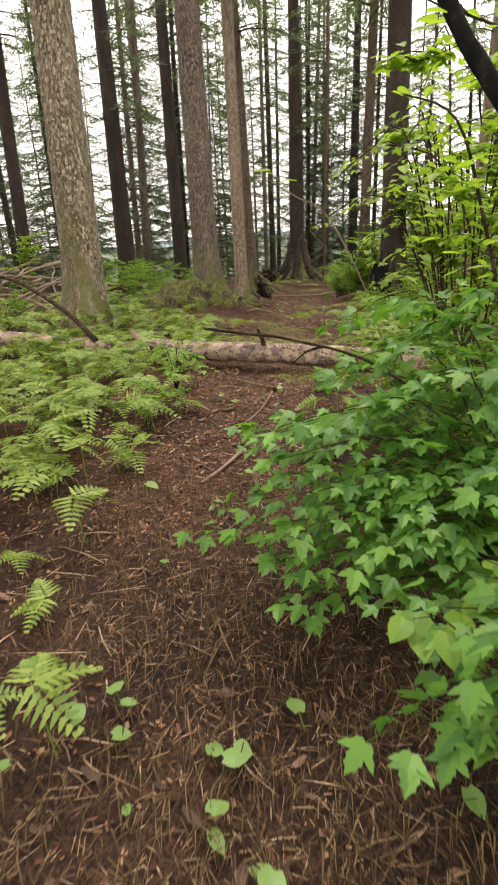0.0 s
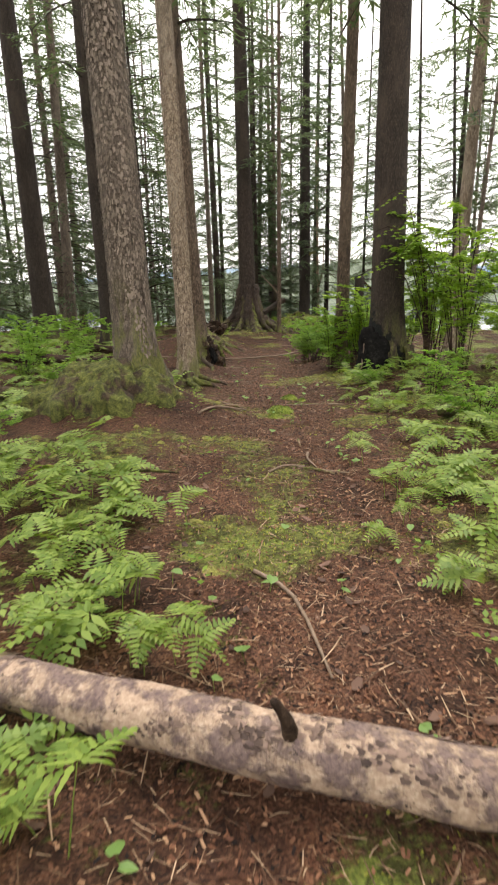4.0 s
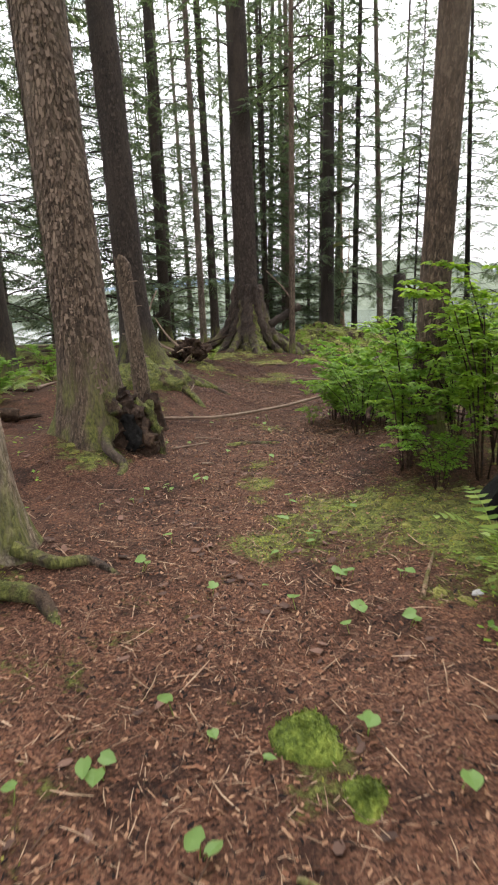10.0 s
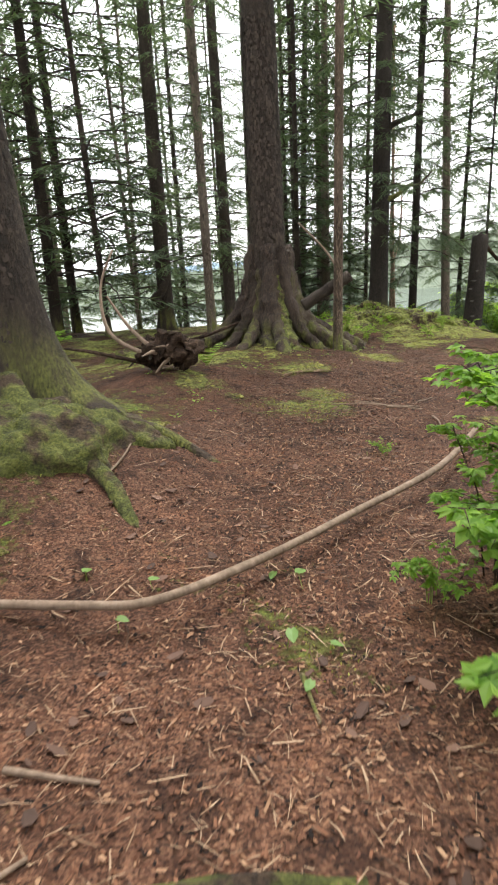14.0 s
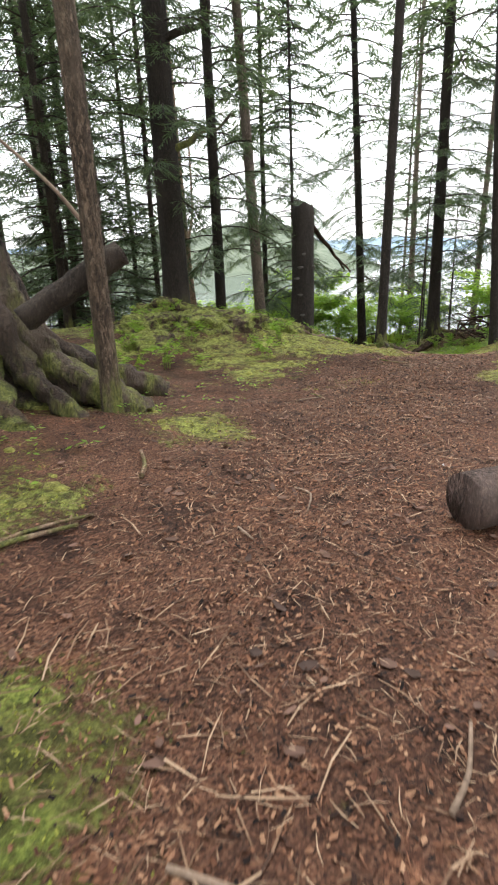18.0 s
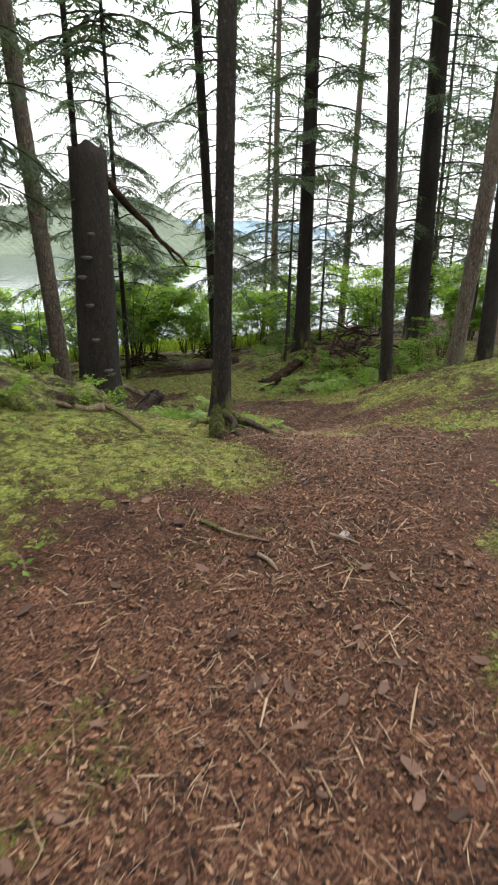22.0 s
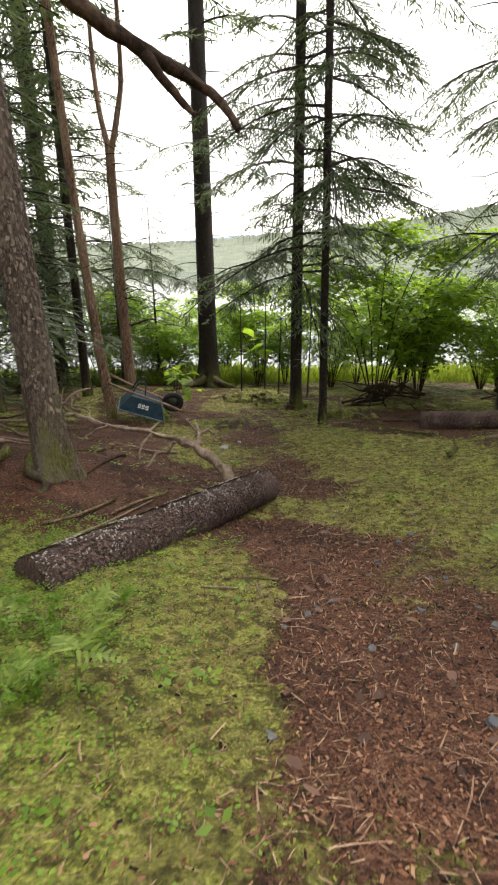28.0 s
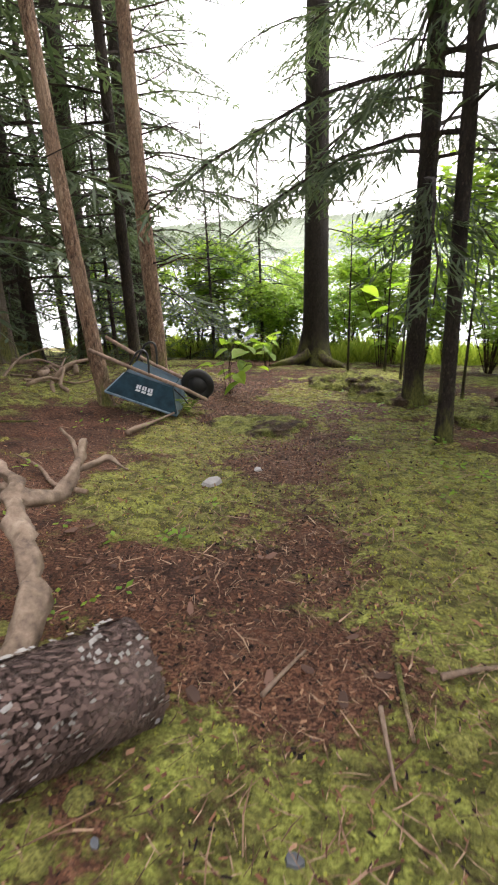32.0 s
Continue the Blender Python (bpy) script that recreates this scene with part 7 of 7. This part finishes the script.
def scatter_small():
    """Ferns and seedlings along the trail as things; the far carpet of them as stuff."""
    rng = random.Random(21)
    zones = ((-2.4, -0.45, 2.6, 5.6, 74, 0), (-2.6, -0.3, 5.6, 8.4, 66, 0), (0.85, 2.4, 5.2, 9.0, 48, 0), (-0.9, 0.2, 5.7, 7.6, 14, 0), (0.6, 1.6, 2.2, 4.4, 12, 0), (9.6, 11.0, 31.2, 34.4, 14, 0), (-1.7, -0.45, 1.2, 3.2, 18, 0), (0.35, 1.0, 2.6, 4.6, 14, 0), (2.2, 3.4, 9.5, 13.2, 14, 0), (-1.5, -0.4, 12.6, 13.8, 6, 0))
    kept = 0
    for x0, x1, y0, y1, count, _ in zones:
        for k in range(count):
            x, y = rng.uniform(x0, x1), rng.uniform(y0, y1)
            if from_trail(x, y) < 0.05 or abs(y - (5.65 - 0.42 * x)) < (0.34 if x > -1.4 else 0.14):
                continue
            kept += 1
            if kept < 290:
                put_plant("fern", FERNS[rng.randrange(10)], x, y, rng.randrange(99), "small fern with flat triangular pale green fronds", "fern", "trailside ferns", rng.uniform(0.6, 1.05))
    for k, (x, y) in enumerate(((-0.35, 13.4), (-0.75, 13.0), (10.0, 41.1), (1.45, 24.6), (1.9, 28.9), (2.9, 13.9))):
        put_plant("tall_fern", TALL_FERNS[k % 2], x, y, k * 3, "arching fern with long green fronds", "fern", "tall ferns", 0.8 if k != 2 else 0.6)
    count = 0
    while count < 190:
        u = rng.uniform(0, 1) ** 1.6
        y = 0.3 + 19 * u
        i = max(j for j in range(len(TRAIL)) if TRAIL[j][1] <= y)
        a, b = TRAIL[i], TRAIL[i + 1]
        x = a[0] + (b[0] - a[0]) * (y - a[1]) / (b[1] - a[1]) + rng.choice((-1, 1)) * abs(rng.gauss(0.6, 0.45)) * (1 if rng.random() < 0.6 else -0.8)
        if abs(y - (5.6 - 0.4 * x)) < 0.14:
            continue
        count += 1
        put_plant("seedling", SEEDLINGS[rng.randrange(6)], x, y, rng.randrange(99), "small plant with fresh green heart-shaped leaves", "plant", "seedlings on the litter", rng.uniform(0.7, 1.1))
    # the carpet farther off
    s = Shape()
    for x0, x1, y0, y1, n in ((-7, -2.0, 2, 14, 1100), (2.3, 7, 3, 14, 700), (-2.2, -0.5, 2.6, 9.5, 230), (13.4, 17, 32.8, 35.5, 160), (9.4, 10.6, 31, 34.2, 24), (-5, -1.5, 14, 24, 300), (0.9, 2.3, 5.8, 9.4, 120)):
        for k in range(n):
            x, y = rng.uniform(x0, x1), rng.uniform(y0, y1)
            if from_trail(x, y) < 0.5:
                continue
            z, a0, q = floor_z(x, y) + rng.uniform(-0.06, 0.12), rng.uniform(0, 6.28), rng.uniform(0.8, 1.4)
            tip = Vector((rng.uniform(-0.45, 0.45), rng.uniform(-0.45, 0.45), 1))
            for da in (-1.2, 0, 1.2):
                a = a0 + da
                frond(s, (x, y, z + 0.15 * q), (math.cos(a), math.sin(a), rng.uniform(-0.6, 0.3)), tip, 0.2 * q, 0.085 * q, 7, rng, False)
    ob = new("fern_carpet", s.mesh("fern_carpet", FERN, smooth=False))
    tagged(ob, "carpet of low pale green ferns under the trees", "ferns", kind="stuff")


scatter_small()

# ---- litter, moss and grass ----
CHIPS = shards("bark_chips", ((0.2, (0.010, 0.005, 0.004)), (0.42, (0.095, 0.038, 0.022)), (0.7, (0.21, 0.094, 0.053)), (0.92, (0.41, 0.245, 0.15))))
STRAW = shards("dry_needles_and_twigs", ((0.15, (0.05, 0.024, 0.015)), (0.5, (0.2, 0.115, 0.07)), (0.85, (0.44, 0.3, 0.2))), 0.7)
TUFTS = leaf("moss_tufts", (0.10, 0.10, 0.02), (0.52, 0.52, 0.12), 0.5, 0.8)
GRASS = leaf("shore_grass", (0.14, 0.22, 0.035), (0.38, 0.46, 0.09), 0.5, 0.6)


def along_trail(rng, spread):
    i = rng.choices(range(len(TRAIL) - 2), [math.dist(TRAIL[j], TRAIL[j + 1]) for j in range(len(TRAIL) - 2)])[0]
    (ax, ay), (bx, by), u = TRAIL[i], TRAIL[i + 1], rng.random()
    return ax + (bx - ax) * u + rng.gauss(0, spread), ay + (by - ay) * u + rng.gauss(0, spread * 0.4)


def litter():
    rng = random.Random(33)
    chips, straw, tufts, flakes = Shape(), Shape(), Shape(), Shape()
    for k in range(200000):
        x, y = along_trail(rng, 0.85 if k % 10 < 7 else 2.0)
        if y < 0 or y > 44 or (moss_at(x, y) > 0.42 and rng.random() < 0.68) or (y < 5.2 and rng.random() < (0.1 if y > 2.4 else 0.6)):
            continue
        z = floor_z(x, y)
        a, ln, w = rng.uniform(0, 6.28), rng.uniform(0.005, 0.017) * (1.8 if rng.random() < 0.06 else 1), rng.uniform(0.002, 0.0068)
        d, e = Vector((math.cos(a), math.sin(a), rng.uniform(-0.45, 0.45))), Vector((-math.sin(a), math.cos(a), rng.uniform(-0.9, 0.9)))
        c = Vector((x, y, z + rng.uniform(0.003, 0.016)))
        chips.face([tuple(c - d * ln - e * w * 0.6), tuple(c - d * ln * 0.4 + e * w), tuple(c + d * ln + e * w * 0.5), tuple(c + d * ln * 0.7 - e * w)])
    for k in range(2600):
        # larger flakes of bark and old leaves, curled at one edge
        x, y = along_trail(rng, 1.1)
        if y < 0 or y > 44 or moss_at(x, y) > 0.55:
            continue
        z, a, ln = floor_z(x, y), rng.uniform(0, 6.28), rng.uniform(0.016, 0.042)
        d, e = Vector((math.cos(a), math.sin(a), rng.uniform(-0.2, 0.2))) * ln, Vector((-math.sin(a), math.cos(a), rng.uniform(-0.3, 0.3))) * ln * rng.uniform(0.35, 0.7)
        c, up = Vector((x, y, z + 0.012)), Vector((0, 0, ln * rng.uniform(0.1, 0.45)))
        flakes.face([tuple(c - d), tuple(c - d * 0.3 + e * 0.9), tuple(c + d * 0.7 + e * 0.8 + up), tuple(c + d + up), tuple(c + d * 0.4 - e * 0.8), tuple(c - d * 0.5 - e)])
    for k in range(52000):
        x, y = along_trail(rng, 1.2)
        if y < -0.2 or y > 44:
            continue
        z = floor_z(x, y)
        thick = rng.random() < 0.06
        a, ln = rng.uniform(0, 6.28), rng.uniform(0.04, 0.13) if thick else rng.uniform(0.012, 0.055)
        w = rng.uniform(0.0025, 0.0045) if thick else rng.uniform(0.001, 0.0024)
        d, e = Vector((math.cos(a), math.sin(a), rng.uniform(-0.06, 0.06))), Vector((-math.sin(a), math.cos(a), 0))
        c = Vector((x, y, z + rng.uniform(0.006, 0.02)))
        b1, b2 = c - d * ln, c + d * ln
        m = c + e * ln * rng.uniform(-0.15, 0.15) + Vector((0, 0, w))
        straw.face([tuple(b1 - e * w * 0.6), tuple(m - e * w), tuple(m + e * w), tuple(b1 + e * w * 0.6)])
        straw.face([tuple(m - e * w), tuple(b2 - e * w * 0.5), tuple(b2 + e * w * 0.5), tuple(m + e * w)])
    bank = Shape()
    for k in range(15000):
        x, y = rng.gauss(0.2, 1.0), 0.1 + 2.9 * rng.random() ** 1.4
        z, a = floor_z(x, y), rng.gauss(-1.57, 0.75)
        ln, w = rng.uniform(0.04, 0.13), rng.uniform(0.0008, 0.0022)
        d, e = Vector((math.cos(a), math.sin(a), -0.05)), Vector((-math.sin(a), math.cos(a), 0))
        b1 = Vector((x, y, z + rng.uniform(0.01, 0.07)))
        m, b2 = b1 + d * ln * 0.5 + e * ln * rng.uniform(-0.12, 0.12) + Vector((0, 0, 0.15 * ln)), b1 + d * ln
        b2.z = floor_z(b2.x, b2.y) + rng.uniform(0.0, 0.02)
        bank.face([tuple(b1 - e * w), tuple(m - e * w), tuple(m + e * w), tuple(b1 + e * w)])
        bank.face([tuple(m - e * w), tuple(b2 - e * w * 0.3), tuple(b2 + e * w * 0.3), tuple(m + e * w)])
    tagged(new("dead_straw", bank.mesh("dead_straw", shards("old_straw", ((0.1, (0.015, 0.009, 0.005)), (0.6, (0.075, 0.046, 0.022)), (0.95, (0.24, 0.155, 0.075))), 0.8), smooth=False)), "matted dead straw and fern stalks on the bank", "litter", kind="stuff")
    for k in range(230000):
        x, y = along_trail(rng, 1.5)
        if y < 0.5 or y > 44:
            continue
        c = moss_at(x, y)
        if c < 0.3 or rng.random() > (c + 0.1 if c > 0.5 else 1.6 * (c - 0.25)):
            continue
        z = floor_z(x, y) - 0.004
        a, hgt, w = rng.uniform(0, 6.28), rng.uniform(0.006, 0.018), rng.uniform(0.004, 0.009)
        d, e, p = Vector((math.cos(a), math.sin(a), 0)), Vector((-math.sin(a), math.cos(a), 0)), Vector((x, y, z))
        tufts.face([tuple(p - e * w * 0.5), tuple(p + e * w * 0.5), tuple(p + d * w * 1.2 + e * w * 0.6 + Vector((0, 0, hgt))), tuple(p + d * w * 1.6 - e * w * 0.5 + Vector((0, 0, hgt * 0.9)))])
    for name, s, mat, label in (("bark_pieces", flakes, leaf("dark_bark_piece", (0.03, 0.016, 0.012), (0.2, 0.11, 0.08), 0.0, 0.9), "dark curled bark pieces on the trail"), ("bark_chips", chips, CHIPS, "brown bark chips and cone scales on the trail"), ("needle_litter", straw, STRAW, "dry needles and broken twigs on the trail"), ("moss_tufts", tufts, TUFTS, "yellow-green moss tufts beside the trail")):
        tagged(new(name, s.mesh(name, mat, smooth=False)), label, "litter" if mat != TUFTS else "moss", kind="stuff")
    s = Shape()
    for k in range(15000):
        x, y = rng.uniform(3, 24), rng.uniform(48.6, 53.5)
        if x > 16:
            y -= (x - 16) * 0.9
        z, a, hgt = floor_z(x, y), rng.uniform(0, 6.28), rng.uniform(0.2, 0.75) * (0.6 + 0.8 * abs(noise.noise(Vector((x * 0.8, y * 0.8, 2)))))
        d, e = Vector((math.cos(a), math.sin(a), 0)), Vector((-math.sin(a), math.cos(a), 0))
        p = Vector((x, y, z - 0.02))
        s.face([tuple(p - e * 0.008), tuple(p + e * 0.008), tuple(p + d * 0.08 + Vector((0, 0, hgt * 0.7)) + e * 0.006), tuple(p + d * 0.2 + Vector((0, 0, hgt)))])
    tagged(new("shore_grass", s.mesh("shore_grass", GRASS, smooth=False)), "bright grass along the lake shore", "grass", kind="stuff")


CUSHION = plain("cushion_moss", ((0.36, (0.045, 0.045, 0.012)), (0.5, (0.26, 0.25, 0.058)), (0.64, (0.54, 0.52, 0.13))), 90.0, 0.95, 1.0, 0.04)


def cushions():
    """Low moss cushions and small herbs that roughen the ground off the trail."""
    rng, s, h = random.Random(51), Shape(), Shape()
    for k in range(9000):
        x, y = along_trail(rng, 2.0)
        if y < 2 or y > 45 or from_trail(x, y) < 0.12 or moss_at(x, y) < 0.38:
            continue
        r = rng.uniform(0.018, 0.055)
        hgt, z, n = r * rng.uniform(0.3, 0.6), floor_z(x, y), 7
        i0 = len(s.v)
        for j, (q, up) in enumerate(((1.15, -0.3), (0.85, 0.45), (0.4, 0.9))):
            for i in range(n):
                a = 6.283 * (i + 0.5 * j) / n
                b = q * r * rng.uniform(0.75, 1.2)
                s.v.append((x + math.cos(a) * b, y + math.sin(a) * b, z + hgt * up * rng.uniform(0.8, 1.2)))
        s.v.append((x, y, z + hgt))
        for j in range(2):
            for i in range(n):
                a, b = i0 + j * n + i, i0 + j * n + (i + 1) % n
                s.f.append((a, b, b + n, a + n))
                s.m.append(0)
        for i in range(n):
            s.f.append((i0 + 2 * n + i, i0 + 2 * n + (i + 1) % n, i0 + 3 * n))
            s.m.append(0)
    tagged(new("moss_cushions", s.mesh("moss_cushions", CUSHION)), "small uneven moss cushions beside the trail", "moss", kind="stuff")
    for k in range(3600):
        x, y = along_trail(rng, 2.6)
        if y < 3 or y > 45 or from_trail(x, y) < 0.25 or noise.noise(Vector((x * 0.7, y * 0.7, 20))) < -0.05:
            continue
        z, a0, hgt = floor_z(x, y), rng.uniform(0, 6.28), rng.uniform(0.03, 0.12)
        for j in range(rng.choice((3, 4, 5))):
            a, ln = a0 + 1.3 * j, rng.uniform(0.03, 0.06)
            d, e = Vector((math.cos(a), math.sin(a), rng.uniform(-0.3, 0.4))), Vector((-math.sin(a), math.cos(a), 0))
            p = Vector((x, y, z + hgt * rng.uniform(0.5, 1.0))) + d * 0.015
            h.face([tuple(p), tuple(p + d * ln * 0.5 + e * ln * 0.3), tuple(p + d * ln), tuple(p + d * ln * 0.5 - e * ln * 0.3)])
    for k in range(2600):
        x, y = rng.gauss(10.35, 0.5), rng.uniform(31.2, 36.0)
        if from_trail(x, y) < 0.1:
            continue
        z, a0, hgt = floor_z(x, y), rng.uniform(0, 6.28), rng.uniform(0.01, 0.05)
        for j in range(4):
            a, ln = a0 + 1.5 * j, rng.uniform(0.012, 0.03)
            d, e = Vector((math.cos(a), math.sin(a), rng.uniform(-0.3, 0.3))), Vector((-math.sin(a), math.cos(a), 0))
            p = Vector((x, y, z + hgt)) + d * 0.01
            h.face([tuple(p), tuple(p + d * ln * 0.5 + e * ln * 0.3), tuple(p + d * ln), tuple(p + d * ln * 0.5 - e * ln * 0.3)])
    tagged(new("ground_herbs", h.mesh("ground_herbs", LEAF_BANK, smooth=False)), "tiny green herbs growing through moss and litter", "plants", kind="stuff")


litter()
cushions()

# ---- sticks on the trail: three places and a thickness ----
STICKS_A = (
    ((-0.06, 3.31), (-0.17, 3.08), (-0.28, 2.93), 0.013),
    ((0.21, 4.64), (0.09, 4.12), (-0.09, 3.74), 0.008),
    ((-0.09, 5.05), (0.19, 4.78), (0.44, 4.61), 0.01),
    ((0.24, 6.91), (0.4, 6.61), (0.44, 6.02), 0.012),
    ((0.87, 8.75), (1.09, 8.59), (1.26, 8.5), 0.012),
    ((1.06, 9.7), (1.02, 9.43), (1.02, 9.38), 0.016),
    ((1.04, 9.15), (0.99, 8.93), (1.02, 8.71), 0.014),
    ((0.59, 8.64), (0.74, 8.78), (0.93, 8.78), 0.012),
    ((0.9, 8.73), (1.03, 8.62), (1.13, 8.52), 0.013),
    ((0.05, 10.69), (0.28, 11.09), (0.72, 11.57), 0.016),
    ((1.39, 12.16), (1.74, 12.01), (2.08, 11.88), 0.01),
    ((1.44, 12.3), (1.75, 12.09), (2.1, 11.97), 0.011),
    ((0.4, 12.03), (0.54, 11.94), (0.77, 11.89), 0.01),
)
STICKS_B = (
    ((0.44, 11.97), (0.56, 11.75), (0.73, 11.6), 0.01),
    ((2.31, 13.6), (2.42, 13.81), (2.57, 14.08), 0.014),
    ((1.92, 11.74), (2.02, 11.69), (2.13, 11.64), 0.016),
    ((0.44, 11.37), (0.54, 11.38), (0.66, 11.42), 0.01),
    ((0.4, 11.49), (0.55, 11.62), (0.8, 11.8), 0.014),
    ((0.88, 16.95), (1.01, 17.31), (1.27, 17.57), 0.013),
    ((1.1, 17.85), (1.25, 17.82), (1.4, 17.8), 0.012),
    ((2.06, 18.24), (2.07, 18.14), (2.09, 17.99), 0.012),
    ((1.0, 19.86), (1.06, 20.12), (1.07, 20.44), 0.01),
    ((1.19, 16.53), (1.24, 16.54), (1.31, 16.57), 0.014),
    ((2.57, 24.34), (2.98, 24.59), (3.35, 24.75), 0.016),
    ((3.24, 22.72), (3.47, 22.59), (3.92, 22.45), 0.01),
    ((3.88, 21.97), (3.87, 21.78), (3.82, 21.55), 0.014),
)
STICKS_C = (
    ((2.97, 21.02), (2.95, 20.91), (2.9, 20.81), 0.006),
    ((3.26, 22.85), (3.51, 22.63), (3.68, 22.43), 0.01),
    ((3.56, 22.51), (3.75, 22.41), (3.89, 22.28), 0.013),
    ((2.52, 24.19), (2.81, 24.46), (3.26, 24.65), 0.02),
    ((2.96, 22.74), (3.16, 22.67), (3.47, 22.65), 0.008),
    ((3.95, 22.69), (4.07, 22.76), (4.2, 22.89), 0.01),
    ((3.7, 25.18), (3.76, 25.34), (3.79, 25.6), 0.02),
    ((4.52, 24.67), (4.56, 24.54), (4.43, 24.34), 0.008),
    ((4.02, 24.33), (4.03, 24.25), (4.04, 24.18), 0.008),
    ((7.79, 28.42), (7.87, 28.21), (8.0, 28.05), 0.012),
    ((7.87, 27.98), (7.87, 27.88), (7.85, 27.8), 0.012),
    ((8.31, 27.93), (8.34, 27.85), (8.38, 27.77), 0.01),
    ((8.15, 30.98), (8.15, 30.32), (8.16, 29.89), 0.03),
)
STICKS_D = (
    ((8.18, 27.93), (8.14, 27.87), (8.1, 27.8), 0.008),
    ((5.65, 26.84), (5.76, 26.85), (5.92, 26.87), 0.011),
    ((5.95, 27.07), (5.96, 26.92), (5.96, 26.79), 0.01),
    ((9.26, 29.68), (9.41, 29.71), (9.58, 29.7), 0.01),
    ((10.54, 29.4), (10.62, 29.27), (10.51, 28.96), 0.009),
    ((11.34, 35.0), (11.56, 35.01), (11.8, 34.99), 0.013),
    ((11.68, 34.68), (11.66, 34.82), (11.64, 34.96), 0.01),
    ((12.48, 37.15), (12.51, 37.02), (12.55, 36.86), 0.01),
    ((12.52, 37.37), (12.55, 37.19), (12.59, 37.03), 0.012),
    ((12.09, 37.09), (12.13, 37.21), (12.18, 37.37), 0.01),
    ((12.67, 37.32), (12.76, 37.37), (12.86, 37.43), 0.013),
    ((9.94, 35.63), (10.14, 35.9), (10.31, 36.44), 0.018),
    ((10.21, 35.42), (10.38, 35.89), (10.62, 36.59), 0.014),
)
STICKS_E = (
    ((11.28, 34.85), (11.52, 34.84), (11.71, 34.88), 0.01),
    ((10.38, 36.12), (10.49, 36.42), (10.72, 36.82), 0.018),
)
for k, (a, b, c, r) in enumerate((*STICKS_A, *STICKS_B, *STICKS_C, *STICKS_D, *STICKS_E)):
    fallen("stick", [(*a, r), (*b, r * 1.6), (*c, r)], r, r * 0.55, (DEADWOOD, DEADWOOD, BARK_RED)[k % 3], "bare broken stick lying on the forest floor", "stick", "fallen sticks", 6, 0.2, 0.0, k, 3)
